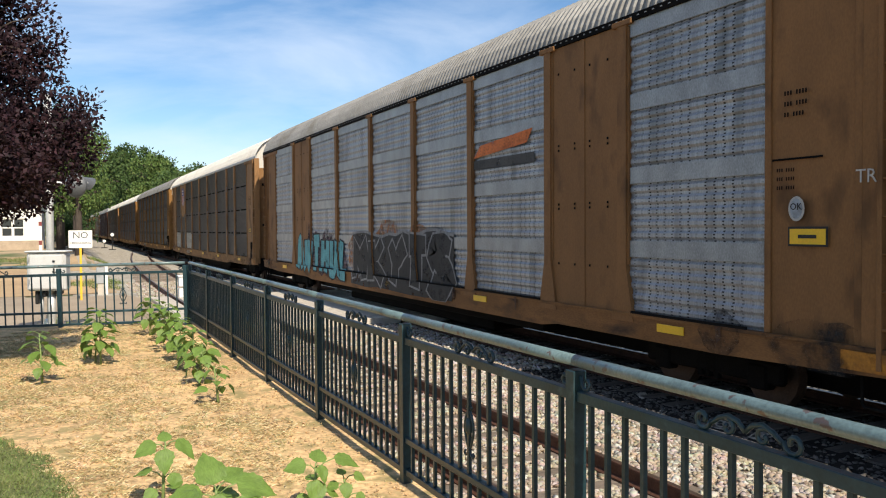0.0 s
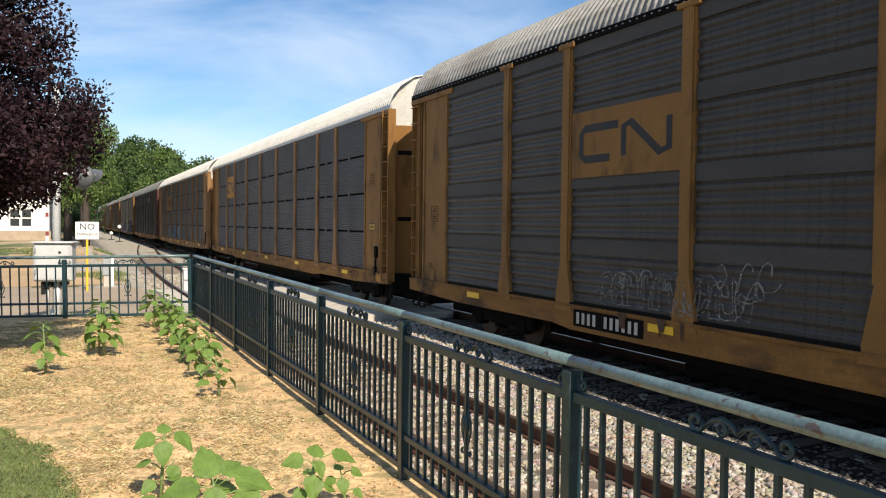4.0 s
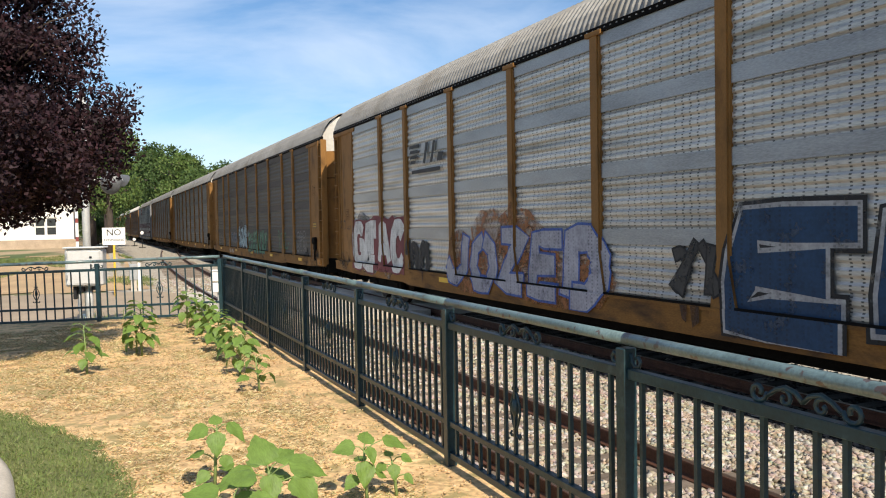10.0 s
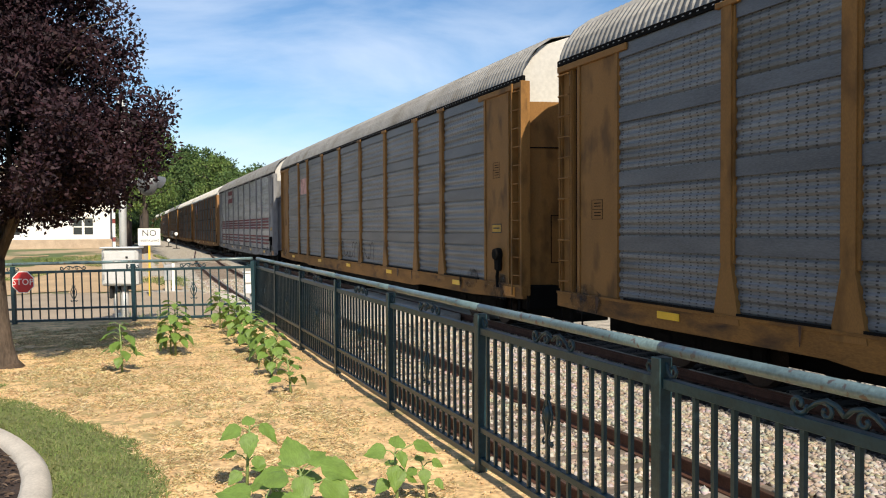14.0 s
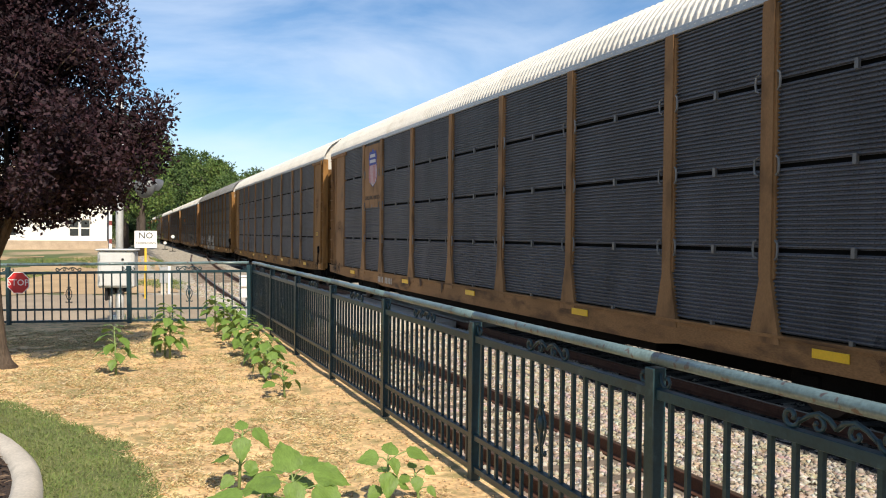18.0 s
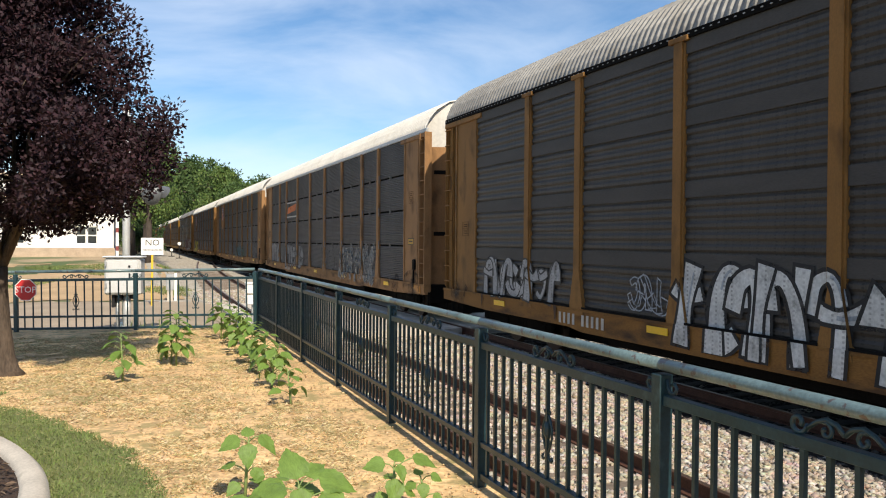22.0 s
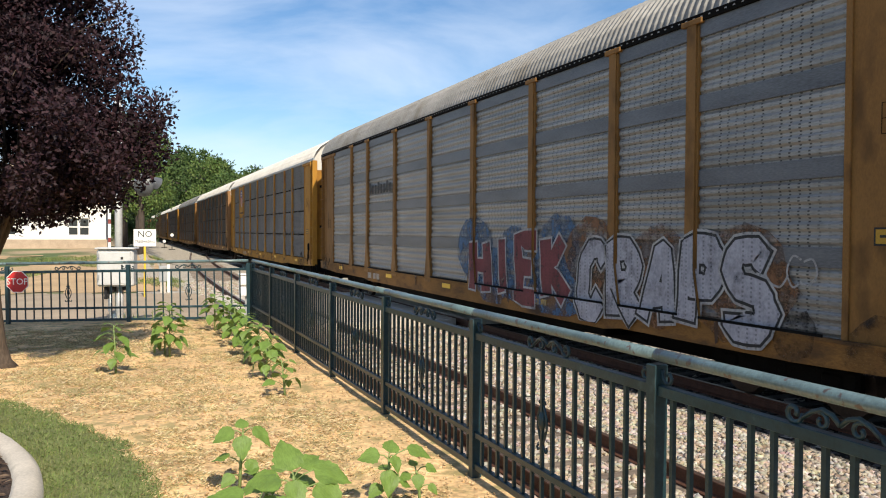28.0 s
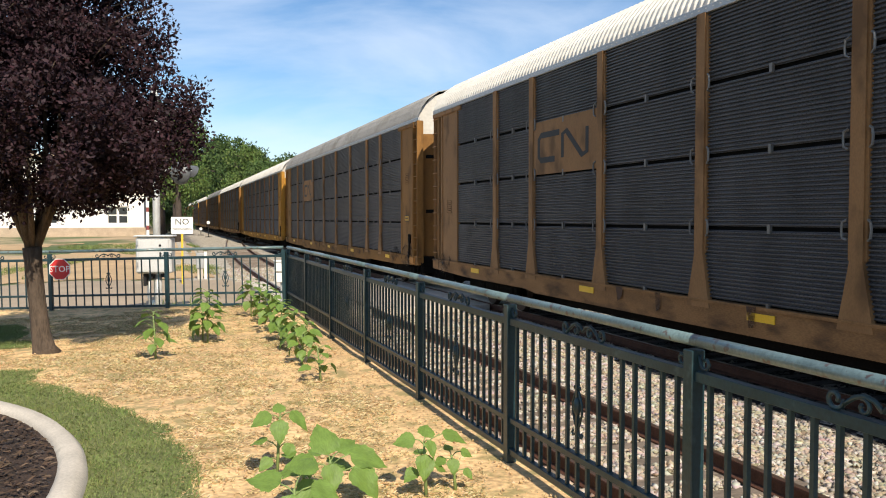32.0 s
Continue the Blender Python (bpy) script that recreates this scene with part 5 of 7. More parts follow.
CARS = {
    0: dict(kind="bi", screen="steel", paint="brown", roof="grey", plain=(1, 7), panel=False, label="brown autorack with silver perforated screens and sprayed shapes", marks=(
        lambda c: sprayed_word(c, "AWTHUL", 5.2, 10.7, 0.82, 2.15, 3, SP["teal"], SP["black"], SP["mist_purple"], None, 0.29),
        lambda c: sprayed_word(c, "MKYTS", 11.0, 17.4, 0.77, 2.2, 4, SP["black"], SP["faint"], SP["mist_orange"], SP["faint"], 0.30, SP["black"]),
        lambda c: shape_part("placard", [(SP["soot"], 0, rect(-1.15, -0.34, 1.15, -0.16)), (SP["orange"], 0.004, [(-1.1, -0.12), (0.9, 0.02), (1.1, 0.26), (-0.8, 0.12)])], c, -1.572, far(19.4), 3.82),
        lambda c: shape_part("placard", [(M_STENCIL, 0, [(0.11 * math.cos(k * 0.393), 0.14 * math.sin(k * 0.393)) for k in range(16)]), (SP["pale"], 0.004, [(0.085 * math.cos(k * 0.393), 0.115 * math.sin(k * 0.393)) for k in range(16)])], c, -1.59, far(26.02), 2.54),
        lambda c: lettering("lettering", "OK", 0.11, Matrix.Translation((-1.598, far(26.02), 2.56)) @ SIDE, M_BLACK, c),
        lambda c: shape_part("placard", [(M_BLACK, 0, rect(-0.26, -0.11, 0.26, 0.11)), (M_REFLECT, 0.004, rect(-0.235, -0.085, 0.235, 0.085)), (M_BLACK, 0.008, rect(-0.12, -0.02, 0.12, 0.02))], c, -1.59, far(26.17), 2.23),
        lambda c: [add_bolt(c, far(d), z) for d0 in (4.95, 20.95) for d in (d0 + 0.35, d0 + 0.8, d0 + 1.2, d0 + 1.65) for z in (1.75, 2.65, 2.72, 3.6, 3.68, 4.85)],
        lambda c: part("corner_cover", boxes((-1.582, far(27.05), 0.95, -1.50, far(26.78), 5.26), bevel=0.006), PAINTS["brown"], c),
        lambda c: lettering("lettering", "TRI", 0.20, Matrix.Translation((-1.592, far(26.9), 2.85)) @ SIDE, M_STENCIL, c),
        lambda c: bar_text(c, far(25.85), 3.84, M_UNDER, 8, 0.05, None, -1.588), lambda c: bar_text(c, far(25.85), 3.72, M_UNDER, 8, 0.05, None, -1.588), lambda c: bar_text(c, far(25.85), 3.60, M_UNDER, 7, 0.05, None, -1.588),
        lambda c: bar_text(c, far(25.75), 2.98, M_UNDER, 8, 0.04, None, -1.588), lambda c: bar_text(c, far(25.75), 2.88, M_UNDER, 8, 0.04, None, -1.588), lambda c: bar_text(c, far(25.75), 2.78, M_UNDER, 8, 0.04, None, -1.588),
        lambda c: shape_part("rule", [(M_UNDER, 0, rect(-0.34, -0.012, 0.34, 0.012))], c, -1.588, far(26.02), 3.10))),
    1: dict(kind="tri", screen="brown", paint="tan", roof="white", bright=((8, 0), (6, 0)), label="tan autorack with dark screens, two bright panels and a shield placard", marks=(
        lambda c: shield(c, far(5.85), PAINTS["tan"], False), lambda c: bar_text(c, far(7.4), 0.93, M_STENCIL, 8, 0.2))),
    2: dict(kind="bi", screen="murk", paint="ochre", roof="grey", label="ochre autorack with dark perforated screens and a plain mark", marks=(
        lambda c: graffiti(c, "line", 7.7, 10.9, 1.2, 1.75, 9, SP["chalk"], SP["chalk"]),
        lambda c: graffiti(c, "tag", 10.2, 11.2, 1.55, 2.0, 10, SP["chalk"], SP["chalk"]),
        lambda c: bar_logo(c, far(8.3), 3.65, PAINTS["ochre"], M_BLACK, 1.33, 0.80), 
        lambda c: bar_text(c, far(7.2), 0.90, M_STENCIL, 11, 0.18, M_UNDER))),
    3: dict(kind="tri", screen="blue", paint="ochre", posts="tan", roof="white", label="ochre autorack with slate grey screens", marks=(
        lambda c: bar_logo(c, far(5.85), 4.1, PAINTS["yellow"], M_BLACK, 0.9, 0.8),)),
    4: dict(kind="tri", screen="dark", paint="tan", posts="ochre", roof="white", label="tan autorack with dark screens and blue sprayed shapes", marks=(
        lambda c: graffiti(c, "tag", 2.6, 4.6, 1.25, 2.0, 11, SP["chalk"], SP["chalk"]),
        lambda c: graffiti(c, "block", 6.8, 8.9, 1.2, 2.05, 12, SP["mist_grey"], SP["dimblue"]),
        lambda c: graffiti(c, "block", 9.8, 12.6, 1.12, 2.0, 13, SP["mist_blue"], SP["dimblue"], SP["mist_blue"]),
        lambda c: graffiti(c, "block", 12.9, 15.5, 1.12, 2.05, 14, SP["mist_grey"], SP["dimblue"]),
        lambda c: three_mark(c, far(8.2), 3.8, PAINTS["ochre"]), 
        )),
    5: dict(kind="tri", screen="brown", paint="maroon", white_print=True, sill="brown", roof="grey", label="maroon autorack with dark screens on a brown sill", marks=(
        lambda c: sprayed_word(c, "NUKO", 7.4, 11.3, 1.2, 2.15, 17, SP["chalk"], SP["soot"], None, None, 0.24),
        lambda c: graffiti(c, "tag", 15.0, 18.0, 1.2, 1.8, 18, SP["chalk"], SP["mist_grey"]),
        lambda c: shape_part("placard", [(PAINTS["maroon"], 0, rect(-2.0, -0.42, 2.0, 0.42))] + [(M_STENCIL, 0.004, slant(-1.72 + 0.17 * k, 0.02, 0.09, 0.16 if k else 0.24)) for k in range(8)] + [(M_STENCIL, 0.004, slant(-0.12 + 0.25 * k, -0.16, 0.13, (0.5, 0.3, 0.34, 0.42, 0.46, 0.42, 0.3)[k])) for k in range(7)] + [(M_STENCIL, 0.004, rect(-1.8, -0.10, -0.25, -0.06))], c, -1.57, far(18.2), 4.55),
        lambda c: bar_text(c, far(7.4), 0.88, M_STENCIL, 11, 0.17, None))),
    6: dict(kind="bi", screen="silver", paint="ochre", roof="grey", label="ochre autorack with silver screens and bold sprayed shapes", marks=(
        lambda c: sprayed_word(c, "GEAC", 2.2, 6.7, 0.92, 2.42, 21, SP["white"], SP["maroon"], SP["mist_grey"], None, 0.29, SP["maroon"]),
        lambda c: graffiti(c, "block", 6.9, 8.3, 1.15, 1.85, 25, SP["black"], SP["soot"]),
        lambda c: sprayed_word(c, "JOZED", 9.3, 15.6, 0.80, 2.2, 22, SP["lilac"], SP["blue"], SP["mist_orange"], None, 0.27),
        lambda c: graffiti(c, "block", 17.2, 18.1, 1.25, 2.0, 26, SP["soot"], SP["black"]),
        lambda c: sprayed_word(c, "ERS", 18.2, 24.5, 0.78, 2.45, 23, SP["deepteal"], SP["dimwhite"], None, SP["black"], 0.30),
        lambda c: graffiti(c, "tag", 0.9, 2.0, 2.1, 2.5, 29, SP["black"], SP["black"]),
        lambda c: shape_part("placard", [(M_BLACK, 0.004, [(-1.0 + 0.02 * k, 0.3 - 0.13 * k), (-0.35 - 0.08 * k, 0.3 - 0.13 * k), (-0.4 - 0.08 * k, 0.22 - 0.13 * k), (-1.05 + 0.02 * k, 0.22 - 0.13 * k)]) for k in range(4)] + [(M_BLACK, 0.004, [(-0.15, -0.2), (0.0, -0.2), (0.2, 0.3), (0.05, 0.3)]), (M_BLACK, 0.004, [(0.3, -0.2), (0.45, -0.2), (0.65, 0.3), (0.5, 0.3)]), (M_BLACK, 0.004, [(0.7, -0.2), (1.0, -0.2), (1.1, 0.0), (0.8, 0.0)]), (M_BLACK, 0.004, rect(-0.9, -0.42, 0.9, -0.33))], c, -1.60, far(8.2), 3.95))),
    7: dict(kind="bi", screen="murk", paint="ochre", roof="grey", label="ochre autorack with murky screens and teal sprayed shapes", marks=(
        lambda c: graffiti(c, "tag", 2.7, 4.3, 1.2, 1.95, 24, SP["chalk"], SP["mist_grey"]),
        lambda c: graffiti(c, "block", 7.5, 9.25, 1.4, 1.95, 25, SP["mist_blue"], SP["faint"]),
        lambda c: graffiti(c, "block", 10.1, 12.85, 1.15, 2.35, 26, SP["paleteal"], SP["black"], SP["soot"], SP["pale"]),
        lambda c: graffiti(c, "block", 12.85, 17.5, 0.95, 2.1, 27, SP["green"], SP["soot"], None, SP["dimwhite"]),
        lambda c: graffiti(c, "tag", 20, 22, 1.2, 2.2, 28, SP["green"], SP["green"]),
        lambda c: graffiti(c, "line", 23.4, 24.9, 1.25, 2.15, 30, SP["lilac"], SP["faint"]),
        lambda c: bar_text(c, far(6.9), 0.9, M_STENCIL, 10, 0.2))),
    8: dict(kind="bi", screen="grey", paint="ochre", roof="grey", label="ochre autorack with grey perforated screens", marks=(
        lambda c: bar_text(c, far(18.0), 0.9, M_STENCIL, 4, 0.26),)),
    9: dict(kind="bi", screen="grey", paint="ochre", roof="grey", label="ochre autorack with grey screens and a pink patch", marks=(
        lambda c: graffiti(c, "tag", 12, 17, 1.2, 1.9, 31, SP["black"], SP["black"]),
        lambda c: shape_part("patch", [(SP["pink"], 0, rect(-0.7, -0.35, 0.7, 0.35))], c, -1.58, far(6.0), 4.2), )),
    10: dict(kind="bi", screen="chrome", paint="grey", roof="grey", bands="flush", label="grey autorack with silver screens and maroon stripes", marks=tuple(
        [lambda c, z=z: shape_part("stripe", [(SP["maroon"], 0, rect(-11.5, -0.05, 11.5, 0.05))], c, -1.572, MID, z) for z in (1.45, 1.65, 1.85, 2.35, 2.52, 2.69, 2.86)]
        + [lambda c: shape_part("placard", [(SP["maroon"], 0, rect(-1.3, -0.45, 1.3, 0.45)), (M_STENCIL, 0.004, rect(-0.5, -0.12, 0.95, 0.12)), (M_STENCIL, 0.004, [(-0.95 + 0.2 * math.cos(k * 0.785), 0.2 * math.sin(k * 0.785)) for k in range(8)])], c, -1.615, far(8.2), 4.70), lambda c: bar_text(c, far(9.4), 0.9, M_STENCIL, 11, 0.22)])),
    11: dict(kind="tri", screen="blue", paint="tan", roof="white", label="tan autorack with slate screens and a shield placard", marks=(
        lambda c: shield(c, far(5.9), PAINTS["tan"]), lambda c: bar_text(c, far(6.6), 0.88, M_STENCIL, 10, 0.18, None))),
    12: dict(kind="tri", screen="blue", paint="ochre", posts="tan", roof="white", label="ochre autorack with slate screens and white outlines sprayed low", marks=(
        lambda c: graffiti(c, "line", 7.05, 9.5, 1.3, 2.25, 41, SP["chalk"], SP["mist_grey"]),
        lambda c: graffiti(c, "tag", 3.0, 5.0, 1.2, 1.8, 42, SP["chalk"], SP["mist_grey"]),
        )),
    13: dict(kind="bi", screen="murk", paint="ochre", roof="grey", label="ochre autorack with dark screens and white sprayed shapes", marks=(
        lambda c: graffiti(c, "line", 20.8, 22.8, 1.2, 2.5, 43, SP["white"], SP["faint"]),
        lambda c: graffiti(c, "line", 22.9, 25.4, 1.2, 2.5, 44, SP["white"], SP["faint"]),
        lambda c: graffiti(c, "block", 2.7, 6.05, 1.1, 1.95, 45, SP["dimwhite"], SP["soot"]),
        lambda c: graffiti(c, "line", 8.4, 9.35, 1.2, 1.85, 48, SP["pale"], SP["pale"]),
        lambda c: graffiti(c, "block", 9.6, 15.6, 0.76, 2.05, 46, SP["white"], SP["black"], None, SP["pale"]),
        lambda c: bar_text(c, far(6.2), 0.9, M_STENCIL, 10, 0.2))),
    14: dict(kind="tri", screen="dark", paint="tan", roof="white", label="tan autorack with dark screens and faded white sprayed shapes", marks=(
        lambda c: graffiti(c, "block", 2.2, 4.9, 1.1, 2.1, 51, SP["faint"], SP["soot"]),
        lambda c: graffiti(c, "line", 5.2, 6.0, 1.25, 2.0, 57, SP["faint"], SP["faint"]),
        lambda c: graffiti(c, "block", 6.7, 11.0, 0.95, 2.1, 52, SP["faint"], SP["black"]),
        lambda c: graffiti(c, "line", 14.6, 17.6, 1.2, 2.15, 53, SP["chalk"], SP["chalk"]),
        lambda c: graffiti(c, "block", 18.0, 22.6, 0.85, 2.2, 54, SP["mist_grey"], SP["chalk"]),
        lambda c: shape_part("placard", [(SP["soot"], 0, rect(-1.3, -0.42, 1.3, 0.42)), (M_STENCIL, 0.004, rect(-1.3, 0.40, 1.3, 0.45)), (M_STENCIL, 0.004, rect(-1.3, -0.30, 1.3, -0.24)), (SP["orange"], 0.004, [(-1.15, -0.12), (1.0, 0.02), (1.2, 0.34), (-0.9, 0.2)])], c, -1.585, far(8.2), 3.72),
        lambda c: bar_text(c, far(6.6), 0.88, M_STENCIL, 10, 0.18, None))),
    15: dict(kind="tri", screen="dark", paint="tan", posts="ochre", roof="white", label="tan autorack with dark screens, shield placard and teal sprayed shapes", marks=(
        lambda c: graffiti(c, "line", 9.7, 13.3, 1.05, 1.95, 55, SP["white"], SP["faint"]),
        lambda c: graffiti(c, "block", 14.5, 18.6, 1.05, 1.85, 56, SP["dimteal"], SP["black"]),
        lambda c: graffiti(c, "line", 18.4, 19.5, 1.15, 1.7, 59, SP["pale"], SP["green"]),
        lambda c: graffiti(c, "line", 21.5, 25.2, 1.1, 2.6, 60, SP["pale"], SP["chalk"]),
        lambda c: shield(c, far(5.85), PAINTS["tan"], False), )),
    16: dict(kind="tri", screen="blue", paint="ochre", posts="tan", roof="white", label="ochre autorack with slate screens and yellow sprayed shapes", marks=(
        lambda c: sprayed_word(c, "DO", 3.6, 8.2, 0.78, 2.15, 58, SP["yellow"], SP["black"], SP["soot"], None, 0.34),
        lambda c: shield(c, far(5.85), PAINTS["ochre"]), )),
    17: dict(kind="bi", screen="pewter", paint="ochre", roof="grey", label="ochre autorack with grey screens and large red and white sprayed shapes", marks=(
        lambda c: sprayed_word(c, "HIEK", 15.2, 19.7, 0.82, 2.35, 62, SP["maroon"], SP["dimwhite"], SP["mist_blue"], None, 0.24),
        lambda c: sprayed_word(c, "CRAPS", 19.95, 24.6, 0.78, 2.25, 61, SP["lilac"], SP["black"], SP["mist_rust"], SP["dimwhite"], 0.24),
        lambda c: graffiti(c, "tag", 24.4, 25.3, 1.6, 2.15, 63, SP["dimwhite"], SP["dimwhite"]),
        lambda c: shape_part("placard", [(M_BLACK, 0.004, rect(-1.2 + 0.3 * k, -0.14, -1.0 + 0.3 * k, 0.14 if k % 3 else 0.22)) for k in range(8)], c, -1.585, far(8.25), 3.65), lambda c: bar_text(c, far(7.0), 0.88, M_STENCIL, 9, 0.18, None))),
    18: dict(kind="tri", screen="slate", paint="yellow", roof="white", label="bright yellow autorack with slate blue screens and a shield placard", marks=(
        lambda c: shield(c, far(5.85), PAINTS["yellow"]), lambda c: bar_text(c, far(6.9), 0.88, M_STENCIL, 10, 0.17, None))),
    19: dict(kind="tri", screen="dark", paint="tan", seams=True, roof="white", label="tan autorack with dark corrugated screens and a dark mark", marks=(
        lambda c: bar_logo(c, far(8.2), 3.75, PAINTS["tan"], M_BLACK, 1.3, 0.86),)),
    20: dict(kind="tri", screen="dark", paint="ochre", posts="tan", roof="grey", label="ochre autorack with dark screens and a small placard", marks=(
        lambda c: bar_logo(c, far(8.2), 3.75, PAINTS["tan"], M_BLACK, 1.3, 0.86),)),
}
MORE = [dict(kind="tri", screen="dark", paint="ochre", posts="tan", roof="white", label="ochre autorack with dark corrugated screens"),
        dict(kind="tri", screen="blue", paint="yellow", posts="tan", roof="white", label="yellow autorack with slate corrugated screens"),
        dict(kind="bi", screen="murk", paint="ochre", roof="white", label="ochre autorack with murky perforated screens"),
        dict(kind="tri", screen="brown", paint="ochre", roof="grey", label="ochre autorack with brownish screens under a grey roof")]
SLIP = {4: 0.08, 7: 0.08, 8: -0.25, 9: -0.25, 10: 0.24, 11: 0.29}
train = []
for k in range(-1, 32):
    spec = CARS.get(k) or dict(MORE[k % 4], plain_fittings=k > 21)
    train.append((autorack(spec), 4.156 + PITCH * k + SLIP.get(k, 0)))


# ---------------------------------------------------------------- stones, straw and grass
def scatter_stones(name, n, x0, x1, y0, y1, keep, size, label, seed, material, lift=0.0, squash=0.7):
    """Many small angular stones as one mesh."""
    rng = np.random.default_rng(seed)
    base = np.array([(1, 0, 0), (-1, 0, 0), (0, 1, 0), (0, -1, 0), (0, 0, 1), (0, 0, -1), (0.6, 0.6, 0.55), (-0.6, 0.5, 0.6)], float)
    tris = np.array([(0, 6, 2), (6, 4, 2), (0, 4, 6), (2, 4, 7), (7, 4, 1), (2, 7, 1), (1, 4, 3), (3, 4, 0), (2, 5, 0), (1, 5, 2), (3, 5, 1), (0, 5, 3)])
    pts = []
    while len(pts) < n:
        x, y = rng.uniform(x0, x1), rng.uniform(y0, y1)
        if keep(x, y):
            pts.append((x, y, ground_z(x, y)))
    pts = np.array(pts)
    m = len(pts)
    jit = base[None] * (1 + rng.uniform(-0.35, 0.35, (m, 8, 1))) + rng.uniform(-0.18, 0.18, (m, 8, 3))
    sc = rng.uniform(size[0], size[1], (m, 1, 1)) * rng.uniform(0.7, 1.3, (m, 1, 3))
    v = jit * sc
    v[:, :, 2] *= squash
    a, b = rng.uniform(0, 6.28, m), rng.uniform(-0.7, 0.7, m)
    ca, sa, cb, sb = np.cos(a)[:, None], np.sin(a)[:, None], np.cos(b)[:, None], np.sin(b)[:, None]
    x, z = v[:, :, 0] * cb - v[:, :, 2] * sb, v[:, :, 0] * sb + v[:, :, 2] * cb
    v = np.stack([x * ca - v[:, :, 1] * sa, x * sa + v[:, :, 1] * ca, z], -1)
    v += pts[:, None, :]
    v[:, :, 2] += lift + rng.uniform(0, 0.02, (m, 1))
    faces = (tris[None] + (np.arange(m) * 8)[:, None, None]).reshape(-1, 3)
    ob = new(name, soup_mesh(name, v.reshape(-1, 3), faces, material))
    return tagged(ob, label, "gravel", kind="stuff")


def island_material(name, cols, rough=0.9, bump=0.2):
    """Pieces of one mesh, each with its own shade."""
    m = bpy.data.materials.new(name)
    MATS[name] = m
    m.use_nodes = True
    n, l = m.node_tree.nodes, m.node_tree.links
    b = n["Principled BSDF"]
    geo, ramp = n.new("ShaderNodeNewGeometry"), n.new("ShaderNodeValToRGB")
    el = ramp.color_ramp.elements
    while len(el) < len(cols):
        el.new(0.5)
    for k, c in enumerate(cols):
        el[k].position = k / (len(cols) - 1)
        el[k].color = (*c, 1)
    l.new(geo.outputs["Random Per Island"], ramp.inputs["Fac"])
    tx, mx = n.new("ShaderNodeTexNoise"), n.new("ShaderNodeMix")
    tx.inputs["Scale"].default_value = 30.0
    mx.data_type, mx.blend_type = "RGBA", "MULTIPLY"
    mx.inputs[0].default_value = 0.5
    l.new(ramp.outputs[0], mx.inputs[6])
    l.new(tx.outputs["Color"], mx.inputs[7])
    gain = n.new("ShaderNodeVectorMath")
    gain.operation = "SCALE"
    gain.inputs["Scale"].default_value = 1.3
    l.new(mx.outputs[2], gain.inputs[0])
    l.new(gain.outputs[0], b.inputs["Base Color"])
    b.inputs["Roughness"].default_value = rough
    b.inputs["Specular IOR Level"].default_value = 0.3
    return m


M_STONES = island_material("ballast_stones", [(0.48, 0.43, 0.37), (0.34, 0.28, 0.205), (0.43, 0.36, 0.275), (0.20, 0.155, 0.115), (0.56, 0.52, 0.465), (0.26, 0.23, 0.20)])
M_STRAWS = island_material("straw_blades", [(0.60, 0.45, 0.24), (0.50, 0.36, 0.18), (0.70, 0.57, 0.35), (0.36, 0.31, 0.14), (0.30, 0.24, 0.12), (0.58, 0.48, 0.27)])
M_BLADES = island_material("grass_blades", [(0.13, 0.185, 0.05), (0.16, 0.21, 0.06), (0.20, 0.23, 0.085), (0.115, 0.165, 0.045), (0.26, 0.25, 0.11)])
M_CHIPS = island_material("mulch_chips", [(0.05, 0.03, 0.02), (0.10, 0.065, 0.04), (0.035, 0.022, 0.016), (0.16, 0.11, 0.075)])


def on_bed(x, y):
    if y > 19.4 and y < 29.8:
        return False
    for r in NEAR_RAILS:
        if abs(x - r - siding_shift(y)) < 0.09:
            return False
    tie = ((y + 30 - 0.3) / 0.53) % 1
    if NEAR_RAILS[0] - 0.55 < x < NEAR_RAILS[1] + 0.55 and (tie < 0.22 or tie > 0.78) and noise.noise((x * 1.2, y * 1.2, 9)) < 0.22:
        return False
    return x > 2.7 + 0.2 * noise.noise((y, 2, 2))


scatter_stones("ballast_stones", 26000, 2.55, 7.2, -0.5, 12, on_bed, (0.022, 0.048), "pale tan and grey crushed ballast stones beside the rails", 1, M_STONES, 0.02)
scatter_stones("ballast_stones_far", 14000, 2.6, 8.2, 12, 40, on_bed, (0.03, 0.06), "pale crushed ballast stones further along the tracks", 2, M_STONES, 0.02)
# oil and brake dust, darkened further to paint in the train's shade
M_OILY_SHADE = island_material("oily_shade_stones", [(0.09, 0.08, 0.07), (0.045, 0.04, 0.035), (0.13, 0.115, 0.10), (0.06, 0.053, 0.045)])


def on_main(x, y):
    """Between the ties of the main track."""
    tie = ((y + 80 - 0.3) / 0.53) % 1
    return on_bed(x, y) and not (TRAIN_X - 1.3 < x < TRAIN_X + 1.3 and (tie < 0.24 or tie > 0.76))


scatter_stones("shaded_ballast", 9000, 7.2, 10.7, -2, 22, on_main, (0.025, 0.042), "dark oily ballast stones under the train", 3, M_OILY_SHADE, 0.0)
# near-black sheet: the shade below the cars is put into its colour
oily_shade = sheet("oily_bed", mat("oily_bed", (0.022, 0.019, 0.017), 0.95, spec=0.08, var=0.4, scale=3, fine=22, bump=0.8), lambda x, y: 7.3 + 0.2 * noise.noise((y, 0, 6)) < x < 10.6, 0.4, 7, 10.8, -30, 200, 0.016, 0.012, "dark oily bed under the train", "gravel")


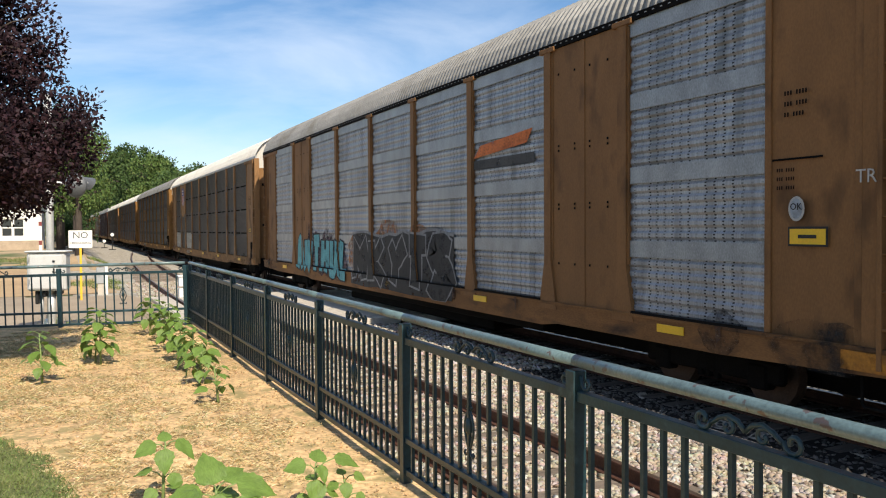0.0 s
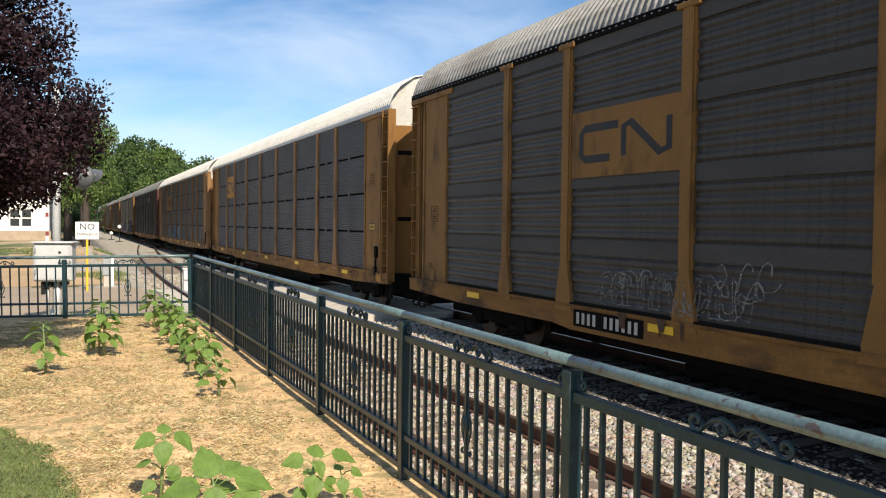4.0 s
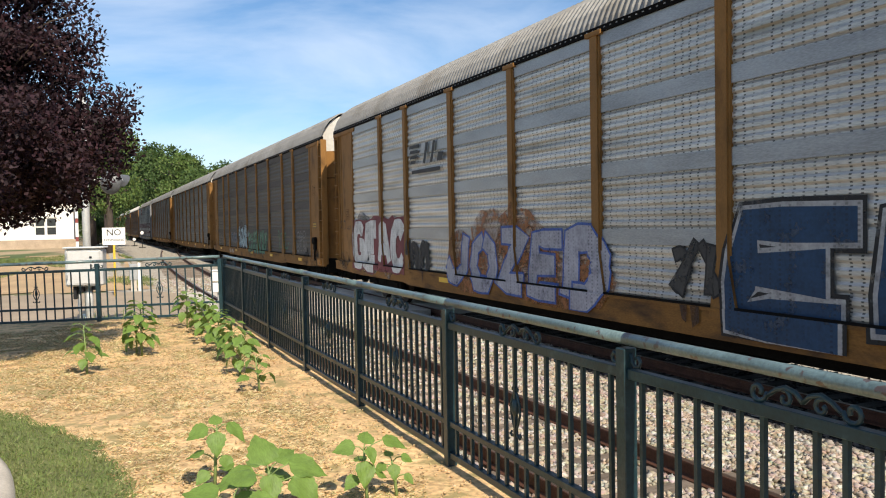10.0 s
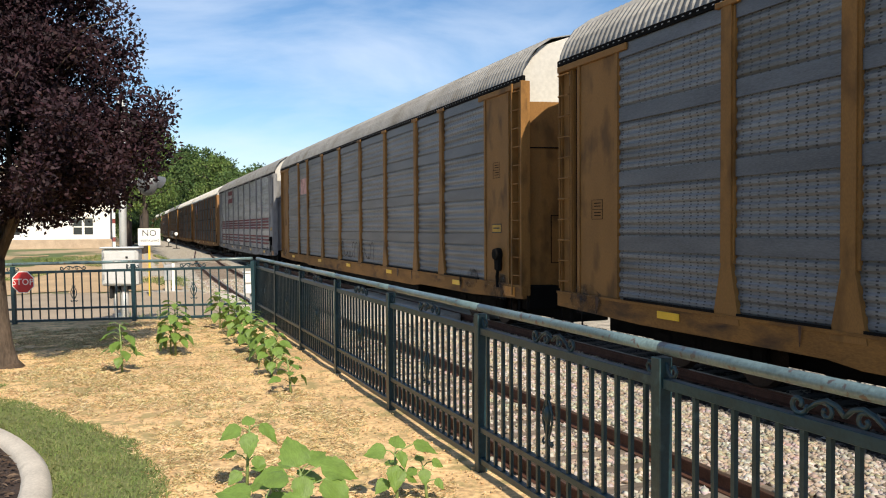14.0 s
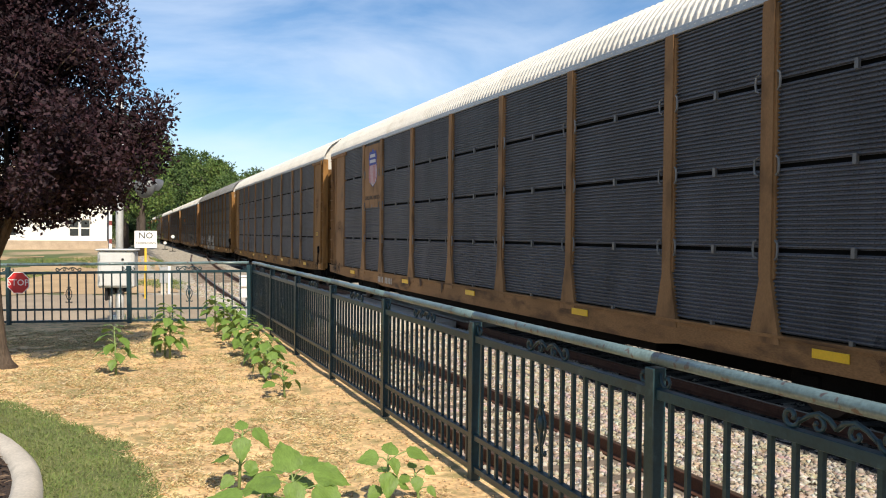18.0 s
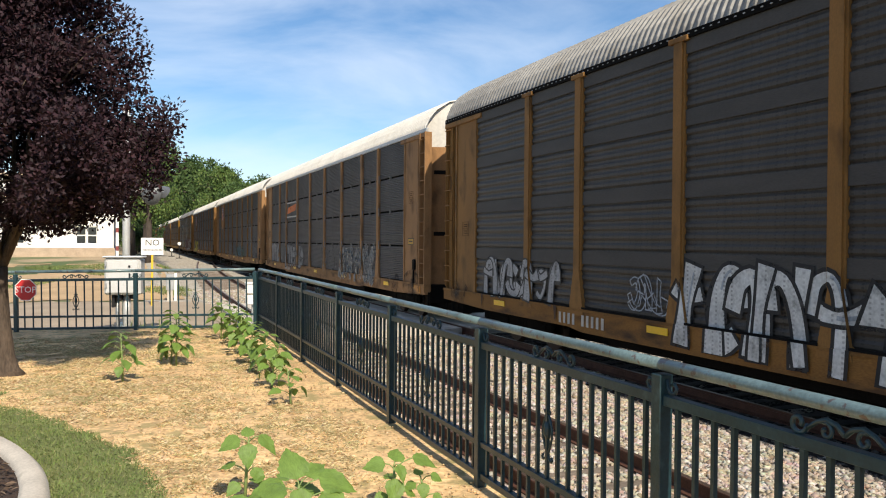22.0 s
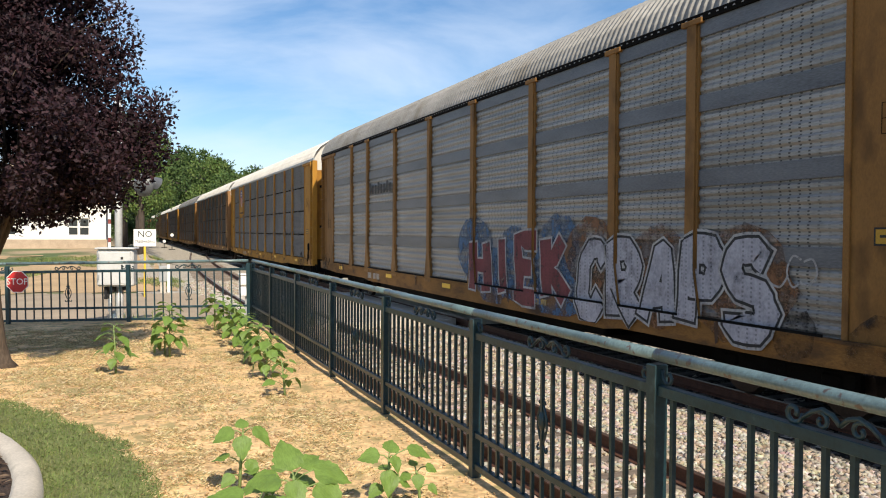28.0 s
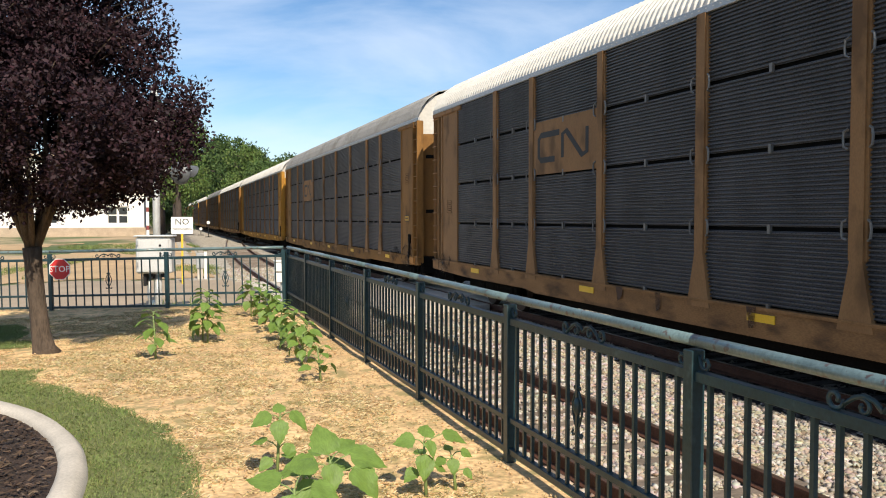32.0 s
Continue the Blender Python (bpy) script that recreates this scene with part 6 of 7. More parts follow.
def scatter_blades(name, n, x0, x1, y0, y1, keep, length, width, lean, lift, label, category, seed, material):
    rng = np.random.default_rng(seed)
    pts = []
    while len(pts) < n:
        x, y = rng.uniform(x0, x1), rng.uniform(y0, y1)
        if keep(x, y):
            pts.append((x, y, ground_z(x, y) + lift))
    p = np.array(pts)
    m = len(p)
    a, el = rng.uniform(0, 6.283, m), rng.uniform(lean[0], lean[1], m)
    ln, wd = rng.uniform(length[0], length[1], m), rng.uniform(width[0], width[1], m)
    way = np.stack([np.cos(a) * np.cos(el), np.sin(a) * np.cos(el), np.sin(el)], -1)
    side = np.stack([-np.sin(a), np.cos(a), rng.uniform(-0.3, 0.3, m)], -1)
    q = np.empty((m, 4, 3))
    q[:, 0], q[:, 1] = p - side * wd[:, None], p + side * wd[:, None]
    mid = p + way * (ln * 0.6)[:, None]
    q[:, 2] = mid + side * (wd * 0.8)[:, None] + np.array([0, 0, 0.003])
    q[:, 3] = p + way * ln[:, None]
    q[:, 3, 2] -= ln * 0.12 * np.cos(el)
    faces = np.arange(m * 4).reshape(-1, 4)
    ob = new(name, soup_mesh(name, q.reshape(-1, 3), faces, material))
    return tagged(ob, label, category, kind="stuff")


def straw_here(x, y):
    return inside_garden(x, y) and lawn_edge(x, y) < 0.1 and noise.noise((x * 1.1, y * 1.1, 7)) + 0.9 * noise.noise((x * 5, y * 5, 8)) > -0.05 and x < 1.65 + 0.3 * noise.noise((y, 0, 4))


scatter_blades("dead_straw", 80000, -3.0, 2.0, 3.6, 14.2, straw_here, (0.02, 0.06), (0.0008, 0.002), (0.0, 0.6), 0.014, "short dead straw scattered over the dry soil", "straw", 5, M_STRAWS)
scatter_blades("weed_tufts", 5200, -3, 1.6, 3.0, 13.5, lambda x, y: inside_garden(x, y) and lawn_edge(x, y) < 0.1 and noise.noise((x * 1.6, y * 1.6, 21)) > 0.16, (0.012, 0.035), (0.001, 0.0025), (0.3, 1.3), 0.012, "sparse green weeds in the dry soil", "weeds", 6, M_BLADES)
scatter_blades("lawn_grass", 80000, -4.2, 0.45, 3.2, 13.2, lambda x, y: inside_garden(x, y) and lawn_edge(x, y) > -0.05 and bed_radius(x, y) > 1.03, (0.014, 0.036), (0.0014, 0.003), (0.4, 1.4), 0.022, "short mown green grass blades", "grass", 7, M_BLADES)
scatter_blades("mulch_chips", 9000, -3.6, -0.5, 3.0, 8.1, lambda x, y: bed_radius(x, y) < 0.96, (0.02, 0.07), (0.004, 0.012), (-0.1, 0.4), 0.075, "dark bark chips in the bed", "mulch", 8, M_CHIPS)
scatter_blades("far_weeds", 16000, -14, 3.2, 15.5, 60, lambda x, y: noise.noise((x * 0.35, y * 0.2, 31)) > 0.22 and not 20 < y + 0.28 * x < 31.5, (0.08, 0.3), (0.004, 0.012), (0.4, 1.4), 0.0, "green weeds along the road and the trackbed", "weeds", 9, M_BLADES)


M_CLODS = island_material("soil_clods", [(0.58, 0.40, 0.21), (0.46, 0.31, 0.155), (0.68, 0.50, 0.29), (0.38, 0.26, 0.13), (0.54, 0.40, 0.21)])
scatter_stones("soil_clods", 9000, -2.6, 2.0, 3.4, 13.6, lambda x, y: inside_garden(x, y) and lawn_edge(x, y) < -0.03 and noise.noise((x * 2.2, y * 2.2, 40)) > -0.25, (0.004, 0.013), "dry crumbly clods on the garden soil", 14, M_CLODS, 0.01)


# ---------------------------------------------------------------- the purple tree
def leaf_cloud(name, centres, per, spread, size, material, seed, folded=True):
    """Leaves as small pointed quads about many twig ends."""
    rng = np.random.default_rng(seed)
    c = np.repeat(np.asarray(centres, float), per, axis=0)
    m = len(c)
    d = rng.normal(0, 1, (m, 3))
    d /= np.linalg.norm(d, axis=1, keepdims=True)
    p = c + d * spread * rng.uniform(0.15, 1, (m, 1)) ** 0.6
    way = d * 0.7 + rng.normal(0, 0.6, (m, 3)) + np.array([0, 0, 0.1])
    way /= np.linalg.norm(way, axis=1, keepdims=True)
    side = np.cross(way, rng.normal(0, 1, (m, 3)))
    side /= np.linalg.norm(side, axis=1, keepdims=True)
    up = np.cross(side, way)
    ln = rng.uniform(size[0], size[1], (m, 1))
    q = np.empty((m, 4, 3))
    q[:, 0] = p
    q[:, 1] = p + way * ln * 0.45 + side * ln * 0.28 + up * ln * 0.1
    q[:, 2] = p + way * ln
    q[:, 3] = p + way * ln * 0.45 - side * ln * 0.28 + up * ln * 0.1
    return soup_mesh(name, q.reshape(-1, 3), np.arange(m * 4).reshape(-1, 4), material)


M_PLUMS = island_material("plum_leaves", [(0.018, 0.0078, 0.012), (0.030, 0.011, 0.016), (0.013, 0.0075, 0.0105), (0.042, 0.016, 0.021), (0.022, 0.0095, 0.014)], 0.7)


def plum_tree(x, y):
    rng = random.Random(11)
    thing = empty("plum_tree", pose(x, y, 0), "purple-leaved ornamental plum tree with a slim brown trunk", "tree")
    bm = bmesh.new()
    tube(bm, [(0.06, 0, -0.05), (0.03, 0, 0.06), (0.0, 0, 0.25), (-0.03, 0.0, 0.6), (-0.06, 0.0, 1.0), (-0.07, 0, 1.22)], [0.18, 0.125, 0.102, 0.093, 0.094, 0.105], 14)
    part("trunk", bm_mesh(bm, "trunk", M_BARK, True), None, thing)
    ends = []
    for k in range(9):
        a = 2 * math.pi * k / 9 + rng.uniform(-0.2, 0.2)
        reach, top = rng.uniform(0.55, 1.05), rng.uniform(2.7, 4.3)
        p0 = Vector((-0.07, 0, 1.15))
        p3 = Vector((math.cos(a) * reach, math.sin(a) * reach, top))
        p1 = p0.lerp(p3, 0.35) + Vector((math.cos(a), math.sin(a), 0)) * 0.10
        p2 = p0.lerp(p3, 0.7) + Vector((rng.uniform(-.1, .1), rng.uniform(-.1, .1), 0.05))
        bm = bmesh.new()
        f = 1.0 if k % 3 == 0 else 0.55
        tube(bm, [p0, p1, p2, p3], [0.066 * f, 0.046 * f, 0.030 * f, 0.010], 8)
        for j in range(7):
            t = rng.uniform(0.3, 0.95)
            q0 = p0.lerp(p3, t)
            b = a + rng.uniform(-1.3, 1.3)
            q1 = q0 + Vector((math.cos(b), math.sin(b), rng.uniform(-0.1, 0.9))) * rng.uniform(0.35, 0.8)
            tube(bm, [q0, q0.lerp(q1, 0.5) + Vector((0, 0, 0.04)), q1], [0.014, 0.009, 0.004], 5)
            ends.append(q1)
        part("limb", bm_mesh(bm, "limb", M_BARK, True), None, thing)
    # twig ends fill an egg-shaped crown with an uneven edge
    cs = list(ends)
    while len(cs) < 640:
        a, e = rng.uniform(0, 6.283), math.asin(rng.uniform(-1, 1))
        r = rng.uniform(0.25, 1.0) ** 0.5
        wob = 1 + 0.22 * noise.noise((math.cos(a) * 2.2, math.sin(a) * 2.2, e * 2.2))
        rx = 1.54 * wob * r * (1 - 0.74 * max(0, math.sin(e)))
        z = 2.70 + math.sin(e) * (2.0 if e > 0 else 1.35) * wob * r
        if z < 1.66 + 0.35 * max(0, math.cos(a) * math.cos(e) * r):
            continue
        if noise.noise((math.cos(a) * rx * 1.7, math.sin(a) * rx * 1.7, z * 1.7)) < -0.06:
            continue
        cs.append(Vector((math.cos(a) * math.cos(e) * rx + 0.10 + 0.12 * max(0, z - 2.7), math.sin(a) * math.cos(e) * rx, z)))
    for k in range(64):                                   # spiky shoots at the edge
        a, z = rng.uniform(0, 6.283), rng.uniform(1.9, 4.5)
        r = 1.42 * math.sqrt(max(0.1, 1 - ((z - 2.7) / 2.1) ** 2)) * (1 - 0.7 * max(0, (z - 2.7) / 2.0))
        for j in range(4):
            cs.append(Vector((0.10 + 0.12 * max(0, z - 2.7) + math.cos(a) * (r + j * 0.085), math.sin(a) * (r + j * 0.085), z + j * 0.10)))
    part("crown", leaf_cloud("crown", cs, 150, 0.22, (0.036, 0.074), M_PLUMS, 4), None, thing)


plum_tree(-1.33, 10.15)


# ---------------------------------------------------------------- sunflower seedlings
def leaf_mesh(length, width, name="leaf"):
    """A broad heart-shaped leaf with a folded midrib, from its stalk at 0 along +x."""
    st = [(0.0, 0.06), (0.03, 0.40), (0.09, 0.70), (0.17, 0.90), (0.26, 0.99), (0.36, 1.0), (0.46, 0.92), (0.56, 0.80), (0.66, 0.66), (0.76, 0.48), (0.86, 0.29), (0.94, 0.13), (1.0, 0.02)]
    verts, faces = [], []
    for k, (u, w) in enumerate(st):
        droop = -0.26 * u * u * length
        for j, s in enumerate((-1, -0.5, 0, 0.5, 1)):
            edge = 1.0 + (0.07 if k % 2 else -0.05) * (abs(s) > 0.9)
            verts.append((u * length + 0.02 * length * math.sin(k * 2.3 + j) * abs(s), s * w * edge * width / 2, droop + 0.10 * width * abs(s) - 0.05 * width * s * s + 0.025 * length * math.sin(9 * u + 3 * s)))
    for k in range(len(st) - 1):
        for j in range(4):
            a = k * 5 + j
            faces.append((a, a + 1, a + 6, a + 5))
    return data_mesh(name, verts, faces, M_LEAFB, True)


def leaf_material():
    m = mat("sunflower_leaf_veined", (0.165, 0.265, 0.055), 0.5, var=0.22, scale=6, fine=40, bump=0.3, trans=0.32, stretch=(1, 3, 1))
    return m


M_LEAFB = leaf_material()
LEAVES = [leaf_mesh(l, w) for l, w in ((0.20, 0.155), (0.25, 0.20), (0.15, 0.11), (0.11, 0.08))]


def sunflower(x, y, height, leaves, big, seed, z=0.015):
    rng = random.Random(seed)
    thing = empty("sunflower_plant", pose(x, y, z, 0, 0, 0), "young green sunflower plant with broad leaves in dry soil", "plant", "sunflower plants")
    bm = bmesh.new()
    bend = (rng.uniform(-0.04, 0.04), rng.uniform(-0.04, 0.04))
    tube(bm, [(0, 0, -0.02), (bend[0] * 0.4, bend[1] * 0.4, height * 0.5), (bend[0], bend[1], height)], [0.012, 0.009, 0.005], 7)
    part("stem", bm_mesh(bm, "stem", M_STEM, True), None, thing)
    for k in range(leaves):
        f = (k + 0.6) / leaves
        a = k * 2.4 + rng.uniform(-0.35, 0.35) + seed
        h = height * (0.16 + 0.84 * f)
        st = 0.06 + 0.09 * (1 - f) * big
        p0 = Vector((bend[0] * f, bend[1] * f, h))
        p1 = p0 + Vector((math.cos(a) * st, math.sin(a) * st, st * 0.55))
        bm = bmesh.new()
        tube(bm, [p0, p0.lerp(p1, 0.5) + Vector((0, 0, 0.008)), p1], 0.0035, 5)
        stalk = part("stalk", bm_mesh(bm, "stalk", M_STEM, True), None, thing)
        idx = 1 if f < 0.65 and big > 0.9 else (0 if f < 0.85 else 2 if f < 0.95 else 3)
        leaf = part("leaf", LEAVES[idx], None, thing)
        s = big * rng.uniform(0.85, 1.2)
        leaf.matrix_local = Matrix.Translation(p1) @ Matrix.Rotation(a, 4, "Z") @ Matrix.Rotation(rng.uniform(-0.1, 1.15) * (1.25 - f), 4, "Y") @ Matrix.Rotation(rng.uniform(-0.45, 0.45), 4, "X") @ Matrix.Diagonal((s, s, s, 1))
    return thing


for k, (x, y, h, n, b) in enumerate([(1.38, 7.46, 0.33, 12, 0.58), (1.36, 8.40, 0.42, 18, 0.66), (1.44, 9.25, 0.46, 20, 0.7), (1.40, 10.05, 0.50, 20, 0.72), (1.36, 10.9, 0.52, 20, 0.75), (1.40, 11.8, 0.54, 20, 0.8), (1.30, 12.7, 0.56, 22, 0.8),
                                     (-0.09, 9.22, 0.52, 20, 0.68), (0.51, 10.24, 0.64, 30, 0.72), (0.46, 10.4, 0.48, 16, 0.7)]):
    sunflower(x, y, h, n, b, k + 1)


SUNWARD = math.atan2(-SUN_AWAY.y, -SUN_AWAY.x)          # the leaves turn their faces to the light


def broad_sunflower(x, y, height, leaves, seed, label):
    """A young plant with few broad leaves, each (way in degrees, height share, stalk, size, droop in degrees)."""
    rng = random.Random(seed)
    thing = empty("sunflower_plant", pose(x, y, 0.015), label, "plant", "sunflower plants")
    bm = bmesh.new()
    lean = (rng.uniform(-0.03, 0.03), rng.uniform(-0.03, 0.03))
    tube(bm, [(0, 0, -0.02), (lean[0] * 0.4, lean[1] * 0.4, height * 0.5), (lean[0], lean[1], height)], [0.011, 0.009, 0.006], 8)
    part("stem", bm_mesh(bm, "stem", M_STEM, True), None, thing)
    for way, f, st, size, droop in leaves:
        a = math.radians(way)
        p0 = Vector((lean[0] * f, lean[1] * f, height * f))
        p1 = p0 + Vector((math.cos(a) * st, math.sin(a) * st, st * 0.6))
        bm = bmesh.new()
        tube(bm, [p0, p0.lerp(p1, 0.5) + Vector((0, 0, 0.01)), p1], 0.0036, 6)
        part("stalk", bm_mesh(bm, "stalk", M_STEM, True), None, thing)
        leaf = part("leaf", LEAVES[0 if size < 0.2 else 1], None, thing)
        s = 0.82 * size / (0.20 if size < 0.2 else 0.25)
        leaf.matrix_local = Matrix.Translation(p1) @ Matrix.Rotation(a, 4, "Z") @ Matrix.Rotation(math.radians(droop * 0.45) + 0.5 * math.cos(SUNWARD - a), 4, "Y") @ Matrix.Rotation(rng.uniform(-0.2, 0.2) - 0.5 * math.sin(SUNWARD - a), 4, "X") @ Matrix.Diagonal((s, s * rng.uniform(0.95, 1.12), s, 1))
    return thing


YOUNG = "young green sunflower plant with a few broad leaves in dry soil"
broad_sunflower(1.33, 4.16, 0.30, [(170, 0.96, 0.05, 0.15, 18), (60, 1.0, 0.03, 0.14, -22), (-15, 0.95, 0.10, 0.18, 8), (-70, 0.98, 0.04, 0.12, 50), (-105, 0.72, 0.05, 0.17, 62), (200, 0.42, 0.06, 0.12, 40), (10, 0.40, 0.06, 0.11, 50), (90, 0.62, 0.05, 0.12, 30)], 71, YOUNG)
broad_sunflower(1.52, 4.20, 0.20, [(-10, 0.95, 0.05, 0.10, 30), (90, 0.98, 0.03, 0.09, 0), (-100, 0.85, 0.03, 0.11, 60), (180, 0.8, 0.04, 0.10, 45), (-40, 0.45, 0.06, 0.09, 40)], 72, "small green sunflower seedling near the fence")
broad_sunflower(0.80, 4.12, 0.27, [(100, 1.0, 0.03, 0.25, -48), (175, 0.80, 0.07, 0.25, 14), (-12, 0.88, 0.10, 0.26, 12), (-95, 0.86, 0.05, 0.19, 48), (35, 0.96, 0.06, 0.19, -12), (-45, 0.62, 0.14, 0.25, 36), (-140, 0.45, 0.12, 0.22, 30), (60, 0.55, 0.08, 0.20, 25)], 73, "young green sunflower plant with the broadest leaves in dry soil")
broad_sunflower(0.59, 4.70, 0.38, [(-25, 0.97, 0.06, 0.18, 52), (185, 0.95, 0.05, 0.16, 34), (-100, 0.90, 0.04, 0.17, 62), (90, 1.0, 0.02, 0.12, -20), (150, 0.5, 0.07, 0.14, 45), (-60, 0.5, 0.07, 0.13, 50), (-150, 0.3, 0.05, 0.12, 35)], 74, YOUNG)
broad_sunflower(0.72, 4.55, 0.16, [(30, 0.9, 0.05, 0.13, 20), (140, 0.9, 0.05, 0.12, 24), (-80, 0.85, 0.05, 0.13, 36), (-160, 0.6, 0.05, 0.12, 30)], 75, "small green sunflower seedling among larger plants")
broad_sunflower(0.56, 3.80, 0.24, [(60, 0.95, 0.08, 0.22, 0), (150, 0.9, 0.07, 0.22, 5), (-20, 0.85, 0.08, 0.20, 20), (-110, 0.8, 0.07, 0.20, 40)], 76, YOUNG)


# ---------------------------------------------------------------- the crossing: mast, cabinet, signs
M_ARM = mat("arm_red", (0.22, 0.05, 0.045), 0.6, var=0.2)
M_LAMP = mat("lamp_grey", (0.13, 0.135, 0.14), 0.5, metal=0.2, var=0.2, scale=6, bump=0.05)


def signal_mast(x, y, z):
    thing = empty("crossing_signal", pose(x, y, z), "silver crossing signal mast with a round hooded lamp", "signal")
    bm = bmesh.new()
    tube(bm, [(0, 0, 0), (0, 0, 5.2)], 0.078, 16)
    part("mast", bm_mesh(bm, "mast", M_SILVER, True), None, thing)
    bm = boxes((-0.3, -0.3, 0, 0.3, 0.3, 0.10), bevel=0.02)
    tube(bm, [(0, 0, 0.1), (0, 0, 0.22), (0, 0, 0.5)], [0.24, 0.2, 0.13], 12)
    part("base", bm_mesh(bm, "base", M_SILVER), None, thing)
    bm = bmesh.new()
    tube(bm, [(-0.75, 0, 3.36), (0.75, 0, 3.36)], 0.04, 8)
    part("crossarm", bm_mesh(bm, "crossarm", M_SILVER, True), None, thing)
    way = Vector((0.62, 0.78, 0)).normalized()
    across = Vector((way.y, -way.x, 0))
    for s in (1, -1):
        c = Vector((s * 0.50, -0.05, 3.31))
        bm = bmesh.new()
        tube(bm, [c - way * 0.16, c - way * 0.13, c - way * 0.06, c, c + way * 0.03], [0.05, 0.13, 0.21, 0.26, 0.26], 24)
        lamp = part("lamp_housing", bm_mesh(bm, "lamp_housing", M_LAMP, True), None, thing, "grey domed back of a signal lamp")
        bm = bmesh.new()
        tube(bm, [c + way * 0.032, c + way * 0.06], [0.17, 0.16], 18)
        part("lens", bm_mesh(bm, "lens", M_RED), None, lamp, "dark red lens")
        bm = bmesh.new()
        angles = [math.pi * (k / 12 * 1.3 - 0.15) for k in range(13)]
        rows = [[bm.verts.new(c + way * (d - 0.2 * (1 - math.sin(a)) * (d > 0.1)) + across * 0.19 * math.cos(a) + Vector((0, 0, 0.19 * math.sin(a)))) for a in angles] for d in (0.03, 0.55)]
        for k in range(12):
            bm.faces.new((rows[0][k], rows[0][k + 1], rows[1][k + 1], rows[1][k]))
        part("hood", bm_mesh(bm, "hood", M_LAMP, True), None, lamp)
    # raised gate arm with red and white bands, beside the mast
    for k in range(9):
        for z, h, m in ((0, 0.30, M_WHITE), (0.304, 0.09, M_ARM)):
            part("gate_arm", bm_mesh(boxes((-0.215, 0.16, 0.55 + k * 0.4 + z, -0.155, 0.19, 0.55 + k * 0.4 + z + h)), "gate_arm", m), None, thing)
    return thing


MAST = (-0.08, 18.7)
signal_mast(MAST[0], MAST[1], ground_z(*MAST))


def cabinet(x, y, z):
    thing = empty("signal_cabinet", pose(x, y, z, 0, 0, -12), "silver equipment cabinet on a post beside the crossing", "cabinet")
    part("body", bm_mesh(boxes((-0.36, -0.24, 1.05, 0.36, 0.2, 1.81), bevel=0.035), "body", M_WHITEISH), None, thing)
    door = part("door", bm_mesh(boxes((-0.315, -0.268, 1.09, 0.315, -0.243, 1.77), bevel=0.02), "door", M_WHITEISH), None, thing)
    part("handle", bm_mesh(boxes((0.13, -0.292, 1.40, 0.16, -0.27, 1.50), bevel=0.005), "handle", M_BLACK), None, door)
    part("latch", bm_mesh(boxes((0.12, -0.29, 1.62, 0.165, -0.27, 1.66), bevel=0.005), "latch", M_BLACK), None, door)
    for z in (1.20, 1.64):
        part("hinge", bm_mesh(boxes((-0.335, -0.285, z, -0.30, -0.27, z + 0.09), bevel=0.004), "hinge", M_GALV), None, door)
    part("roof", bm_mesh(boxes((-0.39, -0.29, 1.814, 0.39, 0.24, 1.85), bevel=0.015), "roof", M_WHITEISH), None, thing)
    bm = bmesh.new()
    tube(bm, [(0.04, 0, 0.2), (0.04, 0, 1.05)], 0.075, 12)
    part("post", bm_mesh(bm, "post", M_SILVER, True), None, thing)
    bm = bmesh.new()
    tube(bm, [(-0.14, 0, 0.2), (-0.14, 0, 1.05)], 0.03, 8)
    part("conduit", bm_mesh(bm, "conduit", M_GALV, True), None, thing, "grey cable conduit")
    part("bracket", bm_mesh(boxes((-0.24, -0.14, 0.78, -0.175, 0.14, 1.048), (-0.10, -0.14, 0.92, -0.04, 0.14, 1.048), (0.12, -0.14, 0.96, 0.24, 0.14, 1.048), bevel=0.015), "bracket", M_BLACK), None, thing, "dark mounting bracket")
    part("collar", bm_mesh(boxes((-0.14, -0.16, 0.2, 0.22, 0.16, 0.30), bevel=0.02), "collar", M_WHITE), None, thing, "white base collar")
    part("footing", bm_mesh(boxes((-0.26, -0.24, -0.1, 0.30, 0.24, 0.2), bevel=0.02), "footing", M_WHITE), None, thing, "white painted footing")


M_WHITEISH = mat("cabinet_paint", (0.60, 0.60, 0.585), 0.45, metal=0.1, var=0.08, scale=4, bump=0.04)
cabinet(-0.10, 18.0, ground_z(-0.1, 18.0))
FACE = Matrix(((1, 0, 0, 0), (0, 0, -1, 0), (0, 1, 0, 0), (0, 0, 0, 1)))     # text plane that faces -y


def no_sign():
    x, y = 0.72, 29.0
    g = ground_z(x, y)
    thing = empty("warning_sign", pose(x, y, g, 0, 0, 6), "white warning sign on a yellow post near the tracks", "sign")
    part("post", bm_mesh(boxes((-0.035, -0.02, -0.1, 0.035, 0.02, 2.35), bevel=0.006), "post", M_YELLOW), None, thing)
    board = part("board", bm_mesh(boxes((-0.36, -0.034, 1.78, 0.36, -0.022, 2.36), bevel=0.01), "board", M_SIGN), None, thing)
    lettering("lettering", "NO", 0.30, Matrix.Translation((0, -0.038, 2.19)) @ FACE, M_BLACK, board)
    lettering("lettering", "TRESPASSING", 0.108, Matrix.Translation((0, -0.038, 1.94)) @ FACE, M_BLACK, board)


no_sign()


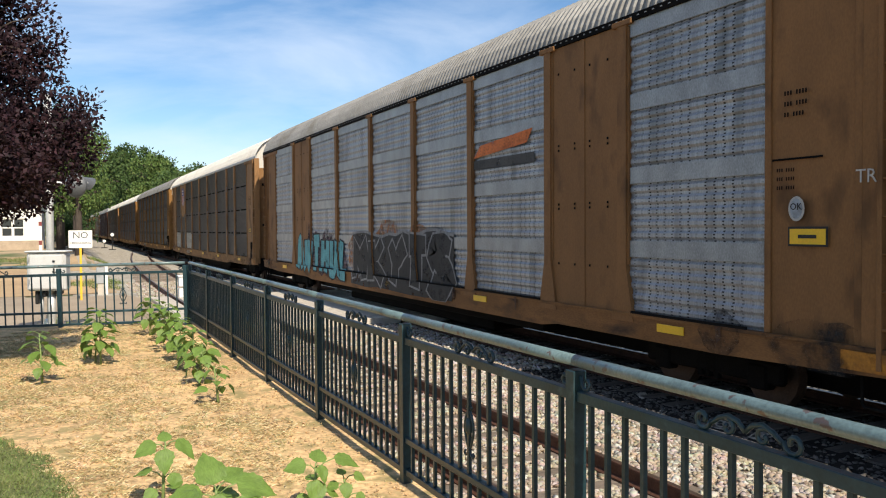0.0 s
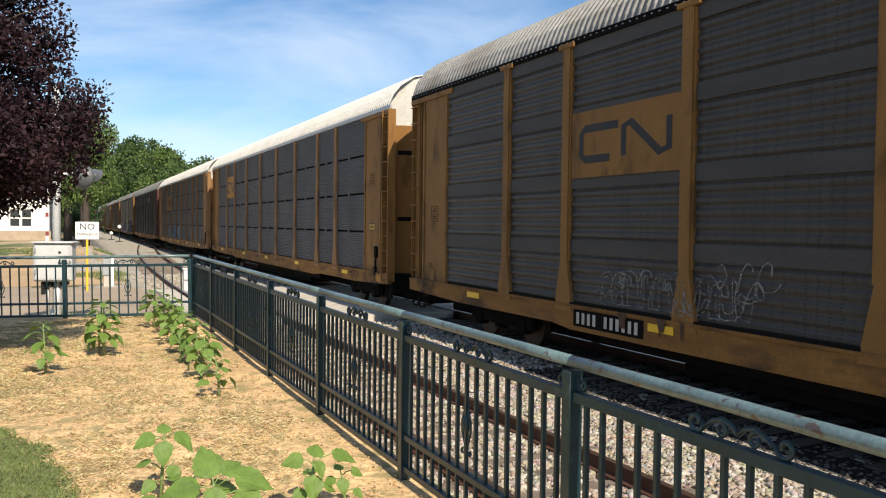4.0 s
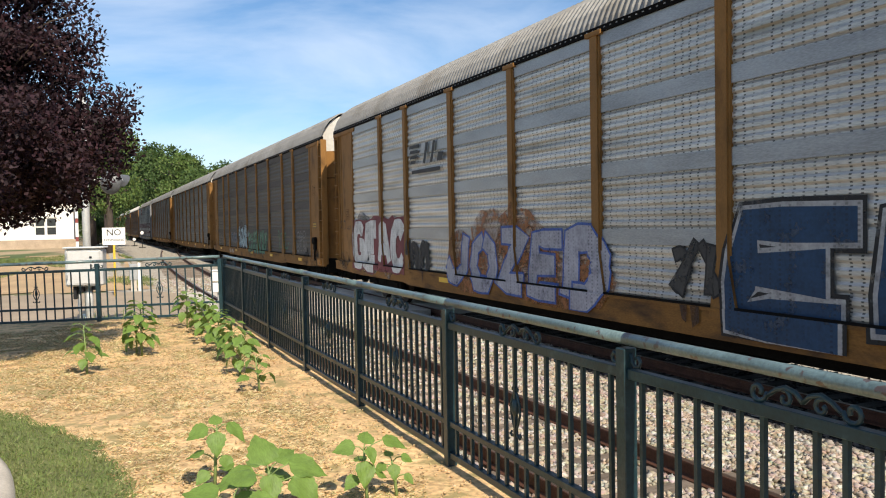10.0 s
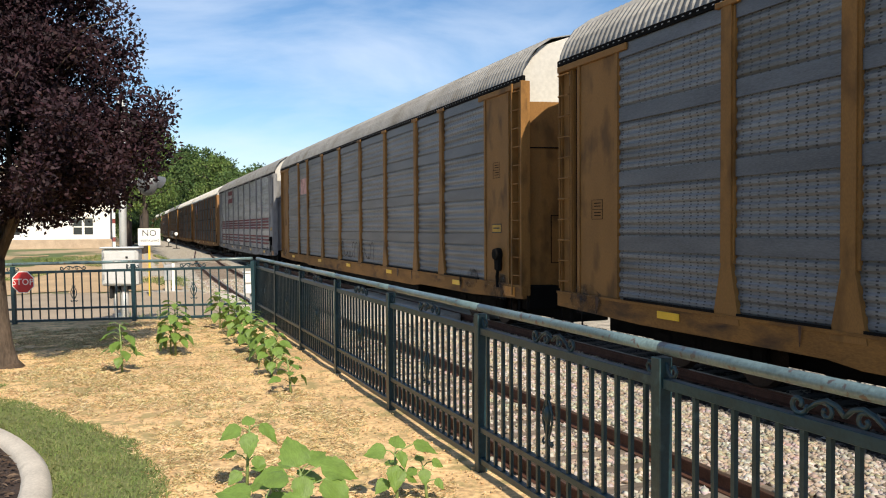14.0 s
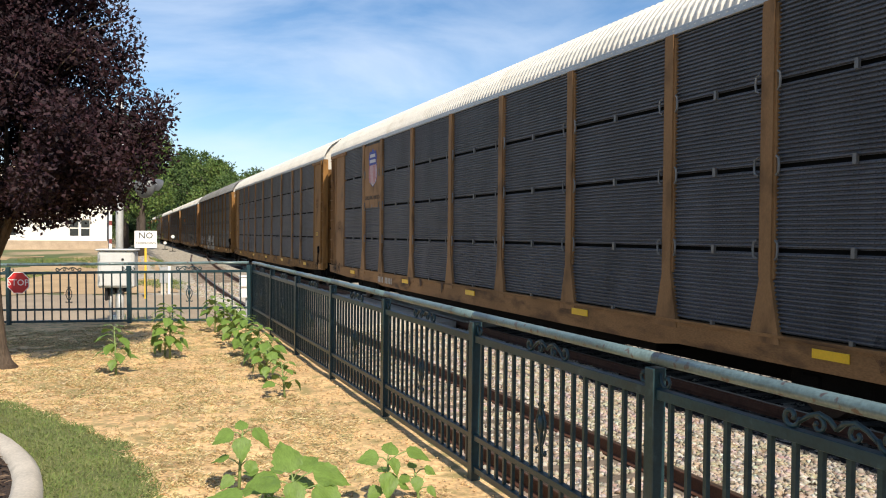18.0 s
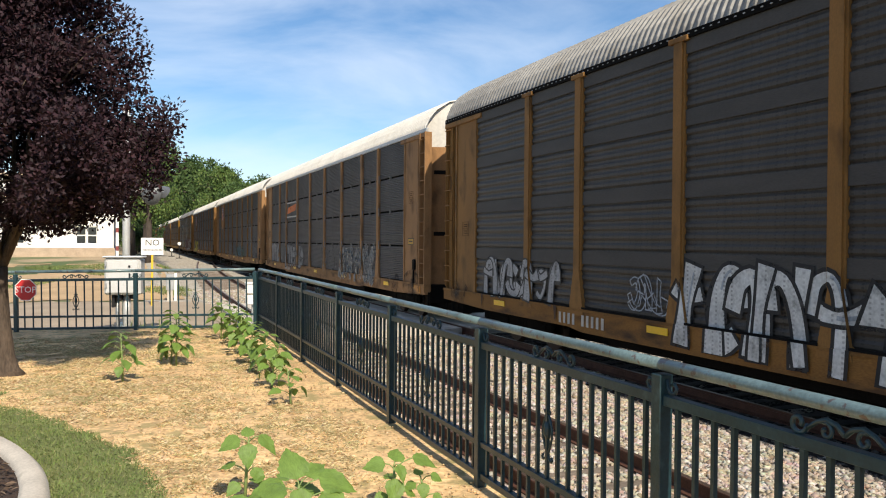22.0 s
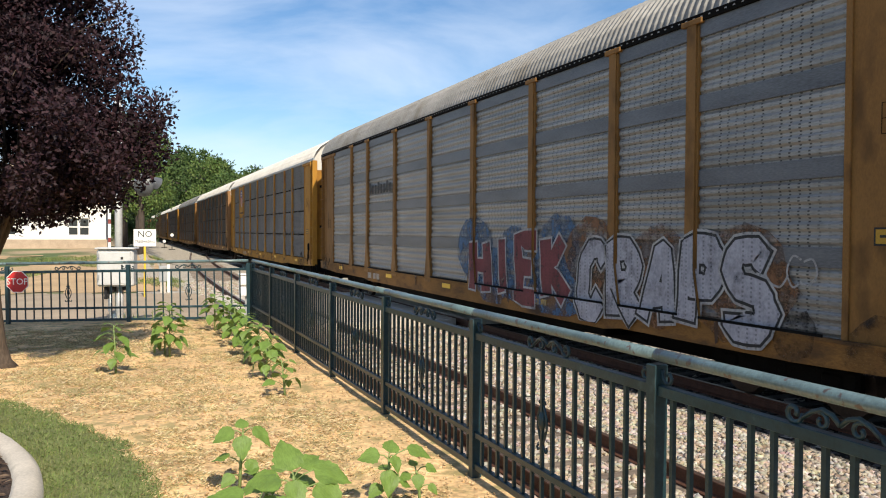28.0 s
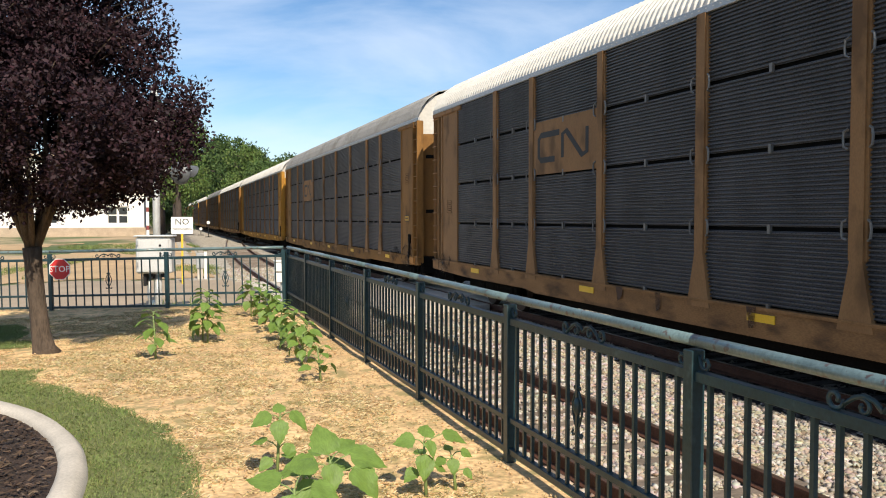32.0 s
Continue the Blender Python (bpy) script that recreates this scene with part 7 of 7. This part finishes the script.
def stop_sign():
    c = Vector((FENCE_X, CORNER_Y, 0)) + B_WAY * STOP_AT - B_OUT * 0.05
    turn = math.degrees(math.atan2(B_OUT.y, B_OUT.x)) - 90
    thing = empty("stop_sign", pose(c.x, c.y, 0, 0, 0, turn), "small red octagonal stop sign tied to the fence", "sign")
    r = 0.195
    oct_ = [(r * math.cos(math.radians(22.5 + 45 * k)), r * math.sin(math.radians(22.5 + 45 * k))) for k in range(8)]
    bm = bmesh.new()
    prism(bm, oct_, 0.004, Matrix.Translation((0, 0.0, STOP_Z)) @ FACE)
    board = part("board", bm_mesh(bm, "board", M_SIGN), None, thing)
    bm = bmesh.new()
    prism(bm, [(a * 0.93, b * 0.93) for a, b in oct_], 0.002, Matrix.Translation((0, -0.005, STOP_Z)) @ FACE)
    part("face", bm_mesh(bm, "face", M_RED), None, board, "red face")
    lettering("lettering", "STOP", 0.150, Matrix.Translation((0, -0.0085, STOP_Z)) @ FACE, M_SIGN, board, 0.001)
    part("bracket", bm_mesh(boxes((-0.01, 0.0, STOP_Z - 0.15, 0.01, 0.04, STOP_Z + 0.15)), "bracket", M_GALV), None, thing)


STOP_AT, STOP_Z = 3.91, 0.675
stop_sign()


def white_marker(x, y):
    thing = empty("trackside_box", pose(x, y, ground_z(x, y)), "small white trackside box on a post", "box")
    part("post", bm_mesh(boxes((-0.03, -0.03, 0, 0.03, 0.03, 1.0)), "post", M_GALV), None, thing)
    for z in (0.90, 1.16):
        part("body", bm_mesh(boxes((-0.16, -0.12, z, 0.16, 0.12, z + 0.22), bevel=0.012), "body", M_WHITE), None, thing)
    part("lid", bm_mesh(boxes((-0.18, -0.14, 1.384, 0.18, 0.14, 1.42), bevel=0.01), "lid", M_WHITE), None, thing)


white_marker(2.72, 19.3)


def marker_post(x, y):
    thing = empty("marker_post", pose(x, y, ground_z(x, y)), "slim white marker post with a grey box beside the track", "post")
    part("post", bm_mesh(boxes((-0.05, -0.03, -0.1, 0.05, 0.03, 1.05), bevel=0.008), "post", M_WHITE), None, thing)
    part("box", bm_mesh(boxes((-0.34, -0.12, 0.42, -0.056, 0.12, 1.0), bevel=0.015), "box", M_GALV), None, thing, "grey steel box")
    part("footing", bm_mesh(boxes((-0.30, -0.08, -0.1, -0.10, 0.08, 0.42)), "footing", M_CONC), None, thing)


marker_post(1.62, 31.6)


def switch_stand(x, y, h, r):
    thing = empty("switch_stand", pose(x, y, ground_z(x, y)), "dark switch stand with a white round target", "switch stand", "switch stands")
    bm = bmesh.new()
    tube(bm, [(0, 0, 0), (0, 0, h)], 0.05, 6)
    part("stand", bm_mesh(bm, "stand", M_BLACK), None, thing)
    part("base", bm_mesh(boxes((-0.4, -0.2, 0, 0.4, 0.2, 0.12), bevel=0.02), "base", M_BLACK), None, thing)
    bm = bmesh.new()
    prism(bm, [(r * math.cos(2 * math.pi * k / 16), r * math.sin(2 * math.pi * k / 16)) for k in range(16)], 0.02, Matrix.Translation((0, -0.06, h)) @ FACE)
    part("target", bm_mesh(bm, "target", M_SIGN), None, thing)


switch_stand(5.95, 106, 1.9, 0.21)
switch_stand(5.6, 118, 0.95, 0.21)


# ---------------------------------------------------------------- the white building
def empty_part(name, parent, label):
    ob = new(name)
    ob.parent = parent
    ob["label"] = label
    return ob


def building():
    thing = empty("white_building", pose(0, 0, 0), "white stucco building with dark double windows beyond the road", "house")
    x0, x1, y0, y1, g, top = -34, -1.22, 75.0, 90.0, 0.0, 6.6
    wins = [(-4.25 - 5.6 * k, -2.47 - 5.6 * k) for k in range(5)]
    bm = bmesh.new()
    cuts = sorted([x0, x1] + [v for w in wins for v in w])
    z0, z1 = 1.02, 2.55
    for a, b in zip(cuts, cuts[1:]):
        if (a, b) in wins:
            box(bm, a, y0, g - 0.6, b, y0 + 0.3, z0)
            box(bm, a, y0, z1, b, y0 + 0.3, top)
        else:
            box(bm, a, y0, g - 0.6, b, y0 + 0.3, top)
    box(bm, x0, y0 + 0.3, g - 0.6, x0 + 0.3, y1, top)
    box(bm, x1 - 0.3, y0 + 0.3, g - 0.6, x1, y1, top)
    box(bm, x0, y1 - 0.3, g - 0.6, x1, y1, top)
    part("wall", bm_mesh(bm, "wall", M_STUCCO), None, thing)
    part("stone_base", bm_mesh(boxes((x0, y0 - 0.12, g - 0.6, x1 + 0.12, y0 - 0.003, 0.72), bevel=0.01), "stone_base", M_BRICK), None, thing)
    part("roof", bm_mesh(boxes((x0 - 0.3, y0 - 0.3, top, x1 + 0.3, y1 + 0.3, top + 0.35), bevel=0.03), "roof", M_BRICK), None, thing)
    for a, b in wins:
        w = empty_part("window", thing, "white framed double window")
        mid = (a + b) / 2
        for nm, x0_, z0_, x1_, z1_ in (("jamb", a, z0, a + 0.12, z1), ("jamb", b - 0.12, z0, b, z1), ("mullion", mid - 0.1, z0 + 0.1, mid + 0.1, z1 - 0.1), ("sill", a + 0.12, z0, b - 0.12, z0 + 0.1),
                                       ("head", a + 0.12, z1 - 0.1, b - 0.12, z1), ("transom", a + 0.12, (z0 + z1) / 2 - 0.05, mid - 0.1, (z0 + z1) / 2 + 0.05), ("transom", mid + 0.1, (z0 + z1) / 2 - 0.05, b - 0.12, (z0 + z1) / 2 + 0.05)):
            part(nm, bm_mesh(boxes((x0_, y0 + 0.12, z0_, x1_, y0 + 0.2, z1_)), nm, M_WHITE), None, w)
        for u in range(2):
            for v in range(2):
                px, pz = a + 0.12 + u * (b - a) / 2 * 0.95, z0 + 0.1 + v * (z1 - z0) / 2
                part("pane", bm_mesh(boxes((px, y0 + 0.15, pz, px + (b - a) / 2 - 0.2, y0 + 0.165, pz + (z1 - z0) / 2 - 0.12)), "pane", M_GLASS), None, w, "dark glass pane")


building()


# ---------------------------------------------------------------- woods
M_GREENS = [island_material("foliage_%s" % n, c, 0.7) for n, c in (
    ("mid", [(0.058, 0.102, 0.026), (0.035, 0.07, 0.018), (0.085, 0.13, 0.034), (0.047, 0.085, 0.024)]),
    ("light", [(0.10, 0.155, 0.035), (0.06, 0.11, 0.025), (0.14, 0.19, 0.05), (0.08, 0.13, 0.03)]),
    ("dark", [(0.035, 0.07, 0.022), (0.05, 0.095, 0.03), (0.028, 0.055, 0.018), (0.065, 0.11, 0.035)]))]


def wood_tree_meshes(seed, tall, wide, material, leaf, per, skirt=60):
    rng = random.Random(seed)
    bm = bmesh.new()
    tube(bm, [(0, 0, -0.3), (0.1, 0, tall * 0.3), (0, 0.1, tall * 0.6), (0, 0, tall * 0.9)], [wide * 0.07, wide * 0.055, wide * 0.035, 0.03], 8)
    for k in range(8):
        a, t = rng.uniform(0, 6.28), rng.uniform(0.3, 0.8)
        tube(bm, [(0, 0, tall * t), (math.cos(a) * wide * 0.25, math.sin(a) * wide * 0.25, tall * (t + 0.07)), (math.cos(a) * wide * 0.45, math.sin(a) * wide * 0.45, tall * (t + 0.1))], [wide * 0.025, wide * 0.016, 0.02], 5)
    trunk = bm_mesh(bm, "trunk", M_TRUNK, True)
    cs = []
    lobes = [(rng.uniform(-0.30, 0.30) * wide, rng.uniform(-0.30, 0.30) * wide, tall * rng.uniform(0.35, 0.86), wide * rng.uniform(0.16, 0.30)) for _ in range(15)]
    lobes.append((0, 0, tall * 0.88, wide * 0.18))
    for lx, ly, lz, lr in lobes:
        for _ in range(34):
            a, e = rng.uniform(0, 6.283), math.asin(rng.uniform(-0.7, 1))
            r = lr * rng.uniform(0.6, 1.08)
            cs.append((lx + math.cos(a) * math.cos(e) * r, ly + math.sin(a) * math.cos(e) * r, lz + math.sin(e) * r * 0.85))
    for _ in range(skirt):
        a, z = rng.uniform(0, 6.283), tall * rng.uniform(0.08, 0.4)
        r = wide * rng.uniform(0.15, 0.45)
        cs.append((math.cos(a) * r, math.sin(a) * r, z))
    return trunk, leaf_cloud("crown", cs, per, wide * 0.05, leaf, material, seed)


def wood_tree(kind, x, y, s, turn, label, slim=0.0, rise=0.0):
    slim, rise = slim or rw.uniform(0.62, 0.98), rise or rw.uniform(0.74, 1.02)
    thing = empty("tree", pose(x, y, ground_z(x, y), 0, 0, turn) @ Matrix.Diagonal((s * slim, s * slim, s * rise, 1)), label, "tree", "woods")
    part("trunk", TREES[kind][0], None, thing)
    part("crown", TREES[kind][1], None, thing)


TREES = [wood_tree_meshes(3, 10, 7.5, M_GREENS[0], (0.22, 0.45), 12), wood_tree_meshes(5, 10, 6.5, M_GREENS[1], (0.20, 0.42), 12), wood_tree_meshes(8, 10, 6.0, M_GREENS[2], (0.25, 0.5), 12),
         wood_tree_meshes(13, 10, 7.0, M_GREENS[1], (0.16, 0.34), 20, 0), wood_tree_meshes(14, 10, 7.0, M_GREENS[2], (0.16, 0.34), 20, 0)]
rw = random.Random(4)
BESIDE = [(3, 1.3, 61, 0.60), (4, 1.4, 70, 0.70), (3, 1.6, 83, 0.76), (4, 1.8, 97, 0.80), (4, 0.2, 76, 0.82), (2, 2.6, 115, 0.9), (2, 2.2, 128, 1.0)]     # trees that stand close to the tracks
WOODS = [(0, 0.0, 112, 0.9), (2, 0.4, 125, 0.95), (1, -0.4, 140, 1.1), (0, 0.6, 160, 1.1), (2, 1.2, 180, 1.2), (0, -4, 150, 1.3), (2, 2.2, 205, 1.5)]
WOODS += [(2, 2 + 2.6 * k, 395 + rw.uniform(-8, 8), rw.uniform(2.1, 2.9)) for k in range(17)]
WOODS += [(2, 0.2 + rw.uniform(0, 1.0) + 0.006 * k * 9, 94 + 9 * k, rw.uniform(0.36, 0.7)) for k in range(28)]
WOODS += [(rw.randrange(3), 14.8 + rw.uniform(-0.6, 1.8), 104 + 10 * k, min(2.1, 1.25 + 0.09 * k) * rw.uniform(0.85, 1.2)) for k in range(22)]
WOODS += [(rw.choice((0, 2)), 21 + rw.uniform(-1, 3), 140 + 14 * k, rw.uniform(1.45, 1.8)) for k in range(7)]
WOODS += [(rw.randrange(3), -8 - 8 * k, 102 + rw.uniform(-2, 8), rw.uniform(1.1, 1.5)) for k in range(7)]
for kind, x, y, s in WOODS:
    wood_tree(kind, x, y, s, rw.uniform(0, 360), ("broad green", "sunlit light green", "dark green")[kind] + " leafy tree at the edge of the woods")
for kind, x, y, s in BESIDE:
    wood_tree(kind, x, y, s, 70 * y, ("", "", "dark green", "sunlit light green", "dark green")[kind] + " leafy tree beside the track", 0.95, 1.5)


def travelled(t):
    return 18.0575 * t - 0.029554 * t * t + 0.000181 * t ** 3


def motions():
    for car, y in train:
        walk(car, [(t, pose(TRAIN_X, y - travelled(t), RAIL_Z)) for t in range(0, 33, 2)])


motions()
